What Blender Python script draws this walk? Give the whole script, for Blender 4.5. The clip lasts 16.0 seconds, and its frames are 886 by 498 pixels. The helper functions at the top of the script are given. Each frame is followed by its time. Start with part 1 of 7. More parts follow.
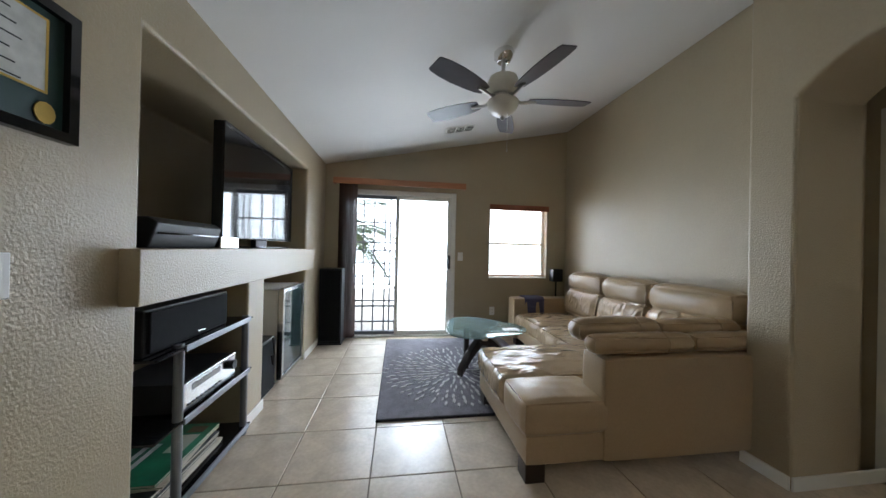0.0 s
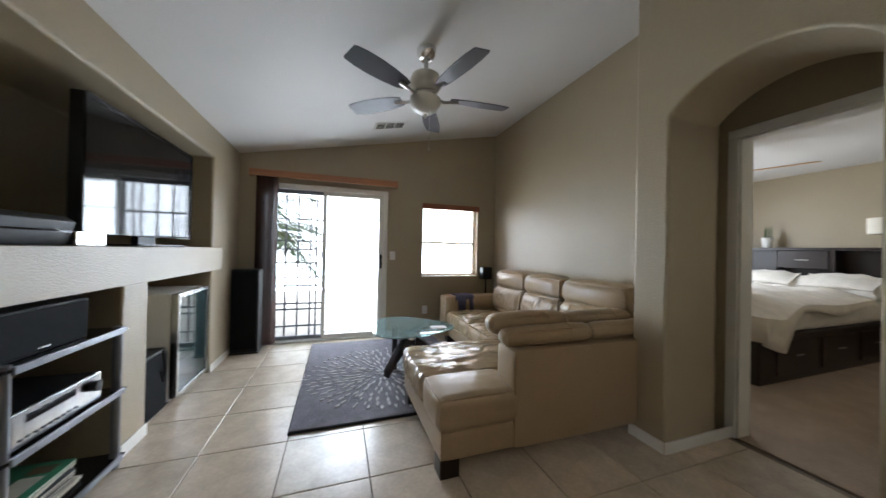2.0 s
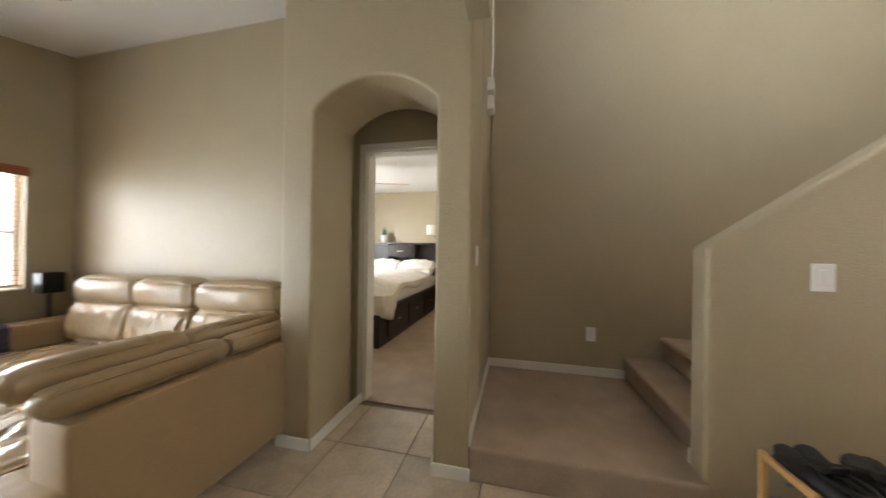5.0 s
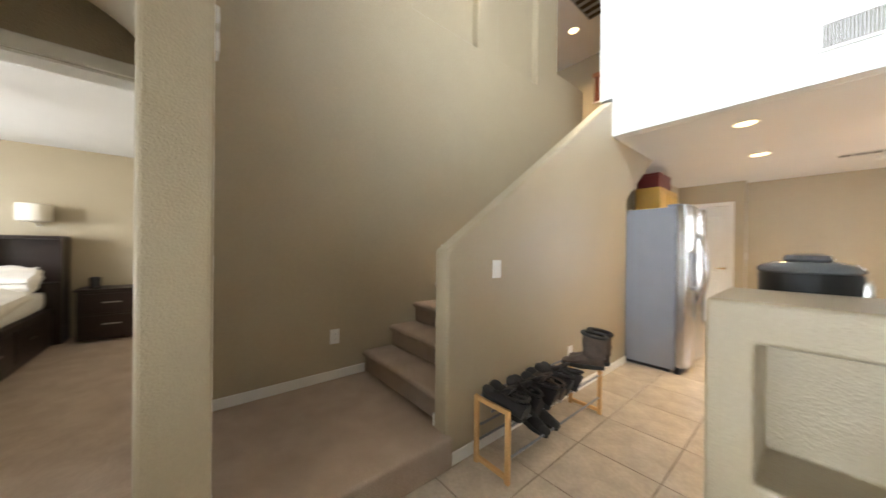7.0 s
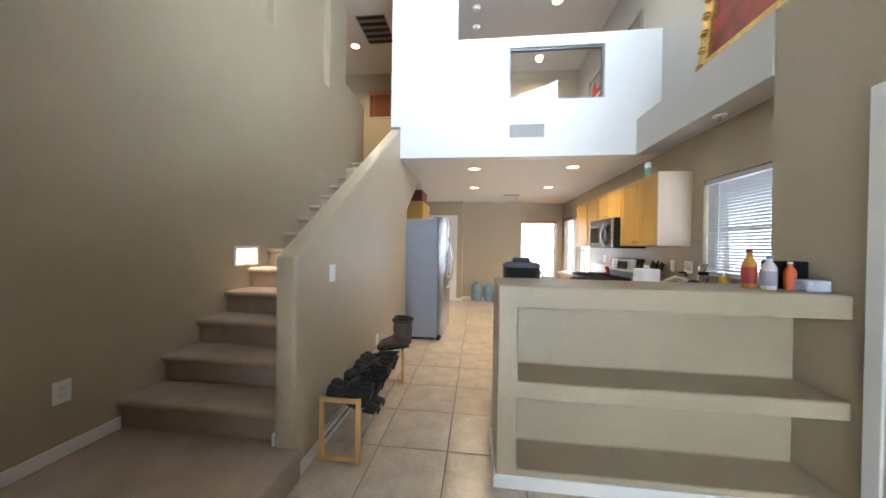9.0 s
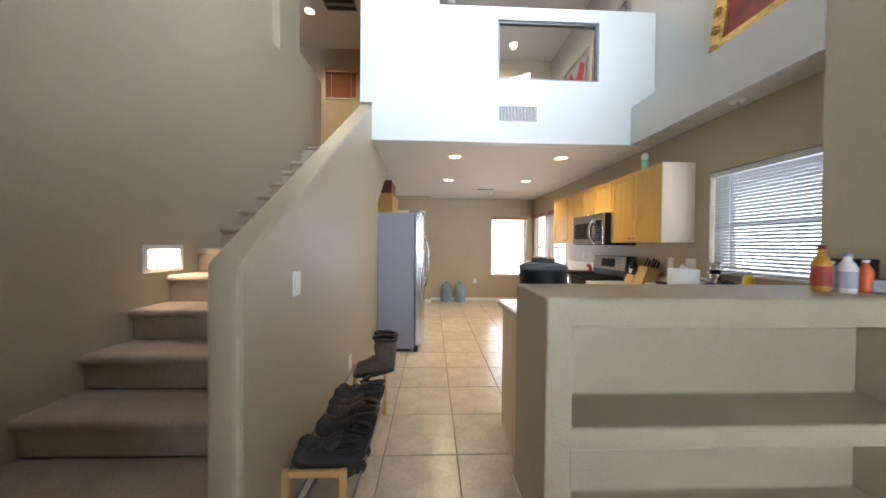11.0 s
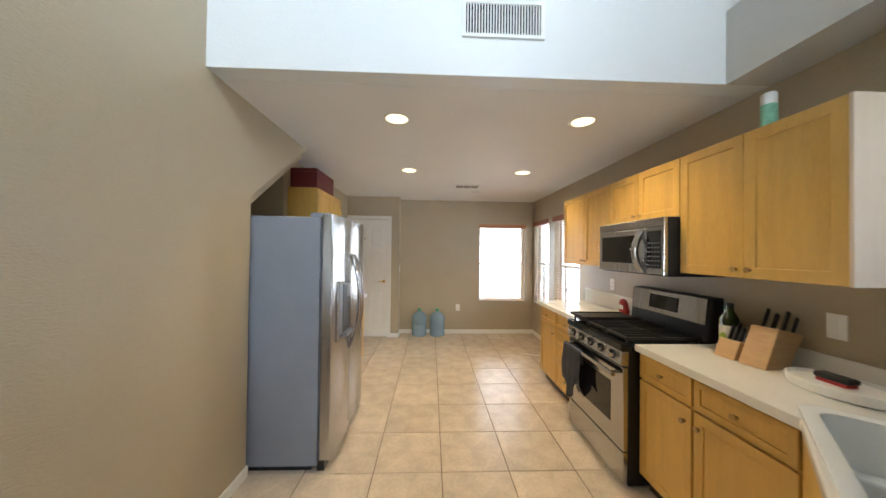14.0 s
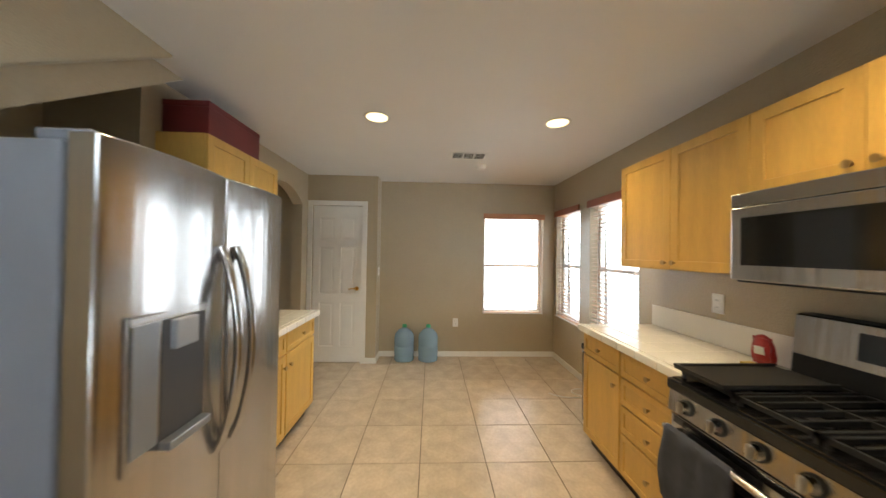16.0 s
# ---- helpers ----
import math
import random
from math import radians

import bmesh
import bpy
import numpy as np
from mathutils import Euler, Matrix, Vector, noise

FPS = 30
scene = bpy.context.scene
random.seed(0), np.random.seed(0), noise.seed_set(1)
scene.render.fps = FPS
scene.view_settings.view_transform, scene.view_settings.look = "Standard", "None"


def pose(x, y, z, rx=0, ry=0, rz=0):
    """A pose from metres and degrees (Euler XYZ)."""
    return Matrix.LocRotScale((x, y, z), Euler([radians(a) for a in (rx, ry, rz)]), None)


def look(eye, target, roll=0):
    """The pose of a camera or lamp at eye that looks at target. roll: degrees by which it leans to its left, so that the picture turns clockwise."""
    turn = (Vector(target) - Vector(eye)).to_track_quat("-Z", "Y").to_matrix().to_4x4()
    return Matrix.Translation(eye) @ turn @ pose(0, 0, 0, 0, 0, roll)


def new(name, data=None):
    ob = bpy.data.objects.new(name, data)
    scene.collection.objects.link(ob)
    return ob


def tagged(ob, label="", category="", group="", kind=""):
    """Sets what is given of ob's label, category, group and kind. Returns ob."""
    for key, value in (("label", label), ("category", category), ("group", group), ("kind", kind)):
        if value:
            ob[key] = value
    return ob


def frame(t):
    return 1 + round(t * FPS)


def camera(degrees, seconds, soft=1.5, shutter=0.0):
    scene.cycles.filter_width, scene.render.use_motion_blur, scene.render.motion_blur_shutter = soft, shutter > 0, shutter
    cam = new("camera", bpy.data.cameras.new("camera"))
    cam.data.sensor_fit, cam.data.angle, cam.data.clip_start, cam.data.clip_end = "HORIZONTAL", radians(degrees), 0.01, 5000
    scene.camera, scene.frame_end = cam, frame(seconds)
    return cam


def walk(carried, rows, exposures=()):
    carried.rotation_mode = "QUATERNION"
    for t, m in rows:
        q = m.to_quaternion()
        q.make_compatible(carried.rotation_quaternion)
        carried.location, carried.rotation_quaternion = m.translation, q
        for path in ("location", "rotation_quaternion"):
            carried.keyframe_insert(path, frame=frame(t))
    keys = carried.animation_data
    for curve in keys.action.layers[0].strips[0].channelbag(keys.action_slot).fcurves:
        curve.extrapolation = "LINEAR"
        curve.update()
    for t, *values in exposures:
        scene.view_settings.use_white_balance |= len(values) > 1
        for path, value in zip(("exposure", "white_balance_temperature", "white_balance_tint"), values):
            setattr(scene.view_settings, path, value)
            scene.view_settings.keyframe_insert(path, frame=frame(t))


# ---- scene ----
cam = camera(110.9, 16.0, shutter=0.5)
PATH = [
    (0, (0.125, 0.074, 1.215), (0.412, 2.053, 1.222), 1.3),
    (0.5, (0.151, 0.074, 1.219), (0.445, 2.053, 1.227), 1.3),
    (1, (0.189, 0.067, 1.22), (0.516, 2.04, 1.224), 1.3),
    (1.5, (0.229, 0.061, 1.216), (0.685, 2.008, 1.223), 1.3),
    (2, (0.276, 0.072, 1.207), (0.925, 1.964, 1.22), 1.2),
    (2.5, (0.322, 0.068, 1.204), (1.201, 1.864, 1.218), 1.2),
    (3, (0.369, 0.065, 1.171), (1.486, 1.723, 1.206), 1.4),
    (5.3, (0.614, 0.197, 1.237), (2.603, 0.405, 1.238), 0.7),
    (5.5, (0.653, 0.201, 1.242), (2.653, 0.23, 1.243), 0.6),
    (6, (0.75, 0.242, 1.253), (2.703, -0.185, 1.252), 0.4),
    (6.5, (0.809, 0.359, 1.259), (2.604, -0.522, 1.261), 0.5),
    (7, (0.872, 0.483, 1.266), (2.411, -0.794, 1.261), 0.6),
    (7.5, (0.937, 0.653, 1.312), (2.124, -0.956, 1.294), 0.6),
    (8, (0.951, 0.772, 1.336), (1.799, -1.039, 1.312), 0.9),
    (8.5, (1.091, 0.864, 1.333), (1.59, -1.072, 1.312), 1.0),
    (9, (1.206, 0.928, 1.325), (1.428, -1.059, 1.311), 0.9),
    (11.5, (1.567, 0.167, 1.323), (1.491, -1.831, 1.294), 0.6),
    (12, (1.512, -0.107, 1.38), (1.435, -2.105, 1.348), 0.7),
    (12.5, (1.375, -0.373, 1.408), (1.294, -2.371, 1.387), 0.7),
    (13, (1.222, -0.655, 1.439), (1.148, -2.653, 1.435), 0.7),
    (13.5, (1.107, -0.943, 1.474), (1.03, -2.942, 1.486), 0.7),
    (14, (1.006, -1.246, 1.483), (0.93, -3.244, 1.506), 0.7),
    (14.5, (0.965, -1.561, 1.47), (0.892, -3.559, 1.497), 0.8),
    (15, (0.947, -1.88, 1.46), (0.871, -3.878, 1.487), 0.8),
    (15.5, (0.896, -2.222, 1.463), (0.819, -4.22, 1.49), 1.0),
    (16, (0.863, -2.57, 1.454), (0.786, -4.568, 1.478), 0.9),
]
walk(cam, [(t, look(eye, target, roll)) for t, eye, target, roll in PATH],
     [(0, -0.84, 6050, 13), (3, -0.82, 6350, 15), (5.5, 0.27, 6950, 15), (7, 0.38, 6600, 14), (9, 0.10, 5900, 14), (11.5, 0.02, 5880, 14), (13, -0.06, 5940, 12), (14.5, -0.22, 6010, 10), (16, -0.37, 6250, 9)])

# ---- world and light ----
world = bpy.data.worlds.new("sky")
scene.world = world
world.use_nodes = True
wn = world.node_tree
wn.nodes.clear()
sky = wn.nodes.new("ShaderNodeTexSky")
sky.sky_type = "NISHITA"
sky.sun_disc = False
sky.sun_elevation = radians(55)
sky.sun_rotation = radians(120)
bg = wn.nodes.new("ShaderNodeBackground")
bg.inputs["Strength"].default_value = 0.15
wo = wn.nodes.new("ShaderNodeOutputWorld")
wn.links.new(sky.outputs[0], bg.inputs[0])
wn.links.new(bg.outputs[0], wo.inputs[0])

sun_data = bpy.data.lights.new("sun", "SUN")
sun_data.energy = 3.0
sun_data.angle = radians(0.53)
sun_data.color = (1.0, 0.95, 0.88)
sun = new("sun", sun_data)
sun.matrix_world = look((3, -6, 12), (0.5, 0.0, 0.0))


def area_lamp(name, eye, target, w, h, watts, colour=(1, 1, 1), spread=180):
    d = bpy.data.lights.new(name, "AREA")
    d.shape, d.size, d.size_y, d.energy, d.color, d.spread = "RECTANGLE", w, h, watts, colour, radians(spread)
    o = new(name, d)
    o.matrix_world = look(eye, target)
    return o


DAY = (0.87, 0.95, 1.0)
area_lamp("daylight_slider", (0.46, 4.50, 1.0), (0.46, 0, 1.1), 0.66, 1.8, 54, (0.82, 0.93, 1.0))
area_lamp("daylight_window", (1.85, 4.50, 1.35), (1.85, 0, 1.25), 0.80, 0.95, 20, (0.82, 0.93, 1.0))
area_lamp("daylight_sink_window", (-1.08, -1.71, 1.54), (3, -1.71, 1.3), 0.85, 0.8, 14, DAY)
area_lamp("daylight_nook_south", (-0.30, -7.05, 1.3), (-0.30, 0, 1.2), 0.80, 1.32, 26, DAY)
area_lamp("daylight_nook_west", (-1.08, -5.48, 1.31), (3, -5.48, 1.2), 0.76, 1.36, 24, DAY)
area_lamp("daylight_nook_corner", (-1.08, -6.44, 1.31), (3, -6.44, 1.2), 0.64, 1.36, 20, DAY)
area_lamp("daylight_high_window", (0.25, 0.47, 4.23), (2.6, -2.6, 4.1), 1.75, 1.3, 86, (0.80, 0.92, 1.0), 112)
area_lamp("daylight_bedroom", (5.2, 4.15, 1.5), (5.2, 0, 1.3), 1.55, 1.15, 72, DAY)

# ---- materials ----
def nodes_of(name):
    m = bpy.data.materials.new(name)
    m.use_nodes = True
    t = m.node_tree
    return m, t, t.nodes["Principled BSDF"]


def make(name, colour, rough=0.5, metal=0.0, vary=0.08, scale=6.0, fine=0.0, fine_scale=120.0, bump=0.0, bump_scale=160.0,
         spec=0.5, per_object=0.0, coat=0.0, rough_vary=0.0, stretch=(1, 1, 1)):
    """Paint, metal, wood or stone: a base colour with slow and fine variation, and relief from the fine noise."""
    m, t, b = nodes_of(name)
    n, l = t.nodes, t.links
    co = n.new("ShaderNodeTexCoord")
    mp = n.new("ShaderNodeMapping")
    mp.inputs["Scale"].default_value = stretch
    l.new(co.outputs["Object"], mp.inputs[0])
    big = n.new("ShaderNodeTexNoise")
    big.inputs["Scale"].default_value = scale
    big.inputs["Detail"].default_value = 5
    l.new(mp.outputs[0], big.inputs["Vector"])
    small = n.new("ShaderNodeTexNoise")
    small.inputs["Scale"].default_value = fine_scale
    small.inputs["Detail"].default_value = 3
    l.new(mp.outputs[0], small.inputs["Vector"])

    def ramp(src, amount):
        r = n.new("ShaderNodeMapRange")
        r.inputs["From Min"].default_value, r.inputs["From Max"].default_value = 0.25, 0.75
        r.inputs["To Min"].default_value, r.inputs["To Max"].default_value = 1 - amount, 1 + amount
        l.new(src, r.inputs["Value"])
        return r.outputs["Result"]

    mul = n.new("ShaderNodeMath")
    mul.operation = "MULTIPLY"
    l.new(ramp(big.outputs["Fac"], vary), mul.inputs[0])
    l.new(ramp(small.outputs["Fac"], fine), mul.inputs[1])
    value = mul.outputs[0]
    if per_object:
        info = n.new("ShaderNodeObjectInfo")
        r = n.new("ShaderNodeMapRange")
        r.inputs["To Min"].default_value, r.inputs["To Max"].default_value = 1 - per_object, 1 + per_object
        l.new(info.outputs["Random"], r.inputs["Value"])
        m2 = n.new("ShaderNodeMath")
        m2.operation = "MULTIPLY"
        l.new(value, m2.inputs[0])
        l.new(r.outputs["Result"], m2.inputs[1])
        value = m2.outputs[0]
    sc = n.new("ShaderNodeVectorMath")
    sc.operation = "SCALE"
    sc.inputs[0].default_value = colour[:3]
    l.new(value, sc.inputs["Scale"])
    l.new(sc.outputs[0], b.inputs["Base Color"])
    b.inputs["Roughness"].default_value = rough
    if rough_vary:
        r = n.new("ShaderNodeMapRange")
        r.inputs["To Min"].default_value, r.inputs["To Max"].default_value = max(0.02, rough - rough_vary), rough + rough_vary
        l.new(big.outputs["Fac"], r.inputs["Value"])
        l.new(r.outputs["Result"], b.inputs["Roughness"])
    b.inputs["Metallic"].default_value = metal
    b.inputs["Specular IOR Level"].default_value = spec
    b.inputs["Coat Weight"].default_value = coat
    if bump:
        nb = n.new("ShaderNodeTexNoise")
        nb.inputs["Scale"].default_value = bump_scale
        nb.inputs["Detail"].default_value = 2
        l.new(mp.outputs[0], nb.inputs["Vector"])
        bp = n.new("ShaderNodeBump")
        bp.inputs["Strength"].default_value = bump
        bp.inputs["Distance"].default_value = 0.004
        l.new(nb.outputs["Fac"], bp.inputs["Height"])
        l.new(bp.outputs[0], b.inputs["Normal"])
    return m


def glow(name, colour, strength):
    m, t, b = nodes_of(name)
    b.inputs["Base Color"].default_value = (*colour, 1)
    b.inputs["Emission Color"].default_value = (*colour, 1)
    b.inputs["Emission Strength"].default_value = strength
    return m


def glass(name, colour=(1, 1, 1), rough=0.0, ior=1.45):
    m, t, b = nodes_of(name)
    b.inputs["Base Color"].default_value = (*colour, 1)
    b.inputs["Transmission Weight"].default_value = 1.0
    b.inputs["Roughness"].default_value = rough
    b.inputs["IOR"].default_value = ior
    return m


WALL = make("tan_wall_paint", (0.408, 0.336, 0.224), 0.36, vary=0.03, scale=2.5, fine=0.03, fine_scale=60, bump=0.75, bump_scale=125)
# header wall: the strong daylight on it is put into this near-white colour
HEADER = make("daylit_header_tone", (0.72, 0.72, 0.69), 0.45, vary=0.02, scale=2, bump=0.3, bump_scale=75)
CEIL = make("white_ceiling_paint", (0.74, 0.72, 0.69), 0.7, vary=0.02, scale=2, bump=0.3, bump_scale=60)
# paler and greyer than WALL, for the plant ledge and upper west wall
GREIGE = make("pale_greige_wall", (0.52, 0.505, 0.46), 0.45, vary=0.02, scale=2, bump=0.35, bump_scale=120)
TRIM = make("white_trim_paint", (0.78, 0.76, 0.71), 0.35, vary=0.03, scale=8)
TILE = make("beige_floor_tile", (0.54, 0.45, 0.348), 0.25, vary=0.16, scale=7, fine=0.08, fine_scale=45, per_object=0.06, bump=0.05, bump_scale=30, rough_vary=0.02, spec=0.7)
GROUT = make("grey_brown_grout", (0.17, 0.13, 0.095), 0.85, vary=0.15, scale=12)
CARPET = make("tan_carpet", (0.42, 0.325, 0.25), 0.95, vary=0.12, scale=5, fine=0.3, fine_scale=260, bump=0.9, bump_scale=420, spec=0.1)
LEATHER = make("tan_leather", (0.37, 0.265, 0.155), 0.32, vary=0.04, scale=3, fine=0.05, fine_scale=90, bump=0.10, bump_scale=260)
CREASED = make("creased_tan_leather", (0.40, 0.29, 0.175), 0.17, vary=0.05, scale=3, fine=0.05, fine_scale=90)


def creases(m, scale=(5, 9, 5), strength=1.0):
    """Soft folds and sharp creases of worn leather, as relief."""
    t = m.node_tree
    n, l = t.nodes, t.links
    co = n.new("ShaderNodeTexCoord")
    mp = n.new("ShaderNodeMapping")
    mp.inputs["Scale"].default_value = scale
    l.new(co.outputs["Object"], mp.inputs[0])
    folds = n.new("ShaderNodeTexNoise")
    folds.noise_type = "RIDGED_MULTIFRACTAL"
    folds.inputs["Scale"].default_value = 1.0
    folds.inputs["Detail"].default_value = 3
    folds.inputs["Distortion"].default_value = 0.9
    l.new(mp.outputs[0], folds.inputs["Vector"])
    bp = n.new("ShaderNodeBump")
    bp.inputs["Strength"].default_value = strength
    bp.inputs["Distance"].default_value = 0.04
    l.new(folds.outputs["Fac"], bp.inputs["Height"])
    l.new(bp.outputs[0], n["Principled BSDF"].inputs["Normal"])


creases(CREASED)
BLACK = make("black_plastic", (0.010, 0.010, 0.011), 0.42, vary=0.1, spec=0.3)
BLACKGLOSS = make("black_gloss", (0.008, 0.008, 0.009), 0.06, vary=0.0)
MATTEBLACK = make("black_cloth", (0.008, 0.008, 0.009), 0.85, vary=0.2, scale=40, spec=0.15)
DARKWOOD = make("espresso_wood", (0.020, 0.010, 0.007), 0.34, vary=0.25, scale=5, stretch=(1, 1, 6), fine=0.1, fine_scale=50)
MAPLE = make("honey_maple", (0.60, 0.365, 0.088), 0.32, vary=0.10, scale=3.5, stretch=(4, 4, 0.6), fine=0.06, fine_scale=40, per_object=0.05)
MAPLEPALE = make("pale_maple_side", (0.70, 0.56, 0.42), 0.4, vary=0.06, scale=3, stretch=(4, 4, 0.5))
STEEL = make("brushed_stainless", (0.48, 0.47, 0.46), 0.21, metal=1.0, vary=0.04, scale=3, stretch=(30, 30, 0.6), fine=0.05, fine_scale=80, bump=1.0, bump_scale=0.45)
STEELGREY = make("grey_appliance_side", (0.215, 0.225, 0.255), 0.45, vary=0.04, bump=0.15, bump_scale=400)
CHROME = make("polished_metal", (0.75, 0.74, 0.72), 0.12, metal=1.0, vary=0.02)
NICKEL = make("brushed_nickel", (0.55, 0.53, 0.49), 0.28, metal=1.0, vary=0.03)
GREYMETAL = make("grey_painted_metal", (0.22, 0.23, 0.25), 0.35, metal=0.6, vary=0.05)
WHITE = make("white_plastic", (0.80, 0.79, 0.76), 0.35, vary=0.02)
COUNTER = make("white_counter_tile", (0.78, 0.755, 0.70), 0.16, vary=0.03, scale=5, per_object=0.02)
RUG = make("grey_rug", (0.20, 0.19, 0.215), 0.95, vary=0.2, scale=12, fine=0.4, fine_scale=200, bump=1.0, bump_scale=300, spec=0.1)
RUGLIGHT = make("pale_rug_pile", (0.55, 0.54, 0.54), 0.95, vary=0.2, scale=20, fine=0.3, fine_scale=200, spec=0.1)
RUGDARK = make("dark_rug_binding", (0.05, 0.048, 0.055), 0.95, vary=0.2, scale=20, spec=0.1)
BLINDWOOD = make("cherry_blind_wood", (0.30, 0.095, 0.045), 0.4, vary=0.15, scale=6, stretch=(1, 1, 1))
OAKVAL = make("oak_valance", (0.44, 0.19, 0.085), 0.35, vary=0.15, scale=5, stretch=(0.7, 3, 8))
BROWNSLAT = make("brown_vertical_slat", (0.085, 0.035, 0.022), 0.5, vary=0.15, scale=4)
GLASS = glass("window_glass", (1, 1, 1))
TABLEGLASS = glass("green_tinted_glass", (0.66, 0.90, 0.90), 0.03)
TABLEGLASS.node_tree.nodes["Principled BSDF"].inputs["Transmission Weight"].default_value = 0.84
WARMLAMP = glow("warm_recessed_lamp", (1.0, 0.74, 0.36), 4.5)
STEPLAMP = glow("warm_step_lamp", (1.0, 0.82, 0.55), 9)


# ---- building helpers ----
def box(bm, x0, x1, y0, y1, z0, z1, bevel=0.0, seg=2):
    made = bmesh.ops.create_cube(bm, size=1.0)["verts"]
    for v in made:
        v.co = Vector(((x0 + x1) / 2 + v.co.x * (x1 - x0), (y0 + y1) / 2 + v.co.y * (y1 - y0), (z0 + z1) / 2 + v.co.z * (z1 - z0)))
    if bevel:
        edges = list({e for v in made for e in v.link_edges})
        bmesh.ops.bevel(bm, geom=edges, offset=bevel, segments=seg, profile=0.5, affect="EDGES")
    return bm


def boxes(*rows, bevel=0.0, seg=2):
    bm = bmesh.new()
    for r in rows:
        box(bm, *r, bevel=bevel, seg=seg)
    return bm


def rod(bm, a, b, r, r2=None, seg=12, caps=True):
    a, b = Vector(a), Vector(b)
    d = b - a
    m = Matrix.Translation((a + b) / 2) @ d.to_track_quat("Z", "Y").to_matrix().to_4x4()
    bmesh.ops.create_cone(bm, cap_ends=caps, segments=seg, radius1=r, radius2=r if r2 is None else r2, depth=d.length, matrix=m)
    return bm


def tube(bm, pts, r, seg=8, closed=False):
    """A round bar along a line of points."""
    pts = [Vector(p) for p in pts]
    rings = []
    side = None
    for i, p in enumerate(pts):
        d = (pts[min(i + 1, len(pts) - 1)] - pts[max(i - 1, 0)]).normalized()
        if side is None:
            side = d.orthogonal().normalized()
        side = (side - d * side.dot(d)).normalized()
        up = d.cross(side)
        rings.append([bm.verts.new(p + r * (math.cos(2 * math.pi * k / seg) * side + math.sin(2 * math.pi * k / seg) * up)) for k in range(seg)])
    for a, b in zip(rings, rings[1:]):
        for k in range(seg):
            bm.faces.new((a[k], a[(k + 1) % seg], b[(k + 1) % seg], b[k]))
    bm.faces.new(rings[0][::-1])
    bm.faces.new(rings[-1])
    return bm


def lathe(bm, profile, seg=24, m=Matrix(), caps=True):
    """A turned body: rows of radius and height."""
    rings = []
    for r, z in profile:
        rings.append([bm.verts.new(m @ Vector((max(r, 1e-4) * math.cos(2 * math.pi * k / seg), max(r, 1e-4) * math.sin(2 * math.pi * k / seg), z))) for k in range(seg)])
    for a, b in zip(rings, rings[1:]):
        for k in range(seg):
            bm.faces.new((a[k], a[(k + 1) % seg], b[(k + 1) % seg], b[k]))
    if caps:
        bm.faces.new(rings[0][::-1])
        bm.faces.new(rings[-1])
    return bm


def prism(bm, outline, axis, a, b):
    """An outline in the plane across an axis, given depth from a to b. axis x: (y, z) pairs; y: (x, z); z: (x, y)."""
    def at(p, d):
        return {"x": (d, p[0], p[1]), "y": (p[0], d, p[1]), "z": (p[0], p[1], d)}[axis]
    lo = [bm.verts.new(at(p, a)) for p in outline]
    hi = [bm.verts.new(at(p, b)) for p in outline]
    bm.faces.new(lo)
    bm.faces.new(hi[::-1])
    for i in range(len(lo)):
        j = (i + 1) % len(lo)
        bm.faces.new((lo[i], hi[i], hi[j], lo[j]))
    return bm


def mesh(name, bm, mat, smooth=False):
    bmesh.ops.recalc_face_normals(bm, faces=bm.faces)
    me = bpy.data.meshes.new(name)
    bm.to_mesh(me)
    bm.free()
    me.materials.append(mat)
    if smooth:
        for p in me.polygons:
            p.use_smooth = True
        me.set_sharp_from_angle(angle=radians(40))
    return me


def part(name, bm, mat, parent, label="", smooth=False):
    o = new(name, mesh(name, bm, mat, smooth))
    o.parent = parent
    if label:
        o["label"] = label
    return o


def solid(name, bm, mat, label, category, kind="", group="", smooth=False):
    return tagged(new(name, mesh(name, bm, mat, smooth)), label, category, group, kind)


def thing(name, label, category, at=(0, 0, 0), rz=0.0, group="", kind=""):
    o = new(name)
    o.matrix_world = pose(*at, 0, 0, rz)
    o.empty_display_size = 0.1
    return tagged(o, label, category, group, kind)


def structure(name, bm, mat, label, category="wall", smooth=False):
    return solid(name, bm, mat, label, category, kind="structure", smooth=smooth)


def soften(ob, width=0.01, seg=2):
    m = ob.modifiers.new("soft_edge", "BEVEL")
    m.width, m.segments, m.limit_method = width, seg, "ANGLE"
    return ob


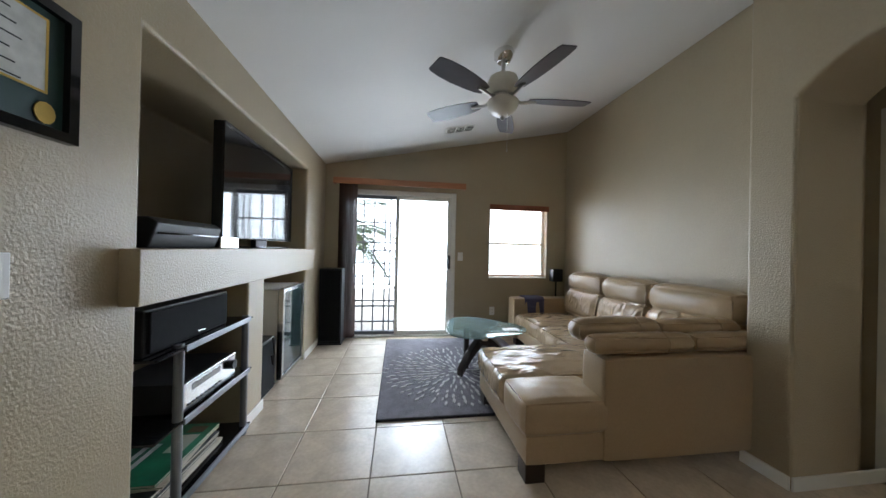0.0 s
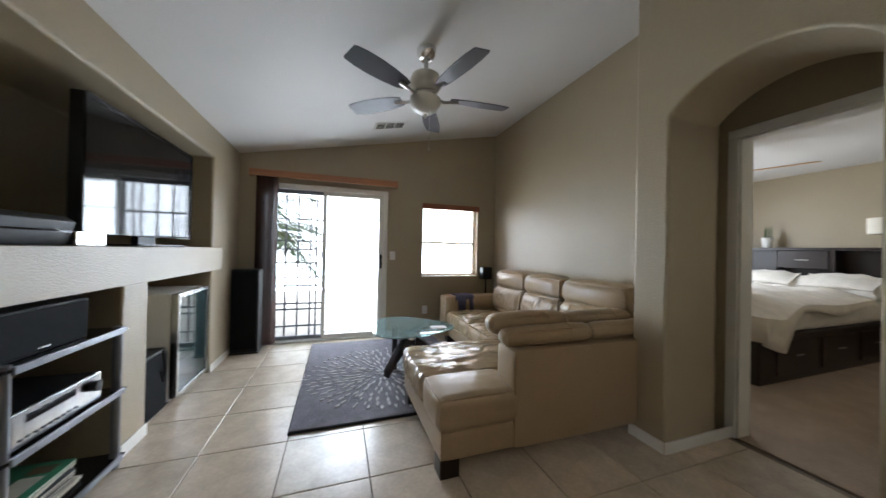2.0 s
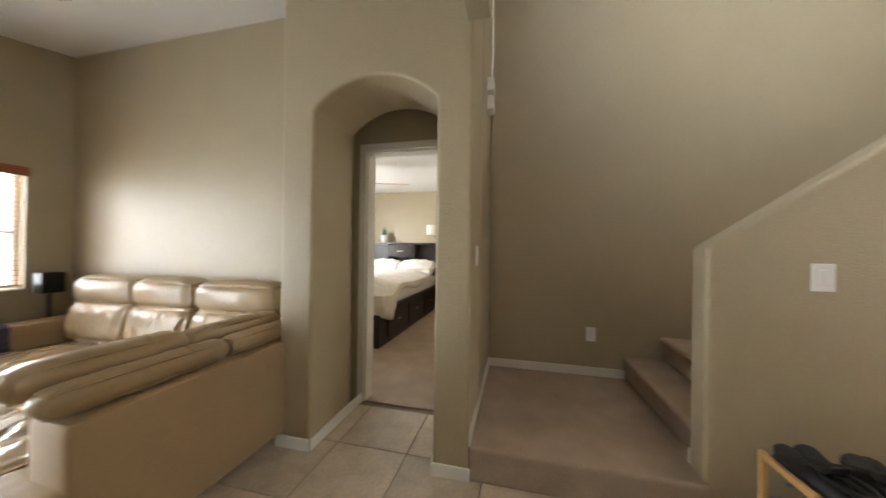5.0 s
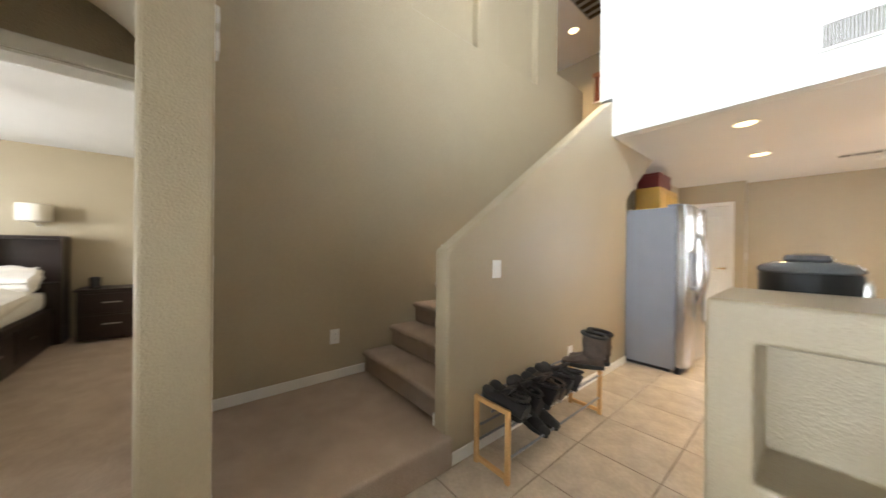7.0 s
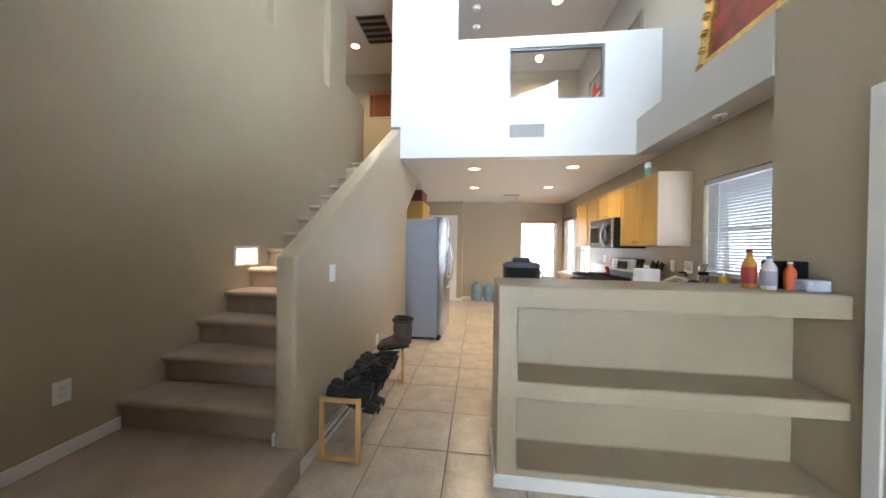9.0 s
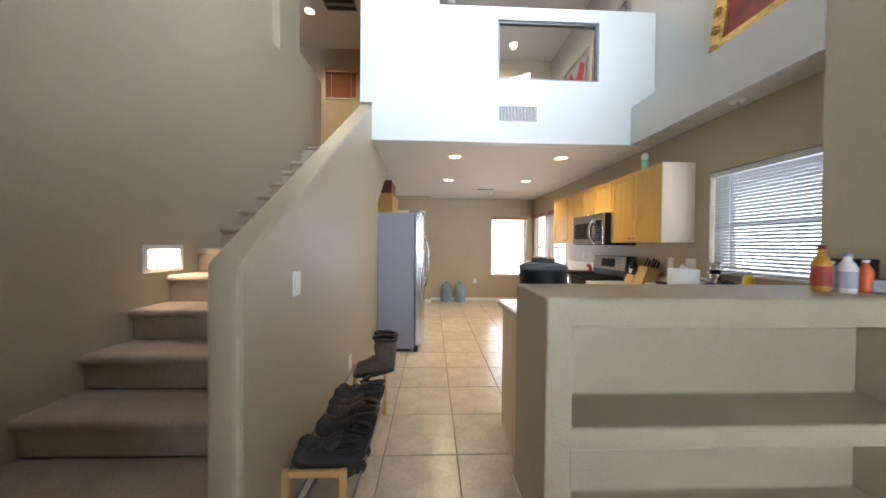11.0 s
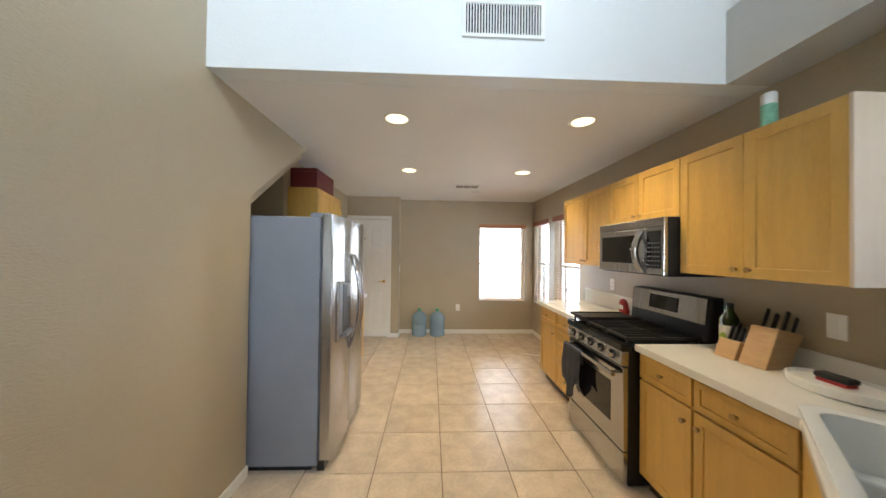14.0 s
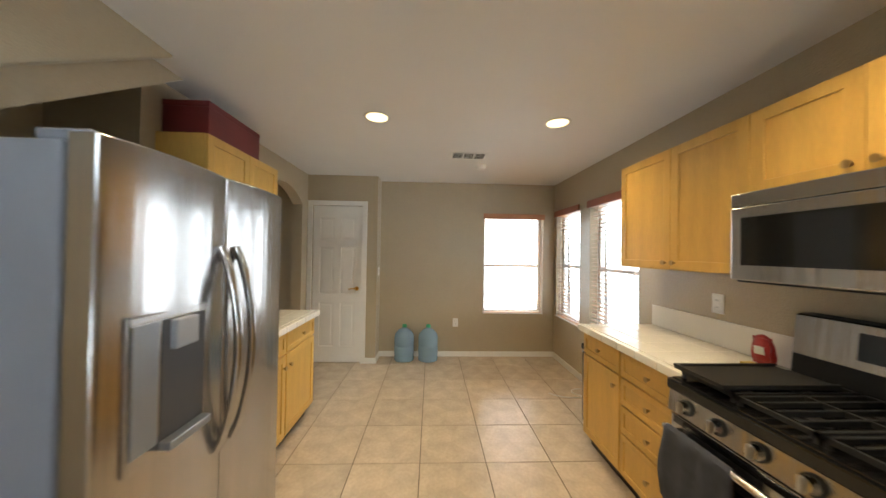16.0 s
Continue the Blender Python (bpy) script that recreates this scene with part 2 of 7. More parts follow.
def cells(xs, ys, zs, filled):
    """A solid of grid cells: filled(x, y, z) is asked at each cell's middle; only outer faces are made."""
    bm = bmesh.new()
    full = {}
    for i in range(len(xs) - 1):
        for j in range(len(ys) - 1):
            for k in range(len(zs) - 1):
                full[i, j, k] = filled((xs[i] + xs[i + 1]) / 2, (ys[j] + ys[j + 1]) / 2, (zs[k] + zs[k + 1]) / 2)
    verts = {}

    def vert(i, j, k):
        if (i, j, k) not in verts:
            verts[i, j, k] = bm.verts.new((xs[i], ys[j], zs[k]))
        return verts[i, j, k]

    for (i, j, k), on in full.items():
        if not on:
            continue
        for d, corners in (((-1, 0, 0), ((0, 0, 0), (0, 0, 1), (0, 1, 1), (0, 1, 0))), ((1, 0, 0), ((1, 0, 0), (1, 1, 0), (1, 1, 1), (1, 0, 1))),
                           ((0, -1, 0), ((0, 0, 0), (1, 0, 0), (1, 0, 1), (0, 0, 1))), ((0, 1, 0), ((0, 1, 0), (0, 1, 1), (1, 1, 1), (1, 1, 0))),
                           ((0, 0, -1), ((0, 0, 0), (0, 1, 0), (1, 1, 0), (1, 0, 0))), ((0, 0, 1), ((0, 0, 1), (1, 0, 1), (1, 1, 1), (0, 1, 1)))):
            if not full.get((i + d[0], j + d[1], k + d[2])):
                bm.faces.new([vert(i + a, j + b, k + c) for a, b, c in corners])
    bmesh.ops.dissolve_limit(bm, angle_limit=0.01, verts=bm.verts, edges=bm.edges)
    return bm


def holed(axis, a0, a1, d0, d1, z0, z1, holes):
    """A wall along an axis, from a0 to a1, d0 to d1 thick, with openings (a, a, z, z) through it."""
    cut_a = sorted({a0, a1, *[h[0] for h in holes], *[h[1] for h in holes]})
    cut_z = sorted({z0, z1, *[h[2] for h in holes], *[h[3] for h in holes]})

    def on(x, y, z):
        a = x if axis == "x" else y
        return not any(h[0] < a < h[1] and h[2] < z < h[3] for h in holes)

    return cells(cut_a, [d0, d1], cut_z, on) if axis == "x" else cells([d0, d1], cut_a, cut_z, on)


def inside(v, a, b):
    return a < v < b


def moved(bm, m):
    bmesh.ops.transform(bm, matrix=m, verts=bm.verts)
    return bm


def cushion(x0, x1, y0, y1, z0, z1, puff=0.03, n=10, wrinkle=0.006, seed=0, corner=0.2):
    """A stuffed leather block: bowed faces, rounded edges, soft creases. corner: how round the edges are."""
    bm = bmesh.new()
    bmesh.ops.create_cube(bm, size=2.0)
    bmesh.ops.subdivide_edges(bm, edges=bm.edges[:], cuts=n, use_grid_fill=True)
    half = Vector(((x1 - x0) / 2, (y1 - y0) / 2, (z1 - z0) / 2))
    mid = Vector(((x0 + x1) / 2, (y0 + y1) / 2, (z0 + z1) / 2))
    r = min(half) * corner * 2
    for v in bm.verts:
        u = Vector(v.co)
        p = Vector((u.x * half.x, u.y * half.y, u.z * half.z))
        core = Vector((max(-half.x + r, min(half.x - r, p.x)), max(-half.y + r, min(half.y - r, p.y)), max(-half.z + r, min(half.z - r, p.z))))
        d = p - core
        if d.length > 1e-6:
            p = core + d.normalized() * min(d.length, r) if d.length > r else p
        bow = (1 - u.x ** 2 if abs(u.x) < 0.999 else 1) * (1 - u.y ** 2 if abs(u.y) < 0.999 else 1) * (1 - u.z ** 2 if abs(u.z) < 0.999 else 1)
        out = Vector((u.x if abs(u.x) > 0.999 else 0, u.y if abs(u.y) > 0.999 else 0, u.z if abs(u.z) > 0.999 else 0))
        if out.length:
            q = p + mid + Vector((seed * 3.1, 0, 0))
            p = p + out.normalized() * (puff * bow + wrinkle * noise.noise(Vector((q.x * 7, q.y * 16, q.z * 9))) + wrinkle * 0.7 * noise.noise(Vector((q.x * 22, q.y * 13, q.z * 22))))
        v.co = p + mid
    return bm

# ---- setting: walls, floors, ceilings ----
XW, XS, YN, YS = -0.89, 2.58, 4.32, -6.86      # west wall, sofa wall, north wall, south wall
XL = -0.86                                     # west wall of the living room
NX = 0.03                                      # the media things stand this much further in
XA, XE = 2.17, 3.36                            # arch wall, stair wall (east)
TOP = 5.16                                     # ceiling of the upper storey
KC = 2.44                                      # kitchen ceiling
SLOPE = 0.201


def living_ceiling(x):
    return 2.325 + SLOPE * (x + 0.88)


# west wall: thick, with the media niche, the entry door wall, and the kitchen windows
W0 = XW - 0.16
NB = W0 - 0.39
soften(structure("wall_west_living", cells([W0 - 0.5, NB, XL], [0.45, 1.40, 3.53, 4.48], [0, 2.055, 2.9], lambda x, y, z: not (x > NB and inside(y, 1.40, 3.53) and z < 2.055)),
                 WALL, "tan textured wall with a deep media niche"), 0.02, 3)
LEDGE = bmesh.new()
prism(LEDGE, [(NB + 0.002, 1.402), (XL + 0.001, 1.402), (XL + 0.001, 1.31), (-0.79, 1.31), (-0.79, 3.565), (XL + 0.001, 3.565), (XL + 0.001, 3.528), (NB + 0.002, 3.528)], "z", 0.985, 1.195)
soften(structure("niche_ledge", LEDGE, WALL, "thick plaster ledge across the media niche", "ledge"), 0.004, 2)
soften(structure("niche_pier", boxes((NB + 0.002, XL - 0.001, 2.27, 2.52, 0, 0.983)), WALL, "plaster pier between the two lower niche bays", "pier"), 0.015, 3)
structure("wall_entry", holed("y", -1.22, 0.449, W0, -0.64, 0, 2.85, [(-0.66, 0.26, 0, 2.04)]), WALL, "tan wall around the entry door")
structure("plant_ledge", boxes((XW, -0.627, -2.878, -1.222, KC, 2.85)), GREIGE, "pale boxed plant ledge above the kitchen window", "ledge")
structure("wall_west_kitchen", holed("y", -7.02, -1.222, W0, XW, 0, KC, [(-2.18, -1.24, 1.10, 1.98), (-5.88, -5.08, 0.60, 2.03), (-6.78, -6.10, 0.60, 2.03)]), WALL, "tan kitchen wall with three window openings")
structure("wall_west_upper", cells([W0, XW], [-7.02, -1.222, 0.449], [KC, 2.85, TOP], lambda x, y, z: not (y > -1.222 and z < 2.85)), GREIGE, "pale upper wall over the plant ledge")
# north wall with the sliding door and the window
structure("wall_north", holed("x", W0, XS + 0.12, YN, YN + 0.16, 0, 3.2, [(-0.60, 0.92, 0, 2.02), (1.414, 2.285, 0.83, 1.865)]), WALL, "tan end wall with a sliding door and a window")
# sofa wall and bedroom door wall
DY0, DY1, DH = 0.60, 1.36, 2.005
XD = 2.81
structure("wall_sofa", boxes((XS, XS + 0.12, 1.609, YN, 0, 3.2)), WALL, "tan wall behind the sofa")
structure("wall_bedroom_door", holed("y", 0.43, 1.7, XD, XD + 0.12, 0, 2.9, [(DY0, DY1, 0, DH)]), WALL, "tan wall with the bedroom doorway")


def arch_outline(y0, y1, spring, rise, n=18):
    """The curve of a segmental arch from y0 to y1."""
    half, mid = (y1 - y0) / 2, (y0 + y1) / 2
    r = (half * half + rise * rise) / (2 * rise)
    a0 = math.asin(half / r)
    return [(mid + r * math.sin(a), spring + rise - r + r * math.cos(a)) for a in [-a0 + 2 * a0 * i / n for i in range(n + 1)]]


AY0, AY1, AZ, AR = 0.615, 1.385, 2.06, 0.17
curve = arch_outline(AY0, AY1, AZ, AR)
bm = bmesh.new()
prism(bm, [(0.42, 0), (AY0, 0)] + curve + [(AY1, 0), (1.608, 0), (1.608, TOP), (0.42, TOP)], "x", XA, XA + 0.46)
soften(structure("wall_arch", bm, WALL, "tan wall with a rounded arched passage to the bedroom"), 0.018, 3)
structure("wall_arch_side", boxes((XA + 0.46, XD, 0.42, 0.52, 0, TOP), (XA + 0.46, XD, 1.48, 1.608, 0, 3.2), (XA + 0.46, XD, 0.52, 1.48, 2.5, 2.6)), WALL, "tan side walls of the arched passage")
structure("wall_landing", boxes((XD, XE, 0.42, 0.52, 0, TOP)), WALL, "tan wall beside the stair landing")
# wall above the living room ceiling, closing the tall hall
structure("wall_hall_north", holed("x", W0 - 0.5, XA, 0.33, 0.448, 2.45, TOP, [(-0.65, 1.15, 3.55, 4.92)]), WALL, "tan upper wall of the tall hall with a high window")
# stair wall
def east_solid(x, y, z):
    if y < -3.82 and z > 3.94:
        return False
    return not (x < XE + 0.09 and 3.60 < z < 4.95 and (inside(y, -2.08, -1.17) or inside(y, -3.28, -2.43)))


soften(structure("wall_east", cells([XE, XE + 0.09, XE + 0.16], [-4.63, -3.82, -3.28, -2.43, -2.08, -1.17, 0.42], [0, 3.60, 3.94, 4.95, TOP], east_solid), WALL,
                 "tan stair wall with two tall recessed niches and a low guard end"), 0.012)
# knee wall of the stairs, over the refrigerator alcove
bm = bmesh.new()
prism(bm, [(-0.66, 0), (-3.315, 0), (-3.315, 1.84), (-4.186, 2.435), (-4.186, 2.75), (-3.01, 2.72), (-2.878, 2.815), (-0.66, 1.255)], "x", 2.20, 2.325)
soften(structure("wall_stair", bm, WALL, "tan knee wall that slopes up with the stairs"), 0.02, 3)
# header wall over the kitchen, with an interior pane; its near-white colour includes strong daylight
structure("wall_header", holed("x", XW, 2.199, -3.0, -2.88, KC + 0.002, TOP, [(-0.26, 0.854, 3.125, 3.766), (XW, 1.49, 3.90, TOP)]), HEADER, "tall wall over the kitchen, coloured pale as in strong daylight, with an interior window")
structure("wall_header_end", boxes((2.1992, 2.325, -3.0, -2.88, 2.84, TOP)), HEADER, "wall end beside the stairs, in the header's daylit tone")
structure("wall_upper_stair", boxes((2.20, 2.325, -5.7, -3.0, 2.75, TOP)), WALL, "tan upper hall wall")
structure("wall_upper_south", boxes((XW, 5.6, -7.02, -6.9, 2.75, 2.9), (2.325, 3.06, -5.85, -5.7, 2.75, TOP), (3.06, 3.66, -5.85, -5.7, 2.75, 4.18), (3.06, 3.66, -5.85, -5.7, 4.74, TOP), (3.66, 5.6, -5.85, -5.7, 2.75, TOP),
                                  (XW, 2.2, -6.0, -5.88, 2.75, TOP)), WALL, "tan upper end wall with a small window")
structure("wall_upper_east", boxes((5.5, 5.6, -5.7, 0.4, 2.75, TOP)), WALL, "tan far wall of the upper hall")
structure("wall_upper_back", boxes((XE + 0.14, 5.6, -1.5, -1.4, 2.75, TOP)), WALL, "tan upper hall end wall")
# kitchen south and east side
structure("wall_south", holed("x", W0, 1.57, YS - 0.16, YS, 0, KC, [(-0.73, 0.124, 0.605, 1.995)]), WALL, "tan end wall of the breakfast nook with a window")
structure("wall_pantry", holed("x", 1.57, 3.6, -6.70, -6.58, 0, KC, [(1.76, 2.40, 0, 2.045)]), WALL, "tan wall with the pantry door")
structure("wall_pantry_back", boxes((1.57, 3.6, -7.02, -6.702, 0, KC)), WALL, "tan wall behind the pantry door")
bm = bmesh.new()
kcurve = arch_outline(-6.42, -5.5, 2.03, 0.17)
prism(bm, [(-6.58, 0), (-6.42, 0)] + kcurve + [(-5.5, 0), (-4.3, 0), (-4.3, KC), (-6.58, KC)], "x", 2.47, 2.59)
structure("wall_east_kitchen", bm, WALL, "tan kitchen wall with an arched opening")
structure("wall_alcove", boxes((2.98, 3.1, -6.58, -3.3, 0, KC), (2.325, 2.98, -3.34, -3.32, 0, 2.0), (2.59, 2.98, -4.36, -4.3, 0, KC)), WALL, "tan walls of the alcove and side passage")

# ceilings
bm = bmesh.new()
prism(bm, [(W0 - 0.5, living_ceiling(W0 - 0.5)), (XS + 0.14, living_ceiling(XS + 0.14)), (XS + 0.14, living_ceiling(XS + 0.14) + 0.12), (W0 - 0.5, living_ceiling(W0 - 0.5) + 0.12)], "y", 0.45, YN + 0.16)
structure("ceiling_living", bm, CEIL, "white sloping textured ceiling", "ceiling")
structure("ceiling_kitchen", cells([W0, 2.20, 3.1], [-7.02, -4.186, -3.001], [KC, 2.72], lambda x, y, z: x < 2.2 or y < -4.186), CEIL, "white flat kitchen ceiling", "ceiling")
structure("ceiling_upper", boxes((W0 - 0.5, 5.6, -7.02, 1.3, TOP, TOP + 0.12)), CEIL, "white ceiling of the upper storey", "ceiling")
structure("ceiling_bedroom", boxes((XD + 0.12, 7.4, 0.52, 4.2, 2.55, 2.65)), CEIL, "white bedroom ceiling", "ceiling")
structure("floor_upper", boxes((XW, 2.199, -6.9, -3.0, 2.722, 2.748), (2.325, 5.6, -6.9, -4.12, 2.60, 2.748), (XE + 0.14, 5.6, -4.12, -1.4, 2.60, 2.748)), CARPET, "tan carpet of the upper hall", "floor")
# bedroom shell
structure("wall_bedroom", boxes((7.25, 7.37, 0.52, 4.2, 0, 2.55), (XE, 7.25, 0.42, 0.52, 0, 2.55), (XD + 0.12, 4.4, 4.05, 4.2, 0, 2.6), (6.0, 7.25, 4.05, 4.2, 0, 2.6), (4.4, 6.0, 4.05, 4.2, 0, 0.9), (4.4, 6.0, 4.05, 4.2, 2.1, 2.6),
                                (XD, XD + 0.12, 1.7, 4.2, 0, 2.6)), WALL, "tan bedroom walls")
structure("floor_bedroom", boxes((XD, 7.3, 0.52, 4.2, -0.10, 0.006)), CARPET, "tan bedroom carpet", "floor")
# ground outside
structure("ground", boxes((-60, 60, -60, 60, -0.2, -0.12)), make("pale_patio", (0.62, 0.58, 0.52), 0.9, vary=0.15, scale=0.6, fine=0.1, fine_scale=20), "pale concrete patio and yard", "ground")

# floor base under the tiles
structure("floor", boxes((W0 - 0.5, XD - 0.002, -7.02, YN + 0.16, -0.11, -0.004)), GROUT, "grout bed under beige floor tiles", "floor")

# half wall with open shelves
def half_wall_solid(x, y, z):
    if x > 0.972 or y < -1.06:
        return True
    return z < 0.105 or inside(z, 0.495, 0.59) or z > 0.995


hw = structure("half_wall", cells([-0.638, 0.972, 1.085], [-1.22, -1.06, -0.78], [0, 0.105, 0.495, 0.59, 0.995, 1.12], half_wall_solid),
               WALL, "grey-tan half wall with recessed open shelves", "half wall")
soften(hw, 0.012, 3)

# landing and stairs
LANDING = bmesh.new()
prism(LANDING, [(XA, -0.69), (2.3265, -0.69), (2.3265, -0.76), (XE, -0.76), (XE, 0.42), (XA, 0.42)], "z", 0, 0.185)
soften(structure("stair_landing", LANDING, CARPET, "tan carpeted stair landing", "stairs"), 0.02, 3)
for i in range(14):
    y = -0.70 - 0.262 * i
    z0, z1 = 0.185 + 0.1829 * i, 0.185 + 0.1829 * (i + 1)
    bm = bmesh.new()
    prism(bm, [(y - 0.275, z0), (y - 0.012, z0), (y - 0.012, z1 - 0.050), (y + 0.016, z1 - 0.046), (y + 0.024, z1 - 0.026), (y + 0.016, z1 - 0.006), (y - 0.004, z1), (y - 0.275, z1)], "x", 2.326, XE)
    soften(structure("stair_step", bm, CARPET, "tan carpeted stair step with a rounded nose", "step"), 0.008, 2)
bm = bmesh.new()
prism(bm, [(-0.98, 0.19), (-4.40, 2.60), (-4.40, 2.44), (-1.0, 0.05)], "x", 2.326, XE)
structure("stair_underside", bm, WALL, "tan sloping underside of the stairs", "stairs")

# ---- doors, windows, trim ----
def frame_ring(a0, a1, z0, z1, d0, d1, w, axis):
    """A frame round an opening, as one joined piece. axis: the wall's run, x or y; d0, d1: depth across the wall."""
    return holed(axis, a0, a1, d0, d1, z0, z1, [(a0 + w, a1 - w, z0 + w, z1 - w)])


def bar(axis, a0, a1, d0, d1, z0, z1):
    return (a0, a1, d0, d1, z0, z1) if axis == "x" else (d0, d1, a0, a1, z0, z1)


def window(name, axis, a0, a1, z0, z1, d, inward, label, slat=None, slat_from=None, tilt=0.0, valance=True, pitch=0.042, vmat=None, sash=True, slat_w=0.045):
    """A window in a wall that runs along axis at depth d (outer side), with frame, sash rail, panes, and a blind on the room side."""
    w = thing(name, label, "window", kind="structure")
    o = -inward
    lo, hi = sorted((d, d + 0.05 * inward))
    part("window_frame", frame_ring(a0, a1, z0, z1, lo, hi, 0.035, axis), TRIM, w)
    mid = (z0 + z1) / 2 - 0.02
    if sash:
        part("sash_rail", boxes(bar(axis, a0 + 0.035, a1 - 0.035, lo, hi, mid - 0.018, mid + 0.018)), TRIM, w)
    for k, (p, q) in enumerate(((z0 + 0.035, mid - 0.018), (mid + 0.018, z1 - 0.035))):
        g = part("pane", boxes(bar(axis, a0 + 0.035, a1 - 0.035, d + 0.02 * inward, d + 0.026 * inward, p, q) if inward > 0 else bar(axis, a0 + 0.035, a1 - 0.035, d - 0.026, d - 0.02, p, q)), GLASS, w)
        g.visible_shadow = False
    sl, sh = sorted((d + 0.06 * inward, d + 0.20 * inward))
    part("window_sill", boxes(bar(axis, a0 + 0.002, a1 - 0.002, min(sl, sh), max(sl, sh) - (0.03 if inward > 0 else 0) , z0, z0 + 0.012)) if inward > 0 else boxes(bar(axis, a0 + 0.002, a1 - 0.002, sl + 0.03, sh, z0, z0 + 0.012)), TRIM, w)
    if slat:
        b = thing("window_blind", "horizontal blind with " + slat[1], "blind")
        c = d + 0.115 * inward
        top = z1 - 0.05
        n = int((top - (slat_from or z0) - 0.03) / pitch)
        dz, dd = slat_w / 2 * math.sin(radians(tilt)), slat_w / 2 * math.cos(radians(tilt))
        bm = bmesh.new()
        prism(bm, [(-dd, -dz), (-dd, -dz + 0.002), (0, 0.0045), (dd, dz + 0.002), (dd, dz), (0, 0.0025)], {"y": "y", "x": "x"}[axis], a0 + 0.012, a1 - 0.012)
        sm = mesh("slat", bm, slat[0])
        for k in range(n):
            s = new("slat", sm)
            s.parent = b
            s.location = (c, 0, top - pitch * (k + 0.5)) if axis == "y" else (0, c, top - pitch * (k + 0.5))
        e0, e1 = sorted((c - 0.025, c + 0.025))
        part("headrail", boxes(bar(axis, a0 + 0.01, a1 - 0.01, e0, e1, z1 - 0.048, z1 - 0.004)), slat[0], b)
        part("bottom_rail", boxes(bar(axis, a0 + 0.012, a1 - 0.012, e0, e1, top - pitch * n - 0.03, top - pitch * n - 0.012), bevel=0.003, seg=1), slat[0], b)
        for f in (0.18, 0.82):
            a = a0 + (a1 - a0) * f
            part("ladder_cord", boxes(bar(axis, a - 0.002, a + 0.002, c - 0.024, c - 0.020, top - pitch * n - 0.02, z1 - 0.04)), WHITE, b)
            part("ladder_cord", boxes(bar(axis, a - 0.002, a + 0.002, c + 0.020, c + 0.024, top - pitch * n - 0.02, z1 - 0.04)), WHITE, b)
        if valance:
            f0, f1 = sorted((d + 0.165 * inward, d + 0.185 * inward))
            part("valance", boxes(bar(axis, a0 - 0.012, a1 + 0.012, f0, f1, z1 - 0.055, z1 + 0.022), bevel=0.004), vmat or slat[0], b)
    return w


def casing(name, axis, a0, a1, h, face, out, label, wd=0.06):
    """Door trim on a wall's face."""
    lo, hi = sorted((face + 0.001 * out, face + 0.017 * out))
    return soften(structure(name, boxes(bar(axis, a0 - wd, a0, lo, hi, 0, h), bar(axis, a1, a1 + wd, lo, hi, 0, h), bar(axis, a0 - wd, a1 + wd, lo, hi, h, h + wd)), TRIM, label, "door trim"), 0.004)


CHERRY = (BLINDWOOD, "thin cherry wood slats, open")
# white slats seen from their shaded side: that shade is put into the grey
SLATGREY = make("shaded_white_slat", (0.52, 0.53, 0.55), 0.45, vary=0.05)
PALESLAT = make("pale_alder_slat", (0.62, 0.40, 0.24), 0.4, vary=0.1, scale=5)
window("window_1", "x", 1.414, 2.285, 0.83, 1.865, YN + 0.15, -1, "white framed window with an open wooden blind", (PALESLAT, "thin pale wood slats, open"), tilt=0, vmat=BLINDWOOD)
window("window_2", "y", -2.178, -1.245, 1.102, 1.978, W0 + 0.01, 1, "white framed kitchen window over the sink", (SLATGREY, "white metal slats in a shaded grey, half closed"), tilt=46, valance=False, pitch=0.026, slat_w=0.027)
window("window_3", "y", -5.878, -5.082, 0.602, 2.028, W0 + 0.01, 1, "white framed nook window with an open wooden blind", (PALESLAT, "thin pale wood slats, open"), tilt=0, vmat=BLINDWOOD)
window("window_4", "y", -6.778, -6.102, 0.602, 2.028, W0 + 0.01, 1, "white framed corner window with an open wooden blind", (PALESLAT, "thin pale wood slats, open"), tilt=0, vmat=BLINDWOOD)
window("window_5", "x", -0.728, 0.122, 0.607, 1.993, YS - 0.15, 1, "white framed end window with an open wooden blind", (PALESLAT, "thin pale wood slats, open"), tilt=0, vmat=OAKVAL)
window("window_6", "x", -0.648, 1.148, 3.552, 4.918, 0.44, -1, "white framed high window of the tall hall")
window("window_7", "x", 3.062, 3.658, 4.182, 4.738, -5.84, 1, "small upper window with a closed wooden blind", (BLINDWOOD, "reddish wood slats, closed"), tilt=65, vmat=OAKVAL)

# sliding glass door
sd = thing("sliding_door", "white sliding patio door with a grid of bars", "door", kind="structure")
part("door_frame", boxes((-0.598, -0.55, YN + 0.02, YN + 0.14, 0, 2.018), (0.862, 0.918, YN + 0.02, YN + 0.14, 0, 2.018), (-0.55, 0.862, YN + 0.02, YN + 0.14, 1.955, 2.018), (-0.55, 0.862, YN + 0.0, YN + 0.14, 0, 0.025), bevel=0.004, seg=1), TRIM, sd)
part("fixed_panel", boxes((-0.55, -0.50, YN + 0.085, YN + 0.125, 0.027, 1.953), (0.075, 0.125, YN + 0.085, YN + 0.125, 0.027, 1.953), (-0.50, 0.075, YN + 0.085, YN + 0.125, 0.027, 0.075), (-0.50, 0.075, YN + 0.085, YN + 0.125, 1.905, 1.953), bevel=0.004, seg=1), GREYMETAL, sd)
for x in (-0.36, -0.215, -0.066, 0.005):
    part("grid_bar", boxes((x - 0.010, x + 0.010, YN + 0.098, YN + 0.110, 0.075, 1.905)), GREYMETAL, sd)
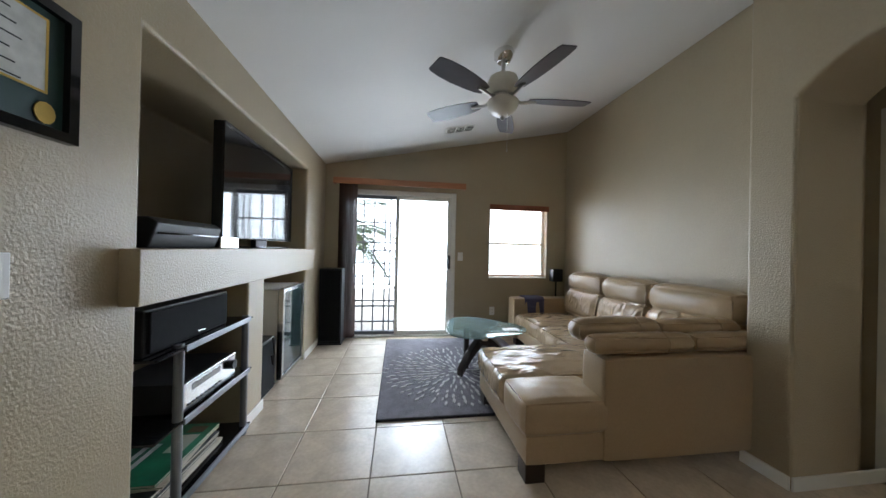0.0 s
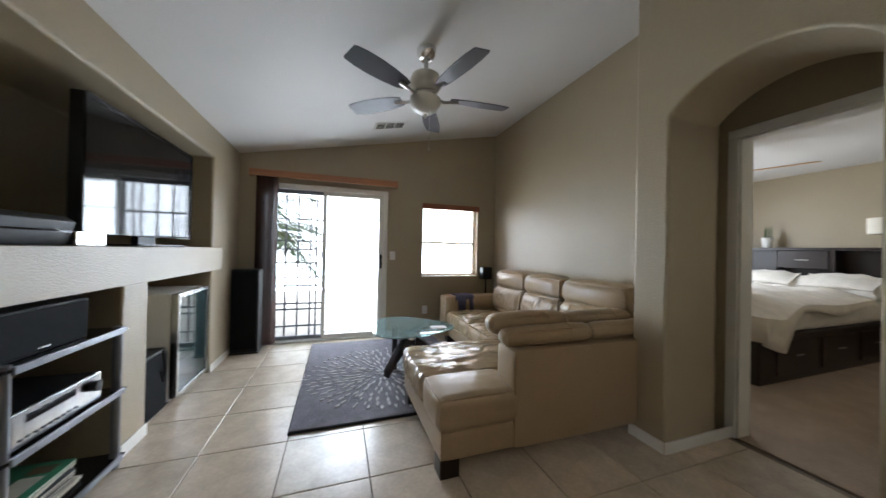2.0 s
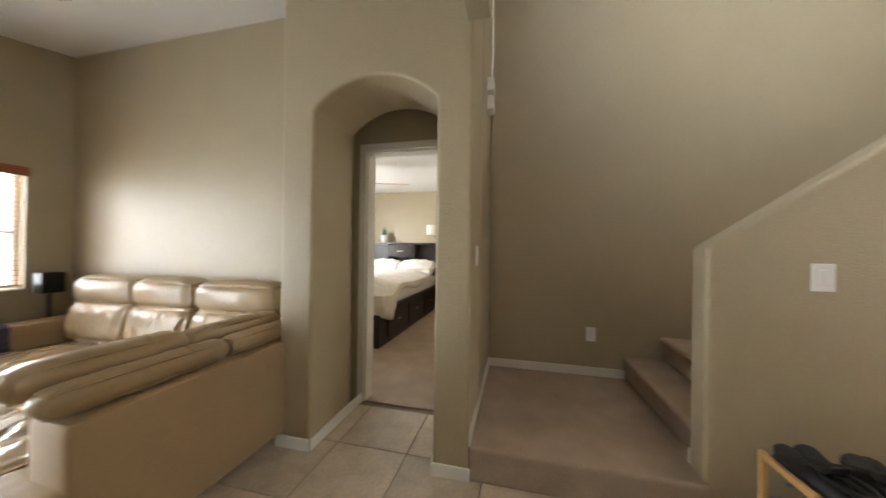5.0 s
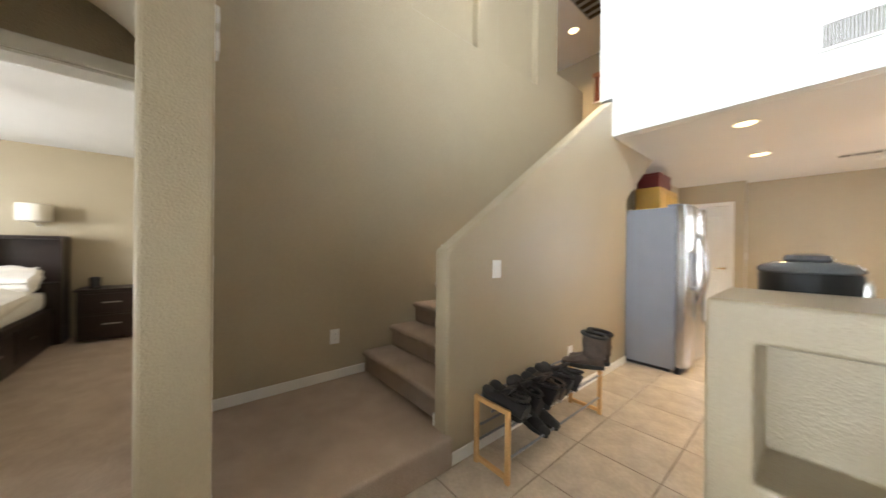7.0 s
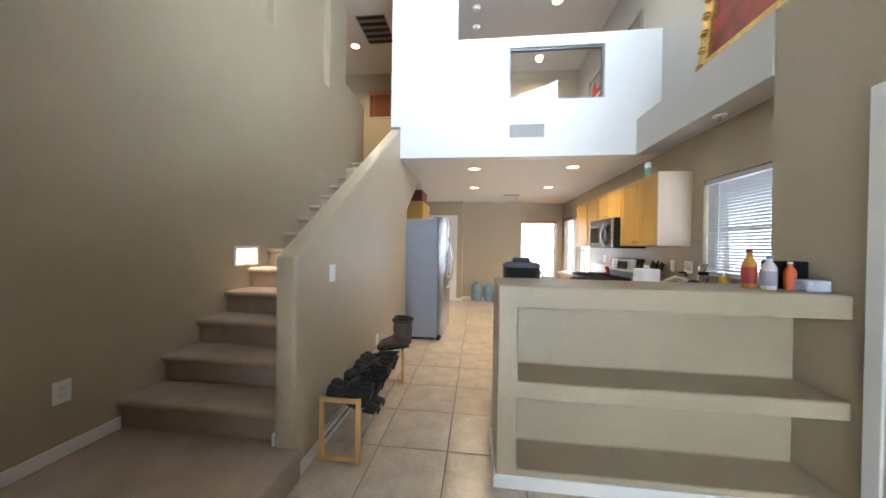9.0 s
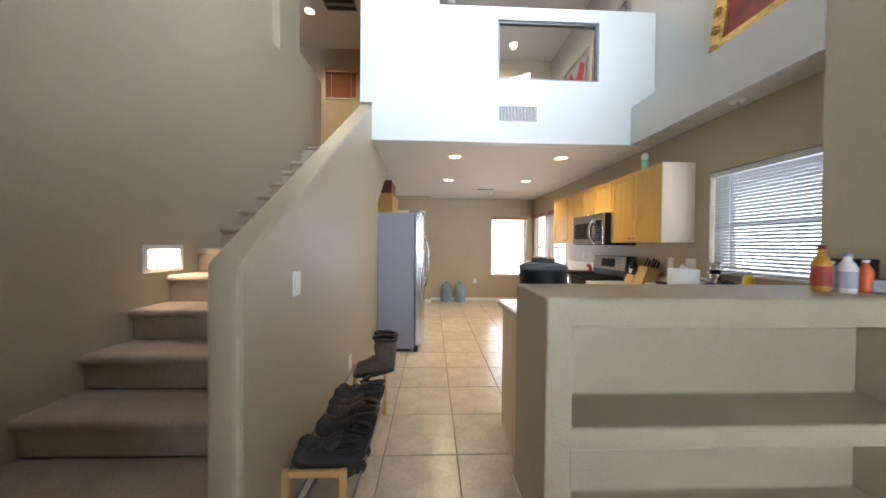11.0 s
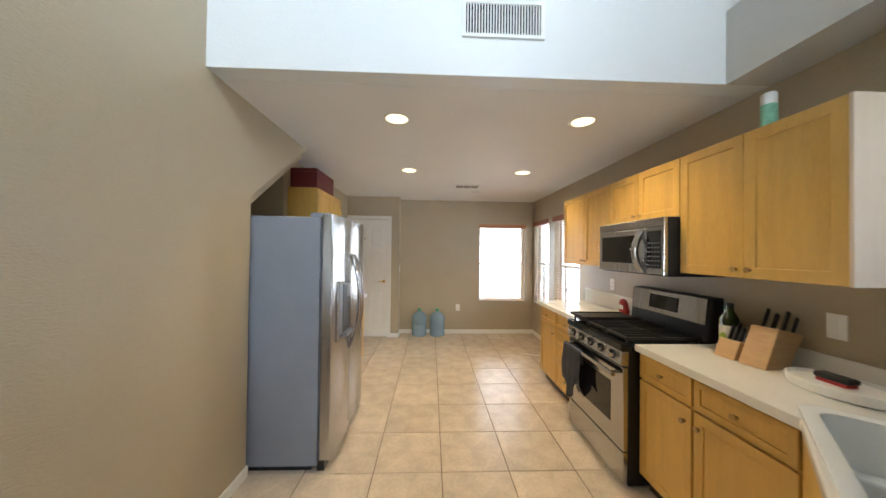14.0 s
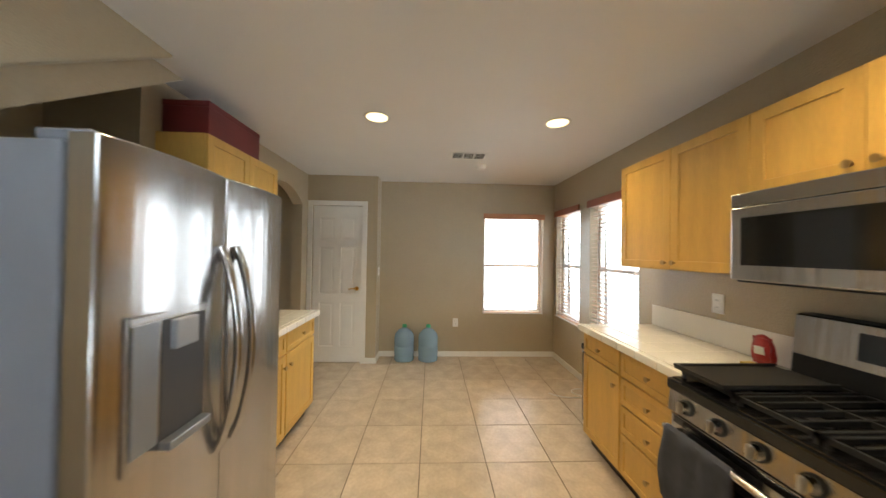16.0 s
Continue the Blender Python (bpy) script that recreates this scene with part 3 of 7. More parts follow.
for z in (1.58, 1.30, 1.19, 1.015, 0.83, 0.72, 0.49, 0.415, 0.20):
    part("grid_bar", boxes((-0.50, 0.075, YN + 0.096, YN + 0.108, z - 0.010, z + 0.010)), GREYMETAL, sd)
g = part("pane", boxes((-0.50, 0.075, YN + 0.114, YN + 0.119, 0.075, 1.905)), GLASS, sd)
g.visible_shadow = False
part("sliding_panel", boxes((0.085, 0.125, YN + 0.03, YN + 0.07, 0.027, 1.953), (0.80, 0.861, YN + 0.03, YN + 0.07, 0.027, 1.953), (0.125, 0.80, YN + 0.03, YN + 0.07, 0.027, 0.085), (0.125, 0.80, YN + 0.03, YN + 0.07, 1.90, 1.953), bevel=0.004, seg=1), TRIM, sd)
g = part("pane", boxes((0.125, 0.80, YN + 0.048, YN + 0.053, 0.085, 1.90)), GLASS, sd)
g.visible_shadow = False
part("sash_bar", boxes((0.125, 0.80, YN + 0.06, YN + 0.066, 1.60, 1.612)), TRIM, sd)
part("handle", boxes((0.815, 0.845, YN - 0.005, YN + 0.03, 0.95, 1.14), bevel=0.006), BLACK, sd, "dark door pull")

# vertical blind beside the sliding door
vb = thing("vertical_blind", "dark brown vertical slats drawn aside under a wooden valance", "blind")
part("valance", boxes((-0.74, 1.03, 4.205, 4.222, 2.06, 2.14), (-0.74, -0.725, 4.222, 4.318, 2.06, 2.14), (1.015, 1.03, 4.222, 4.318, 2.06, 2.14), (-0.725, 1.015, 4.222, 4.318, 2.128, 2.14), bevel=0.004), OAKVAL, vb, "reddish oak valance board")
part("headrail", boxes((-0.70, 1.0, 4.25, 4.29, 2.075, 2.105)), BROWNSLAT, vb)
for k in range(10):
    bm = moved(boxes((-0.042, 0.042, -0.001, 0.001, 0.03, 2.07)), pose(-0.645 + k * 0.021, 4.262, 0, 0, 0, 66 + 4 * (k % 3)))
    part("slat", bm, BROWNSLAT, vb)

# bedroom doorway
casing("door_trim_bedroom", "y", DY0, DY1, DH, XD, -1, "white painted trim round the bedroom doorway")
structure("door_jamb_bedroom", boxes((XD, XD + 0.12, DY0, DY0 + 0.012, 0, DH), (XD, XD + 0.12, DY1 - 0.012, DY1, 0, DH), (XD, XD + 0.12, DY0 + 0.012, DY1 - 0.012, DH - 0.012, DH)), TRIM, "white door jamb lining", "door trim")

# entry door
ed = thing("door_1", "white panelled entry door, closed, with metal hinges", "door", kind="structure")
part("leaf", boxes((-0.70, -0.655, -0.655, 0.255, 0.01, 2.03), bevel=0.003), TRIM, ed)
for z in (0.25, 1.02, 1.8):
    part("hinge", rod(bmesh.new(), (-0.648, -0.652, z - 0.045), (-0.648, -0.652, z + 0.045), 0.007), NICKEL, ed)
casing("door_trim_entry", "y", -0.658, 0.258, 2.04, -0.64, 1, "white painted trim round the entry door", 0.07)


def base(name, rows):
    bm = bmesh.new()
    for r in rows:
        box(bm, *r)
    soften(structure(name, bm, TRIM, "white painted baseboard", "baseboard"), 0.005)


BH = 0.075
base("baseboard_living", [(XL, XL + 0.012, 3.53, YN, 0, BH), (XL, -0.60, YN - 0.012, YN, 0, BH), (0.92, XS, YN - 0.012, YN, 0, BH), (XS - 0.012, XS, 1.61, YN - 0.012, 0, BH), (XL, XL + 0.012, 2.27, 2.52, 0, BH), (XL, XL + 0.012, 0.45, 1.40, 0, BH)])
base("baseboard_arch", [(XA - 0.012, XA, 1.385, 1.62, 0, BH), (XA - 0.012, XA, 0.408, 0.615, 0, BH), (XA, 2.58, 1.608, 1.62, 0, BH), (XA, 2.80, 1.373, 1.385, 0, BH), (XA, 2.80, 0.615, 0.627, 0, BH)])
base("baseboard_landing", [(XA, XE, 0.408, 0.42, 0.185, 0.185 + BH), (XE - 0.012, XE, -0.70, 0.408, 0.185, 0.185 + BH)])
base("baseboard_stair", [(2.188, 2.20, -3.31, -0.672, 0, BH), (2.188, 2.325, -0.66, -0.648, 0, BH + 0.0), (2.325, 2.337, -0.70, -0.66, 0.185, 0.185 + BH)])
base("baseboard_half_wall", [(-0.638, 1.097, -0.78, -0.768, 0, BH), (1.085, 1.097, -1.22, -0.78, 0, BH)])
base("baseboard_kitchen", [(XW, 1.57, YS, YS + 0.012, 0, BH), (XW, XW + 0.012, YS + 0.012, -4.95, 0, BH), (1.558, 1.57, YS + 0.012, -6.568, 0, BH), (1.558, 1.70, -6.58, -6.568, 0, BH)])
base("baseboard_entry", [(-0.64, -0.628, -0.767, -0.73, 0, BH), (-0.64, -0.628, 0.33, 0.449, 0, BH)])


# ---- living room ----
def leather_seat(parent, name, dims, seed, mat=None, **kw):
    return part(name, cushion(*dims, seed=seed, **kw), mat or LEATHER, parent, smooth=True)


sofa = thing("sectional_sofa", "tan leather sectional sofa with a chaise, creased and glossy", "sofa")
# chaise along the near end
leather_seat(sofa, "chaise_base", (0.80, 1.30, 1.575, 2.50, 0.10, 0.25), 1, puff=0.002, wrinkle=0.0, corner=0.12, n=8)
leather_seat(sofa, "chaise_front", (0.79, 1.30, 1.572, 1.92, 0.235, 0.43), 2, puff=0.012, wrinkle=0.003, corner=0.24, n=20)
leather_seat(sofa, "chaise_cushion", (0.79, 1.95, 1.905, 2.53, 0.235, 0.43), 2, CREASED, puff=0.016, wrinkle=0.007, corner=0.24, n=36)
leather_seat(sofa, "end_panel", (1.235, 2.56, 1.565, 1.78, 0.09, 0.645), 3, puff=0.003, wrinkle=0.0, corner=0.12, n=14)
leather_seat(sofa, "seat_base", (1.66, 2.55, 2.40, 3.98, 0.10, 0.27), 4, puff=0.004, wrinkle=0.003, corner=0.1, n=8)
leather_seat(sofa, "seat_cushion", (1.60, 2.36, 2.50, 3.13, 0.25, 0.435), 5, CREASED, puff=0.02, wrinkle=0.006, corner=0.28, n=26)
leather_seat(sofa, "seat_cushion", (1.62, 2.36, 3.14, 3.80, 0.25, 0.435), 6, CREASED, puff=0.02, wrinkle=0.006, corner=0.28, n=26)
leather_seat(sofa, "arm", (1.60, 2.54, 3.80, 4.02, 0.10, 0.615), 7, puff=0.003, wrinkle=0.0, corner=0.12, n=10)
for k, (y0, y1) in enumerate(((1.79, 2.50), (2.51, 3.13), (3.14, 3.80))):
    b = leather_seat(sofa, "back_cushion", (2.24, 2.53, y0, y1, 0.40, 0.74), 8 + k, CREASED, puff=0.025, wrinkle=0.006, corner=0.32, n=22)
    b.data.transform(Matrix.Translation((2.5, 0, 0.4)) @ Matrix.Rotation(radians(10), 4, "Y") @ Matrix.Translation((-2.5, 0, -0.4)))
    b = leather_seat(sofa, "headrest", (2.32, 2.545, y0 + 0.01, y1 - 0.01, 0.73, 0.965), 12 + k, puff=0.02, wrinkle=0.004, corner=0.34, n=16)
for x, y in ((0.86, 1.64), (0.86, 2.42), (2.45, 1.66), (1.72, 3.92), (1.72, 2.60), (2.45, 3.9)):
    part("foot", boxes((x - 0.055, x + 0.055, y - 0.055, y + 0.055, 0.0, 0.105), bevel=0.006), DARKWOOD, sofa, "dark wooden block foot")


def bolster(x0, x1, y, z, r, seed, tilt=0):
    b = thing("bolster_cushion", "tan leather roll cushion with stitched band on the sofa end", "cushion", group="roll cushions on the sofa end")
    c = cushion(x0, x1, y - r, y + r, z - r * 0.86, z + r * 0.86, puff=0.008, wrinkle=0.004, seed=seed, corner=0.46, n=18)
    part("cover", c, LEATHER, b, smooth=True)
    xs = x0 + (x1 - x0) * 0.72
    bm = bmesh.new()
    ring = [(xs, y + (r + 0.004) * math.cos(2 * math.pi * k / 24), z + (r * 0.86 + 0.010) * math.sin(2 * math.pi * k / 24)) for k in range(25)]
    tube(bm, ring, 0.006, 6)
    part("stitched_seam", bm, LEATHER, b)
    return b


bolster(1.20, 1.84, 1.665, 0.703, 0.060, 31)
bolster(1.18, 1.74, 1.80, 0.752, 0.074, 32)
bolster(1.85, 2.42, 1.67, 0.700, 0.057, 33)
bolster(1.75, 2.34, 1.81, 0.742, 0.066, 34)

# folded towel on the far arm
tw = bmesh.new()
n = 14
grid = []
for i in range(n + 1):
    row = []
    for j in range(11):
        s, x = i / n * 0.62, 1.75 + 0.26 * j / 10
        if s < 0.2:
            y, z = 4.026 - 0.0, 0.63 - (0.2 - s)
        elif s < 0.42:
            y, z = 4.026 - (s - 0.2), 0.632
        else:
            y, z = 3.796, 0.632 - (s - 0.42)
        row.append(tw.verts.new((x + 0.006 * math.sin(9 * s), y + (0.004 if s > 0.42 else -0.004) * math.sin(40 * x), z + 0.006 * noise.noise(Vector((x * 9, s * 9, 0))))))
    grid.append(row)
for a, b in zip(grid, grid[1:]):
    for j in range(10):
        tw.faces.new((a[j], a[j + 1], b[j + 1], b[j]))
TOWEL = make("slate_blue_towel", (0.075, 0.075, 0.14), 0.95, vary=0.35, scale=14, stretch=(0.3, 0.3, 3), bump=0.6, bump_scale=300)
t_ob = solid("folded_towel", tw, TOWEL, "slate blue towel draped over the sofa arm", "towel", smooth=True)
m = t_ob.modifiers.new("cloth_depth", "SOLIDIFY")
m.thickness = 0.012

# rug
rug = thing("area_rug", "dark grey shag rug with a pale leaf burst pattern", "rug")
bm = bmesh.new()
bmesh.ops.create_grid(bm, x_segments=60, y_segments=70, size=1.0)
for v in bm.verts:
    v.co = Vector((0.775 + v.co.x * 0.775, 3.205 + v.co.y * 0.955, 0.022 + 0.004 * noise.noise(Vector((v.co.x * 25, v.co.y * 25, 0)))))
part("rug_face", bm, RUG, rug, smooth=True)
part("binding", boxes((-0.008, 1.558, 2.242, 4.168, 0.0, 0.017), bevel=0.006), RUGDARK, rug, "dark bound rug edge")
random.seed(5)
bm = bmesh.new()
for ring_r, count, ln in ((0.04, 9, 0.08), (0.11, 16, 0.08), (0.18, 24, 0.09), (0.26, 30, 0.09), (0.34, 36, 0.09), (0.42, 42, 0.09), (0.50, 46, 0.085), (0.58, 46, 0.08), (0.66, 40, 0.06)):
    for k in range(count):
        a = 2 * math.pi * (k + random.uniform(-0.25, 0.25)) / count
        r0 = ring_r + random.uniform(-0.03, 0.03)
        l2, wd = ln * random.uniform(0.7, 1.1), random.uniform(0.007, 0.013)
        c, s = math.cos(a), math.sin(a)
        if not (0.03 < 0.72 + r0 * c < 1.5 and 2.3 < 3.05 + r0 * s < 4.1):
            continue
        pts = []
        for u, v in ((0, 0), (0.35, 1), (0.75, 0.8), (1, 0), (0.75, -0.8), (0.35, -1)):
            rr, tt = r0 + u * l2, v * wd
            pts.append(bm.verts.new((0.72 + rr * c - tt * s, 3.05 + rr * s + tt * c, 0.0285)))
        bm.faces.new(pts)
ext = bmesh.ops.extrude_face_region(bm, geom=bm.faces[:])
for v in ext["geom"]:
    if isinstance(v, bmesh.types.BMVert):
        v.co.z -= 0.006
o = part("leaf_pattern", bm, RUGLIGHT, rug, "pale grey leaf-shaped pile")
o["kind"] = "stuff"

# coffee table
ct = thing("coffee_table", "rounded triangular glass coffee table on dark curved wooden legs", "table")
bm = bmesh.new()
outline = []
for k in range(48):
    a = 2 * math.pi * k / 48
    r = 0.40 + 0.055 * math.cos(3 * a + 0.7)
    outline.append((0.965 + 0.98 * r * math.cos(a), 3.07 + 1.02 * r * math.sin(a)))
prism(bm, outline, "z", 0.440, 0.452)
soften(part("glass_top", bm, TABLEGLASS, ct, "green tinted glass top"), 0.004, 2)


def curved_leg(a, b, lift, wd):
    bm = bmesh.new()
    a, b = Vector(a), Vector(b)
    side = Vector((-(b - a).y, (b - a).x, 0)).normalized() * wd
    rings = []
    for i in range(15):
        u = i / 14
        p = a.lerp(b, u) + Vector((0, 0, lift * 4 * u * (1 - u)))
        th = 0.032 + 0.024 * (1 - abs(2 * u - 1))
        rings.append([bm.verts.new(p + side * s + Vector((0, 0, t * th))) for s, t in ((-1, -1), (1, -1), (1, 1), (-1, 1))])
    for p, q in zip(rings, rings[1:]):
        for k in range(4):
            bm.faces.new((p[k], p[(k + 1) % 4], q[(k + 1) % 4], q[k]))
    bm.faces.new(rings[0])
    bm.faces.new(rings[-1][::-1])
    return bm


for a, b, l in (((0.72, 2.90, 0.058), (1.16, 3.22, 0.37), 0.085), ((1.28, 2.82, 0.055), (0.86, 3.02, 0.39), 0.07), ((1.10, 3.42, 0.055), (0.92, 2.78, 0.38), 0.07)):
    soften(part("leg", curved_leg(a, b, l, 0.034), DARKWOOD, ct, smooth=True), 0.006)
for x, y in ((0.86, 3.02), (1.20, 3.22), (0.92, 2.78)):
    part("pad", rod(bmesh.new(), (x, y, 0.40), (x, y, 0.441), 0.03, seg=20), CHROME, ct, "round metal glass support")
part("post", boxes((0.80, 0.85, 3.08, 3.13, 0.024, 0.43), bevel=0.006), DARKWOOD, ct)
bk = thing("booklet", "pale booklet lying on the glass coffee table", "booklet")
part("page_block", boxes((1.15, 1.30, 2.88, 2.98, 0.4525, 0.458), bevel=0.001, seg=1), WHITE, bk)

# tower speaker
ts = thing("tower_speaker", "tall black floor-standing loudspeaker", "loudspeaker", (NX, 0, 0))
part("cabinet", boxes((-0.87, -0.60, 4.03, 4.30, 0.02, 0.95), bevel=0.006), BLACK, ts)
part("grille", boxes((-0.858, -0.612, 4.012, 4.029, 0.06, 0.935), bevel=0.005), MATTEBLACK, ts)
part("plinth", boxes((-0.88, -0.59, 4.02, 4.31, 0, 0.02), bevel=0.004), BLACK, ts)

# television
tv = thing("television", "large black flat television on a stand in the wall niche", "television", (NX, 0, 0))
part("panel", boxes((-1.045, -0.985, 2.12, 3.32, 1.262, 1.985), bevel=0.008), BLACK, tv)
part("bezel", boxes((-0.984, -0.976, 2.12, 2.145, 1.262, 1.985), (-0.984, -0.976, 3.295, 3.32, 1.262, 1.985), (-0.984, -0.976, 2.145, 3.295, 1.262, 1.30), (-0.984, -0.976, 2.145, 3.295, 1.96, 1.985)), BLACKGLOSS, tv, "glossy black screen border")
part("screen", boxes((-0.983, -0.980, 2.146, 3.294, 1.301, 1.959)), BLACKGLOSS, tv, "dark glossy screen")
part("neck", boxes((-1.04, -1.0, 2.62, 2.82, 1.207, 1.262), bevel=0.004), BLACK, tv)
part("foot", boxes((-1.14, -0.90, 2.42, 3.02, 1.197, 1.209), bevel=0.004), BLACKGLOSS, tv)

cbx = thing("game_console", "black angular set-top box on the niche ledge", "console", (NX, 0, 0))
bm = bmesh.new()
prism(bm, [(-1.25, 1.197), (-0.90, 1.197), (-0.865, 1.30), (-0.90, 1.325), (-1.25, 1.315)], "y", 1.45, 1.90)
soften(part("case", bm, BLACK, cbx), 0.006)
part("front_strip", boxes((-0.895, -0.868, 1.47, 1.88, 1.255, 1.262)), BLACKGLOSS, cbx)
sb = thing("silver_box", "small silver media player beside the console", "player", (NX, 0, 0))
part("case", boxes((-1.1, -0.875, 1.915, 2.10, 1.197, 1.262), bevel=0.004), CHROME, sb)
cord = solid("cable", tube(bmesh.new(), [(-1.27, 1.42 + 0.05 * k, 1.33 + 0.09 * math.sin(k * 0.28) + (0.01 if k % 2 else 0)) for k in range(12)], 0.003, 6), BLACK, "thin black cable looped behind the console", "cable", smooth=True)

# media rack
mr = thing("media_rack", "grey metal media rack with black glass shelves", "rack", (NX, 0, 0))
for y in (1.60, 2.20):
    for x in (-0.87, -1.30):
        part("post", rod(bmesh.new(), (x, y, 0), (x, y, 0.765), 0.02, seg=16), GREYMETAL, mr)
for z in (0.055, 0.415, 0.745):
    part("shelf", boxes((-1.34, -0.845, 1.43, 2.24, z - 0.006, z + 0.006), bevel=0.003), BLACKGLOSS, mr, "black glass shelf")
    part("shelf_rim", boxes((-0.850, -0.838, 1.60, 2.21, z - 0.016, z + 0.014), bevel=0.003), GREYMETAL, mr)
cs = thing("centre_speaker", "long black centre loudspeaker on the media rack", "loudspeaker", (NX, 0, 0))
part("cabinet", boxes((-1.20, -0.905, 1.45, 2.05, 0.752, 0.945), bevel=0.008), BLACK, cs)
part("grille", boxes((-0.906, -0.893, 1.47, 2.03, 0.765, 0.935), bevel=0.004), MATTEBLACK, cs)
part("badge", boxes((-0.8925, -0.8905, 1.77, 1.82, 0.775, 0.783)), CHROME, cs)
av = thing("stereo_receiver", "silver stereo receiver with black top and volume knob", "receiver", (NX, 0, 0))
part("case", boxes((-1.22, -0.885, 1.64, 2.09, 0.432, 0.565), bevel=0.003), BLACK, av)
part("front_panel", boxes((-0.885, -0.872, 1.64, 2.09, 0.430, 0.567), bevel=0.003), STEEL, av, "brushed silver front panel")
part("volume_knob", rod(bmesh.new(), (-0.872, 2.03, 0.515), (-0.845, 2.03, 0.515), 0.026, seg=24), BLACK, av)
for k in range(9):
    part("button", boxes((-0.872, -0.868, 1.67 + 0.032 * k, 1.685 + 0.032 * k, 0.455, 0.463)), BLACK, av)
part("display", boxes((-0.872, -0.870, 1.70, 1.93, 0.515, 0.545)), BLACKGLOSS, av)
random.seed(21)
PAPER = make("yellowed_paper", (0.60, 0.55, 0.46), 0.7, vary=0.15, scale=30, stretch=(1, 1, 20))
MAGS = [make("brown_cover", (0.13, 0.075, 0.04), 0.35, vary=0.4, scale=9), make("cream_cover", (0.58, 0.52, 0.42), 0.4, vary=0.2, scale=8), make("slate_cover", (0.06, 0.07, 0.08), 0.3, vary=0.4, scale=8)]
GREENCOVER = make("green_cover", (0.025, 0.17, 0.085), 0.3, vary=0.55, scale=7)
z = 0.0615
for k in range(9):
    h = random.uniform(0.009, 0.016)
    dx, dy, tw_ = random.uniform(-0.02, 0.02), random.uniform(-0.02, 0.02), random.uniform(-5, 5)
    mg = thing("magazine", "glossy green magazine on top of the pile" if k == 8 else "thumbed magazine in a loose pile on the low shelf", "magazine", (NX, 0, 0), group="magazines on the rack")
    p = pose(-1.07 + dx, 1.79 + dy, 0, 0, 0, tw_)
    part("page_block", moved(boxes((-0.152, 0.150, -0.236, 0.236, z + 0.001, z + h - 0.001)), p), PAPER, mg)
    cover = part("cover", moved(boxes((-0.155, 0.153, -0.24, 0.24, z + h - 0.001, z + h), (-0.155, 0.153, -0.24, 0.24, z, z + 0.001)), p), GREENCOVER if k == 8 else MAGS[k % 3], mg)
    if k == 8:
        top = z + h + 0.0006
        part("title_bar", moved(boxes((-0.09, -0.065, -0.16, 0.12, top - 0.0005, top)), p), WHITE, cover, "white title lettering, unreadable")
        part("title_bar", moved(boxes((-0.045, -0.02, -0.16, 0.06, top - 0.0005, top)), p), WHITE, cover, "white title lettering, unreadable")
        part("picture", moved(boxes((0.03, 0.115, -0.02, 0.13, top - 0.0005, top)), p), MAGS[1], cover, "cream printed picture")
        part("picture", moved(boxes((0.03, 0.115, 0.15, 0.21, top - 0.0005, top)), p), MAGS[0], cover, "brown printed picture")
    z += h + 0.0015

# wine cabinet in the right bay
wc = thing("beverage_cooler", "small white cooler cabinet with a dark glass door", "cooler", (NX, 0, 0))
part("body", boxes((-1.40, -0.935, 2.90, 3.48, 0.03, 0.84), bevel=0.008), WHITE, wc)
part("door_frame", boxes((-0.933, -0.885, 2.90, 2.935, 0.05, 0.84), (-0.933, -0.885, 3.445, 3.48, 0.05, 0.84), (-0.933, -0.885, 2.935, 3.445, 0.05, 0.085), (-0.933, -0.885, 2.935, 3.445, 0.805, 0.84), bevel=0.004), STEEL, wc, "silver door frame")
part("door_glass", boxes((-0.92, -0.895, 2.936, 3.444, 0.086, 0.804)), make("dark_teal_glass", (0.02, 0.035, 0.035), 0.05, vary=0), wc, "dark tinted glass")
for y in (2.95, 3.43):
    part("foot", rod(bmesh.new(), (-0.97, y, 0), (-0.97, y, 0.031), 0.015), BLACK, wc)
sw = thing("subwoofer", "black subwoofer box in the lower niche bay", "loudspeaker", (NX, 0, 0))
part("cabinet", boxes((-1.3, -0.93, 2.56, 2.85, 0.02, 0.46), bevel=0.008), BLACK, sw)
part("grille", boxes((-0.93, -0.918, 2.575, 2.835, 0.04, 0.44), bevel=0.004), MATTEBLACK, sw)
for y in (2.6, 2.81):
    part("foot", rod(bmesh.new(), (-0.98, y, 0), (-0.98, y, 0.021), 0.016), BLACK, sw)
solid("strap", tube(bmesh.new(), [(-0.875, 2.74, 0.468), (-0.87, 2.75, 0.40), (-0.875, 2.78, 0.32), (-0.87, 2.74, 0.25), (-0.875, 2.72, 0.33)], 0.008, 6), BLACK, "black strap hanging over the subwoofer", "strap", smooth=True)

# small speaker behind the sofa
sp = thing("satellite_speaker", "small black satellite loudspeaker on a thin stand by the window", "loudspeaker")
part("cabinet", boxes((2.30, 2.45, 4.13, 4.25, 0.80, 0.98), bevel=0.01), BLACK, sp)
part("stand", rod(bmesh.new(), (2.375, 4.19, 0.02), (2.375, 4.19, 0.80), 0.012), BLACK, sp)
part("foot", rod(bmesh.new(), (2.375, 4.19, 0.0), (2.375, 4.19, 0.02), 0.1, seg=24), BLACK, sp)

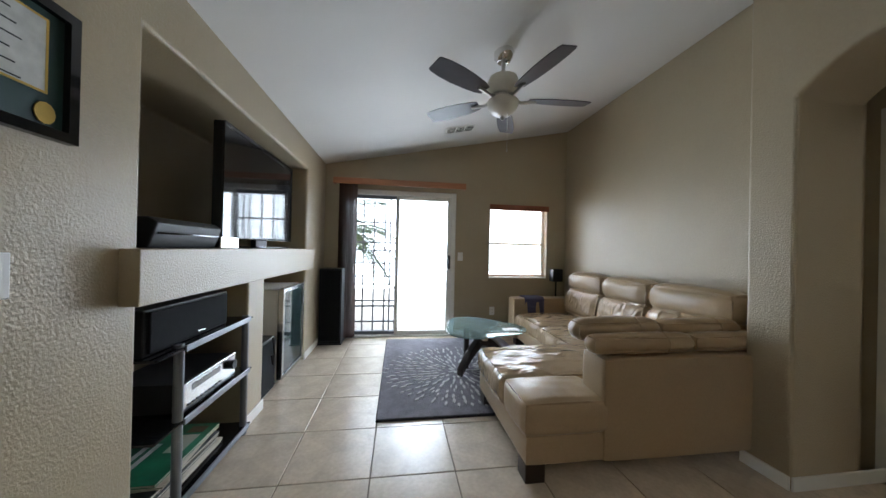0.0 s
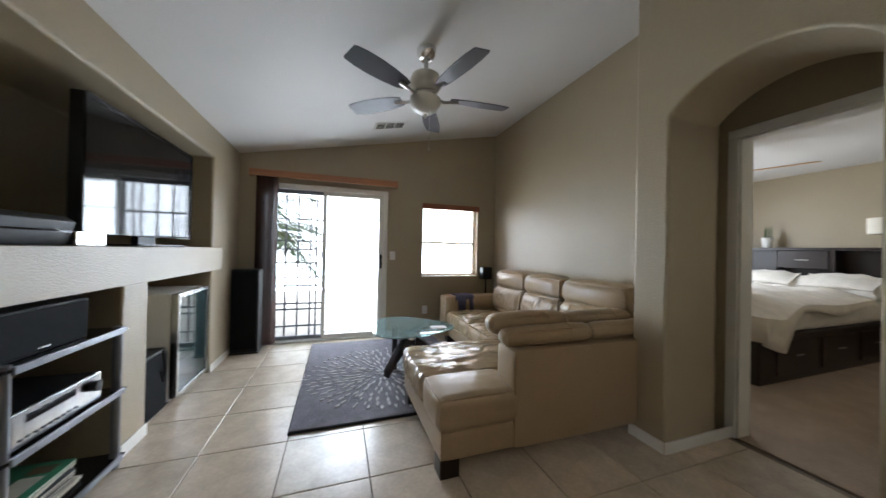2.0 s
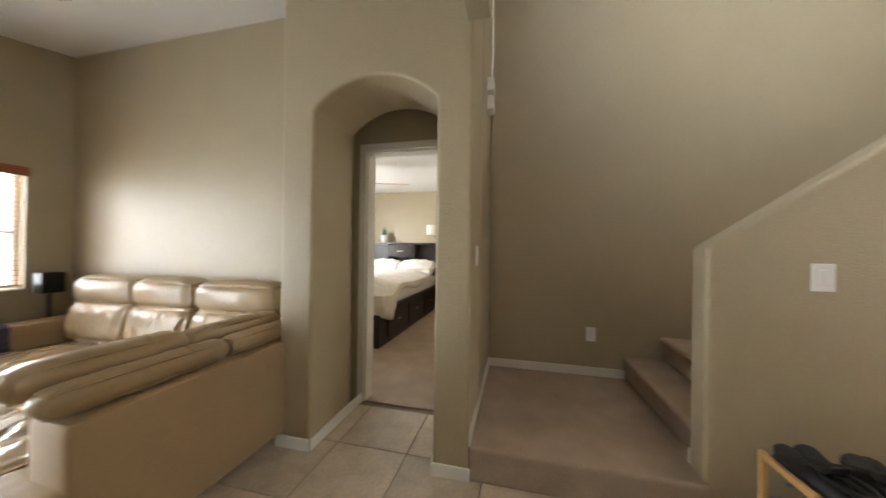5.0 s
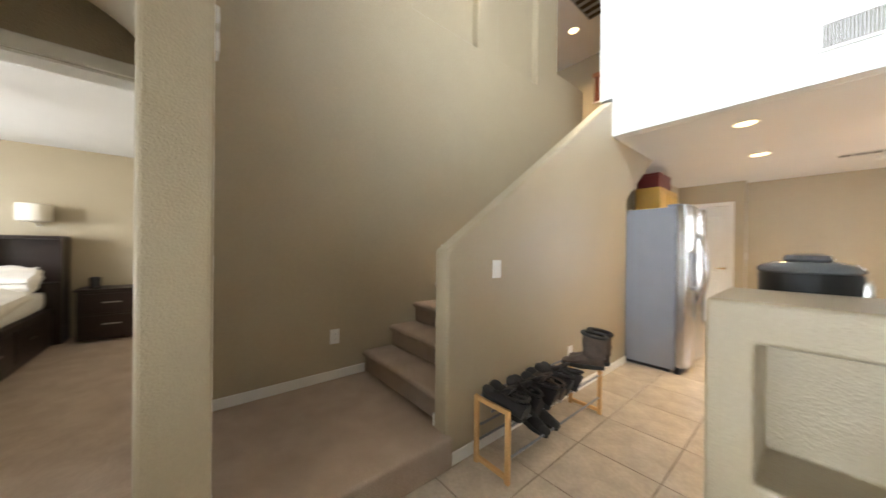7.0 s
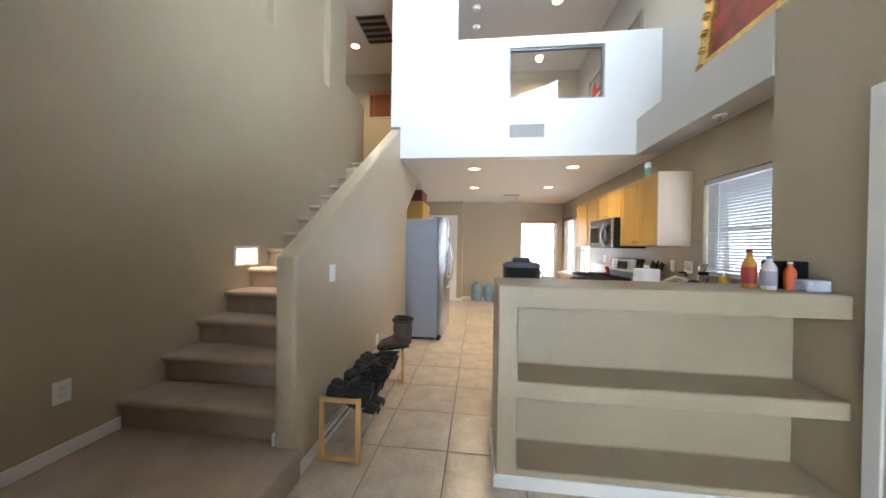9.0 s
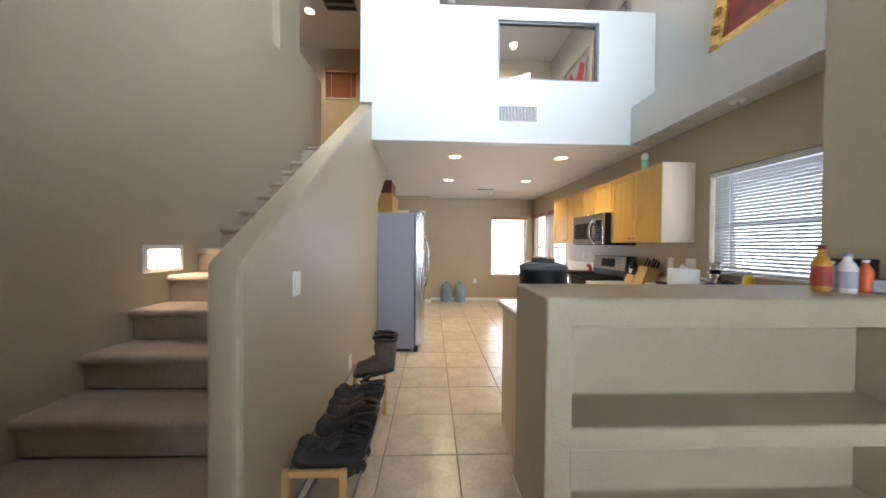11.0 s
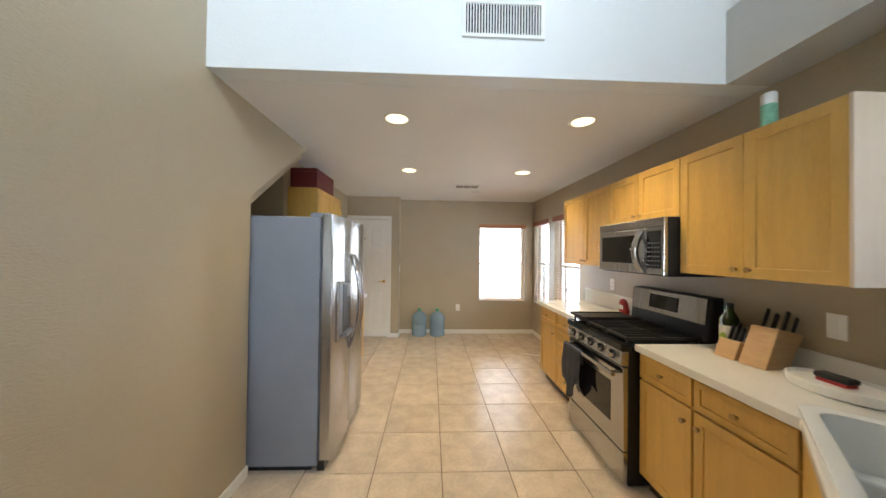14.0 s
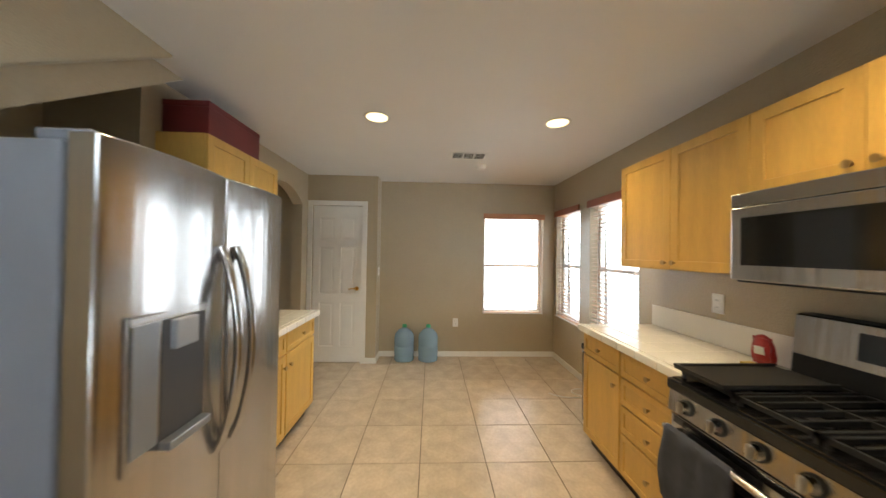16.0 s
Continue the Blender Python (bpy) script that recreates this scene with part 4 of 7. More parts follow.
# ceiling fan
FX, FY = 0.85, 2.21
FZ = living_ceiling(FX) - 0.05
cf = thing("ceiling_fan", "five-blade ceiling fan with dark blades and a frosted bowl light", "fan")
part("canopy", moved(lathe(bmesh.new(), [(0.025, -0.085), (0.045, -0.08), (0.068, -0.045), (0.072, 0.0)], 28), pose(FX, FY, FZ + 0.05)), CHROME, cf, smooth=True)
part("stem", rod(bmesh.new(), (FX, FY, FZ - 0.16), (FX, FY, FZ - 0.03), 0.016), NICKEL, cf, smooth=True)
part("motor", moved(lathe(bmesh.new(), [(0.03, -0.15), (0.085, -0.142), (0.11, -0.11), (0.115, -0.06), (0.10, -0.02), (0.055, 0.0)], 32), pose(FX, FY, FZ - 0.13)), make("ivory_enamel", (0.62, 0.58, 0.50), 0.3), cf, smooth=True)
part("collar", moved(lathe(bmesh.new(), [(0.06, -0.03), (0.07, -0.015), (0.07, 0.0)], 28), pose(FX, FY, FZ - 0.28)), NICKEL, cf, smooth=True)
BOWL = make("frosted_bowl", (0.72, 0.69, 0.62), 0.35, vary=0.02)
part("bowl", moved(lathe(bmesh.new(), [(0.01, -0.115), (0.05, -0.108), (0.09, -0.08), (0.112, -0.04), (0.112, -0.01), (0.10, 0.0)], 32), pose(FX, FY, FZ - 0.31)), BOWL, cf, "frosted glass bowl", smooth=True)
part("finial", moved(lathe(bmesh.new(), [(0.004, -0.03), (0.014, -0.02), (0.016, -0.008), (0.01, 0.0)], 16), pose(FX, FY, FZ - 0.425)), NICKEL, cf, smooth=True)
part("pull_chain", rod(bmesh.new(), (FX + 0.02, FY - 0.05, FZ - 0.68), (FX + 0.02, FY - 0.05, FZ - 0.36), 0.002, seg=6), NICKEL, cf)
part("pull_end", lathe(bmesh.new(), [(0.002, -0.02), (0.006, -0.01), (0.003, 0.0)], 10, pose(FX + 0.02, FY - 0.05, FZ - 0.68)), NICKEL, cf, smooth=True)
BLADE = make("dark_walnut_blade", (0.045, 0.035, 0.04), 0.35, vary=0.2, scale=4, stretch=(1, 5, 5))
for k in range(5):
    a = radians(-4 + 72 * k)
    bm = bmesh.new()
    prof = [(0.19, 0.040), (0.24, 0.056), (0.34, 0.068), (0.46, 0.074), (0.56, 0.070), (0.625, 0.060), (0.640, 0.052)]
    prism(bm, [(x, -w) for x, w in prof] + [(x, w) for x, w in prof[::-1]], "z", -0.003, 0.003)
    place = pose(FX, FY, FZ - 0.30, 0, 0, math.degrees(a)) @ pose(0, 0, 0, 12, 0, 0)
    part("blade", moved(bm, place), BLADE, cf)
    bm = bmesh.new()
    tube(bm, [(0.09, 0, -0.005), (0.14, 0, -0.02), (0.19, 0, -0.012), (0.25, 0, -0.006)], 0.012, 8)
    part("blade_bracket", moved(bm, place), NICKEL, cf, smooth=True)


# shade inside the vents, painted as a dark brown sheet; no duct is modelled
DUCT = make("duct_shade", (0.05, 0.04, 0.03), 0.95, spec=0.1)


def vent(name, x, y, z, w, h, label, normal="down", slats=4, mat=None):
    """An air vent: a frame with slats, facing down, or facing +y."""
    v = thing(name, label, "vent")
    mat = mat or TRIM
    place = pose(x, y, z, 90, 0, 0) if normal == "down" else pose(x, y, z)
    if normal == "ceiling":
        place = pose(x, y, z) @ Matrix.Rotation(-math.atan(SLOPE), 4, "Y") @ pose(0, 0, 0, 90, 0, 0)
    if normal == "north":
        place = pose(x, y + 0.012, z)
    part("frame", moved(frame_ring(-w / 2, w / 2, -h / 2, h / 2, -0.012 if normal == "north" else -0.006, 0.0, 0.02, "x"), place), mat, v)
    # flat dark sheet in place of the shaded depth behind the slats
    part("backing", moved(boxes((-w / 2 + 0.02, w / 2 - 0.02, -0.002 if normal != "north" else -0.011, 0.0 if normal != "north" else -0.009, -h / 2 + 0.02, h / 2 - 0.02)), place), DUCT, v)
    return v, place


v, place = vent("ceiling_vent", 0.82, 3.66, living_ceiling(0.82), 0.36, 0.20, "white ceiling air vent in the living room", "ceiling")
for k in range(3):
    part("slat", moved(boxes((-0.16, 0.16, -0.0045, -0.003, -0.048 + 0.045 * k, -0.038 + 0.045 * k)), place), TRIM, v)
for k in range(2):
    part("slat", moved(boxes((-0.062 + 0.11 * k, -0.048 + 0.11 * k, -0.0055, -0.003, -0.08, 0.08)), place), TRIM, v)
v, place = vent("ceiling_vent", 0.50, -5.64, KC, 0.36, 0.20, "white ceiling air vent in the kitchen", "down")
for k in range(3):
    part("slat", moved(boxes((-0.16, 0.16, -0.0045, -0.003, -0.048 + 0.045 * k, -0.038 + 0.045 * k)), place), TRIM, v)
for k in range(2):
    part("slat", moved(boxes((-0.062 + 0.11 * k, -0.048 + 0.11 * k, -0.0055, -0.003, -0.08, 0.08)), place), TRIM, v)
v, place = vent("wall_vent", 0.63, -2.88, 2.752, 0.45, 0.205, "white wall air vent with upright fins", "north")
for k in range(26):
    x = -0.195 + 0.39 * k / 25
    part("fin", moved(boxes((x - 0.003, x + 0.003, -0.008, 0.002, -0.082, 0.082)), place), TRIM, v)


def plate(name, x, y, z, face, label, category, w=0.075, h=0.118, kind="switch"):
    """A wall plate facing -x, +x, -y or +y, with its rocker or sockets."""
    turn = {"-y": 0, "+x": 90, "+y": 180, "-x": -90}[face]
    p = thing(name, label, category, (x, y, z), turn)
    part("plate", boxes((-w / 2, w / 2, -0.007, 0, -h / 2, h / 2), bevel=0.003), WHITE, p)
    if kind == "switch":
        k = max(1, round(w / 0.075))
        for i in range(k):
            cx = (i - (k - 1) / 2) * 0.046
            part("rocker", boxes((cx - 0.016, cx + 0.016, -0.0115, -0.007, -0.033, 0.033), bevel=0.002), WHITE, p)
    else:
        for s in (-0.021, 0.021):
            part("socket", boxes((-0.017, 0.017, -0.0095, -0.007, s - 0.014, s + 0.014), bevel=0.003), WHITE, p)
            part("slot", boxes((-0.008, -0.006, -0.0100, -0.0094, s - 0.005, s + 0.005), (0.006, 0.008, -0.0100, -0.0094, s - 0.005, s + 0.005)), BLACK, p)
    return p


plate("light_switch", 0.99, YN, 1.128, "-y", "white light switch beside the sliding door", "switch")
plate("light_switch", XL, 0.965, 1.125, "+x", "white light switch under the framed certificate", "switch")
plate("light_switch", 2.42, 0.42, 1.193, "-y", "white light switch beside the stair landing", "switch")
plate("light_switch", 2.20, -1.08, 1.132, "-x", "white light switch on the stair wall", "switch", w=0.08)
plate("light_switch", 1.57, -6.72, 1.188, "-x", "white light switch near the pantry", "switch")
plate("wall_outlet", XE, -0.435, 0.534, "-x", "white wall outlet above the stair landing", "outlet", kind="outlet")
plate("wall_outlet", 2.20, -2.06, 0.37, "-x", "white wall outlet behind the shoe rack", "outlet", kind="outlet")
plate("wall_outlet", 1.47, YN, 0.356, "-y", "ivory wall outlet under the window", "outlet", kind="outlet")
plate("wall_outlet", 0.508, YS, 0.476, "+y", "white wall outlet in the breakfast nook", "outlet", kind="outlet")
plate("wall_outlet", XW, -4.364, 1.17, "+x", "white wall outlet over the counter", "outlet", kind="outlet")
plate("light_switch", XW, -2.60, 1.16, "+x", "white switch over the kitchen counter", "switch")
plate("wall_outlet", XW, -2.36, 1.16, "+x", "white double outlet near the sink", "outlet", w=0.115, kind="outlet")
for z, h, lab in ((2.50, 0.10, "white door chime box high on the wall"), (2.36, 0.11, "white alarm box high on the wall")):
    a = thing("wall_box", lab, "alarm")
    part("case", boxes((2.90, 3.02, 0.368, 0.418, z - h / 2, z + h / 2), bevel=0.008), WHITE, a)
    part("grille", boxes((2.92, 3.00, 0.365, 0.368, z - 0.02, z + 0.02)), TRIM, a)

# step light in the stair wall
sl = thing("step_light", "glowing louvred step light set into the stair wall", "lamp")
part("frame", frame_ring(-1.86, -1.56, 1.125, 1.305, XE - 0.014, XE - 0.001, 0.028, "y"), TRIM, sl)
part("lens", boxes((XE - 0.008, XE - 0.002, -1.832, -1.588, 1.153, 1.277)), STEPLAMP, sl, "glowing warm lens")
area_lamp("step_glow", (XE - 0.03, -1.71, 1.21), (2.4, -1.71, 0.6), 0.22, 0.1, 2.5, (1.0, 0.78, 0.5))

# framed certificate
fc = thing("framed_certificate", "certificate with gold seals in a dark green mat and black frame", "picture", (NX, 0, 0))
x0 = XW + 0.002
Y0F, Y1F, Z0F, Z1F = 0.675, 1.135, 1.50, 1.875
part("frame", frame_ring(Y0F, Y1F, Z0F, Z1F, x0, x0 + 0.028, 0.028, "y"), BLACKGLOSS, fc)
part("mat", boxes((x0, x0 + 0.010, Y0F + 0.028, Y1F - 0.028, Z0F + 0.028, Z1F - 0.028)), make("dark_green_mat", (0.012, 0.045, 0.04), 0.5, vary=0.1), fc, "dark green mat")
GOLD = make("gold_leaf", (0.62, 0.42, 0.12), 0.3, metal=1.0, vary=0.1, scale=30)
part("inner_border", frame_ring(Y0F + 0.06, Y1F - 0.07, Z0F + 0.12, Z1F - 0.05, x0 + 0.010, x0 + 0.013, 0.006, "y"), GOLD, fc)
part("paper", boxes((x0 + 0.010, x0 + 0.012, Y0F + 0.066, Y1F - 0.076, Z0F + 0.126, Z1F - 0.056)), make("certificate_paper", (0.55, 0.55, 0.52), 0.6, vary=0.15, scale=30), fc, "pale printed certificate paper")
for k in range(6):
    yw = 0.10 - 0.012 * (k % 3)
    part("text_line", boxes((x0 + 0.012, x0 + 0.0122, 0.905 - yw, 0.905 + yw, 1.63 + 0.033 * k, 1.634 + 0.033 * k)), BLACK, fc, "line of unreadable print")
for y in (0.855, 1.06):
    bm = bmesh.new()
    prism(bm, [(y + 0.026 * math.cos(2 * math.pi * k / 12), 1.567 + 0.03 * math.sin(2 * math.pi * k / 12)) for k in range(12)], "x", x0 + 0.010, x0 + 0.014)
    part("seal", bm, GOLD, fc, "round gold seal")


# ---- stair hall: shoe rack, shoes, boots ----
PINE = make("pine_wood", (0.62, 0.36, 0.14), 0.45, vary=0.15, scale=8, stretch=(1, 1, 0.4))
rk = thing("shoe_rack", "two-tier shoe rack with pine ends and grey rods", "shoe rack")
RX0, RX1, RY0, RY1 = 1.90, 2.13, -1.95, -0.835
for y in (RY0, RY1):
    for x in (RX0, RX1):
        part("leg", boxes((x - 0.014, x + 0.014, y - 0.011, y + 0.011, 0.0, 0.40), bevel=0.003), PINE, rk)
    part("end_rail", boxes((RX0 + 0.014, RX1 - 0.014, y - 0.010, y + 0.010, 0.372, 0.398), bevel=0.003), PINE, rk)
    part("end_rail", boxes((RX0 + 0.014, RX1 - 0.014, y - 0.010, y + 0.010, 0.02, 0.046), bevel=0.003), PINE, rk)
for z, xs in ((0.385, (2.125,)), (0.30, (1.905,)), (0.345, (2.015,)), (0.13, (1.905, 2.125)), (0.215, (2.125,))):
    for x in xs:
        part("rod", rod(bmesh.new(), (x, RY0, z), (x, RY1, z), 0.007, seg=10), GREYMETAL, rk)


def shoe_form(length=0.27, width=0.095, height=0.10, seed=0):
    """A low shoe along +x, toe at +x: a lofted upper with an opening at the heel end."""
    bm = bmesh.new()
    rings = []
    n, k = 12, 14
    for i in range(n + 1):
        u = i / n
        w = width / 2 * (0.80 + 0.22 * math.sin(math.pi * u * 0.9)) * (1 - 0.45 * max(0, (u - 0.86) / 0.14) ** 2)
        h = height * (1.0 - 0.12 * u if u < 0.35 else max(0.46, 0.98 - 1.05 * (u - 0.35)))
        if u > 0.93:
            h *= 0.8
        if u < 0.04:
            w *= 0.75
        ring = []
        for j in range(k):
            a = 2 * math.pi * j / k
            y, z = math.cos(a), math.sin(a)
            zz = 0.022 + (h - 0.022) * (0.5 + 0.5 * z)
            sq = 1.0 if z < 0 else (1 - 0.35 * z)
            ring.append(bm.verts.new((length * (u - 0.5), w * (abs(y) ** 0.6) * math.copysign(1, y) * sq, zz + 0.003 * noise.noise(Vector((u * 6, a, seed))))))
        rings.append(ring)
    for a, b in zip(rings, rings[1:]):
        for j in range(k):
            bm.faces.new((a[j], a[(j + 1) % k], b[(j + 1) % k], b[j]))
    bm.faces.new(rings[0][::-1])
    bm.faces.new(rings[-1])
    return bm


def sole_form(length=0.275, width=0.10, t=0.024):
    bm = bmesh.new()
    pts = []
    for i in range(24):
        a = 2 * math.pi * i / 24
        x = math.cos(a)
        w = 1.0 if x > 0 else 0.82
        pts.append((length / 2 * x, width / 2 * w * math.sin(a) * (1 - 0.12 * max(0, x))))
    prism(bm, pts, "z", 0, t)
    return bm


SHOEMATS = [make("black_shoe_leather", (0.010, 0.009, 0.009), 0.55, vary=0.2, scale=20), make("charcoal_shoe", (0.014, 0.012, 0.012), 0.8, vary=0.3, scale=25),
            make("brown_shoe", (0.05, 0.03, 0.02), 0.55, vary=0.3, scale=20), make("grey_runner", (0.030, 0.028, 0.030), 0.8, vary=0.3, scale=25)]
SOLE = make("dark_rubber_sole", (0.03, 0.03, 0.03), 0.8)
PALESOLE = make("pale_rubber_sole", (0.45, 0.42, 0.38), 0.7)
LACE = make("shoe_lace", (0.03, 0.03, 0.03), 0.9)


def shoe(label, mat, sole, m, h=0.10, seed=0, length=0.27):
    s = thing("shoe", label, "shoe", group="shoes on the rack")
    part("sole", sole_form(length + 0.008), sole, s)
    part("upper", shoe_form(length, 0.102, h, seed), mat, s, smooth=True)
    at = pose(-length * 0.24, 0, h * 0.93, 0, 8, 0)
    rim = [at @ Vector((0.062 * math.cos(2 * math.pi * k / 18), 0.034 * math.sin(2 * math.pi * k / 18), 0.010 + 0.014 * math.cos(2 * math.pi * k / 18 + math.pi))) for k in range(19)]
    part("collar", tube(bmesh.new(), rim, 0.008, 7), mat, s, "padded shoe collar", smooth=True)
    part("opening", lathe(bmesh.new(), [(0.03, 0), (0.034, 0.004)], 16, at @ Matrix.Diagonal((1.75, 0.95, 1, 1))), MATTEBLACK, s)
    bm = bmesh.new()
    prism(bm, [(0.0, -0.006), (0.05, -0.010), (0.006, 0.040), (-0.012, 0.046)], "y", -0.024, 0.024)
    soften(part("tongue", moved(bm, pose(-length * 0.06, 0, h * 0.90)), mat, s, "padded shoe tongue", smooth=True), 0.006)
    part("toe_cap", lathe(bmesh.new(), [(0.001, 0.0), (0.020, -0.004), (0.034, -0.013), (0.040, -0.026)], 14, pose(length * 0.385, 0, h * 0.60) @ Matrix.Diagonal((1.0, 1.06, 1, 1)), caps=False), SOLE, s, smooth=True)
    for k in range(4):
        x = -0.01 + 0.022 * k
        z = h * (0.92 - 0.85 * max(0, x / length + 0.5 - 0.35)) + 0.004
        part("lace", tube(bmesh.new(), [(x, -0.022, z - 0.006), (x + 0.004, 0, z + 0.004), (x, 0.022, z - 0.006)], 0.003, 5), LACE, s)
    s.matrix_world = m
    return s


random.seed(11)
looks = [("black leather shoe", 0, SOLE, 0.10), ("charcoal trainer with worn laces", 1, SOLE, 0.105), ("dark brown walking shoe", 2, PALESOLE, 0.10), ("grey running shoe", 3, SOLE, 0.10), ("black work shoe", 0, SOLE, 0.115)]
for k in range(8):
    lab, mi, so, h = looks[(k // 2) % 5]
    y = -0.895 - 0.088 * k + (0.016 if k % 2 else -0.006)
    shoe(lab + " on the upper rack", SHOEMATS[mi], so, pose(2.005 + random.uniform(-0.025, 0.03), y, 0.355, random.uniform(-12, 12), -21, random.uniform(-14, 14)), h * random.uniform(1.0, 1.2), k, random.uniform(0.245, 0.28))
for k, y in enumerate((-1.22, -1.33)):
    shoe("black slip-on shoe on the lower rack", SHOEMATS[0], SOLE, pose(2.03, y, 0.137, 0, 14, 180 + 4 * k), 0.085, 20 + k)
BOOT = make("worn_brown_suede", (0.105, 0.076, 0.060), 0.85, vary=0.35, scale=14, fine=0.15, fine_scale=90)
for bx_, y, a in ((1.945, -1.765, 24), (1.955, -1.885, 20)):
    b = thing("boot", "tall worn brown suede work boot on the shoe rack", "boot", group="boots on the rack")
    part("sole", sole_form(0.29, 0.105, 0.028), SOLE, b)
    part("foot", shoe_form(0.28, 0.10, 0.12, 3), BOOT, b, smooth=True)
    bm = bmesh.new()
    rings = []
    for i in range(7):
        z = 0.08 + 0.165 * i / 6
        rx, ry = 0.076 + 0.004 * i / 6, 0.056 + 0.004 * i / 6
        rings.append([bm.verts.new((-0.075 + rx * math.cos(2 * math.pi * j / 18) + 0.004 * math.sin(i * 2.2), ry * math.sin(2 * math.pi * j / 18), z + 0.004 * noise.noise(Vector((i, j, 1))))) for j in range(18)])
    for p, q in zip(rings, rings[1:]):
        for j in range(18):
            bm.faces.new((p[j], p[(j + 1) % 18], q[(j + 1) % 18], q[j]))
    sh = part("shaft", bm, BOOT, b, smooth=True)
    md = sh.modifiers.new("leather_depth", "SOLIDIFY")
    md.thickness = 0.006
    bm = bmesh.new()
    ring = [(-0.075 + 0.081 * math.cos(2 * math.pi * j / 20), 0.061 * math.sin(2 * math.pi * j / 20), 0.244 + 0.012 * math.cos(2 * math.pi * j / 20)) for j in range(21)]
    tube(bm, ring, 0.013, 8)
    part("collar", bm, SHOEMATS[0], b, "dark padded boot collar", smooth=True)
    b.matrix_world = pose(bx_, y, 0.40, 0, 0, a)

# ---- bedroom seen through the arch ----
LINEN = make("cream_linen", (0.74, 0.69, 0.62), 0.85, vary=0.12, scale=9, bump=0.3, bump_scale=60, spec=0.2)
LINENBACK = make("pale_sheet", (0.72, 0.69, 0.64), 0.85, vary=0.06, scale=9, spec=0.2)
bed = thing("bed", "dark wooden bed with a tall shelf headboard and drawers", "bed")
part("frame", boxes((4.0, 6.9, 1.80, 3.55, 0.0, 0.46), bevel=0.01), DARKWOOD, bed)
for k in range(3):
    d = part("drawer", boxes((4.25 + 0.8 * k, 4.98 + 0.8 * k, 1.782, 1.80, 0.08, 0.40), bevel=0.004), DARKWOOD, bed)
    part("handle", boxes((4.55 + 0.8 * k, 4.68 + 0.8 * k, 1.768, 1.781, 0.25, 0.262), bevel=0.003), NICKEL, d)
part("mattress", cushion(4.03, 6.86, 1.83, 3.52, 0.46, 0.70, puff=0.01, wrinkle=0.004, corner=0.3, n=10), LINENBACK, bed, smooth=True)
part("headboard", boxes((6.9, 7.22, 1.72, 3.62, 0.0, 0.78), (7.12, 7.22, 1.72, 3.62, 0.78, 1.33), (6.9, 7.22, 1.72, 3.62, 1.33, 1.37), (6.9, 7.12, 1.72, 1.76, 0.78, 1.33), (6.9, 7.12, 3.58, 3.62, 0.78, 1.33), (6.9, 7.12, 2.35, 2.39, 0.78, 1.33), (6.9, 7.12, 2.95, 2.99, 0.78, 1.33)), DARKWOOD, bed)
for y0, y1 in ((2.40, 2.94),):
    d = part("headboard_drawer", boxes((6.885, 6.9, y0, y1, 1.06, 1.32), bevel=0.004), DARKWOOD, bed)
    part("handle", boxes((6.874, 6.885, 2.6, 2.74, 1.18, 1.19)), NICKEL, d)
bm = bmesh.new()
rings = []
for i in range(29):
    row = []
    for j in range(25):
        x = 4.02 + 2.0 * i / 28
        y = 1.84 + 1.68 * j / 24
        z = 0.84 + 0.05 * noise.noise(Vector((x * 2.2, y * 2.2, 0))) + 0.018 * noise.noise(Vector((x * 7, y * 7, 3)))
        edge = max(0, (3 - j) / 3)
        if edge:
            y = 1.752 - 0.015 * edge + 0.012 * math.sin(x * 6) * edge
            z = 0.78 - edge * (0.13 + 0.04 * math.sin(x * 5.0) + 0.36 * max(0.0, 1 - abs(x - 4.28) / 0.30))
        end = max(0, (3 - i) / 3)
        if end:
            x = 4.0 - 0.02 * end
            z = min(z, 0.78 - 0.36 * end)
        row.append(bm.verts.new((x, y, z)))
    rings.append(row)
for a, b in zip(rings, rings[1:]):
    for j in range(24):
        bm.faces.new((a[j], a[j + 1], b[j + 1], b[j]))
dv = solid("duvet", bm, LINEN, "rumpled cream duvet hanging over the bed's edge", "duvet", smooth=True)
md = dv.modifiers.new("quilt_depth", "SOLIDIFY")
md.thickness = 0.04
for y in (2.20, 2.95):
    pl = thing("pillow", "soft cream pillow against the headboard", "pillow", group="pillows on the bed")
    part("cover", moved(cushion(-0.2, 0.2, -0.34, 0.34, -0.09, 0.09, puff=0.05, wrinkle=0.012, corner=0.45, n=12), pose(6.6, y, 0.84, 0, -24, 0)), LINEN, pl, smooth=True)
ns = thing("nightstand", "dark wooden nightstand with two drawers", "nightstand")
part("body", boxes((6.75, 7.2, 0.95, 1.58, 0.04, 0.66), bevel=0.006), DARKWOOD, ns)
part("top", boxes((6.73, 7.22, 0.93, 1.60, 0.66, 0.69), bevel=0.006), DARKWOOD, ns)
for z in (0.10, 0.38):
    d = part("drawer", boxes((6.732, 6.75, 0.98, 1.55, z, z + 0.25), bevel=0.004), DARKWOOD, ns)
    part("handle", boxes((6.72, 6.731, 1.18, 1.35, z + 0.13, z + 0.142)), NICKEL, d)
cl = thing("bedside_speaker", "small black cylinder speaker on the nightstand", "speaker")
part("body", lathe(bmesh.new(), [(0.05, 0.0), (0.055, 0.01), (0.055, 0.13), (0.045, 0.145)], 20, pose(6.95, 1.45, 0.69)), BLACK, cl, smooth=True)
WHITELAMP = make("lamp_shade_cloth", (0.8, 0.74, 0.62), 0.8, vary=0.04)
wl = thing("wall_lamp", "cream drum shade lamp on the bedroom wall", "lamp")
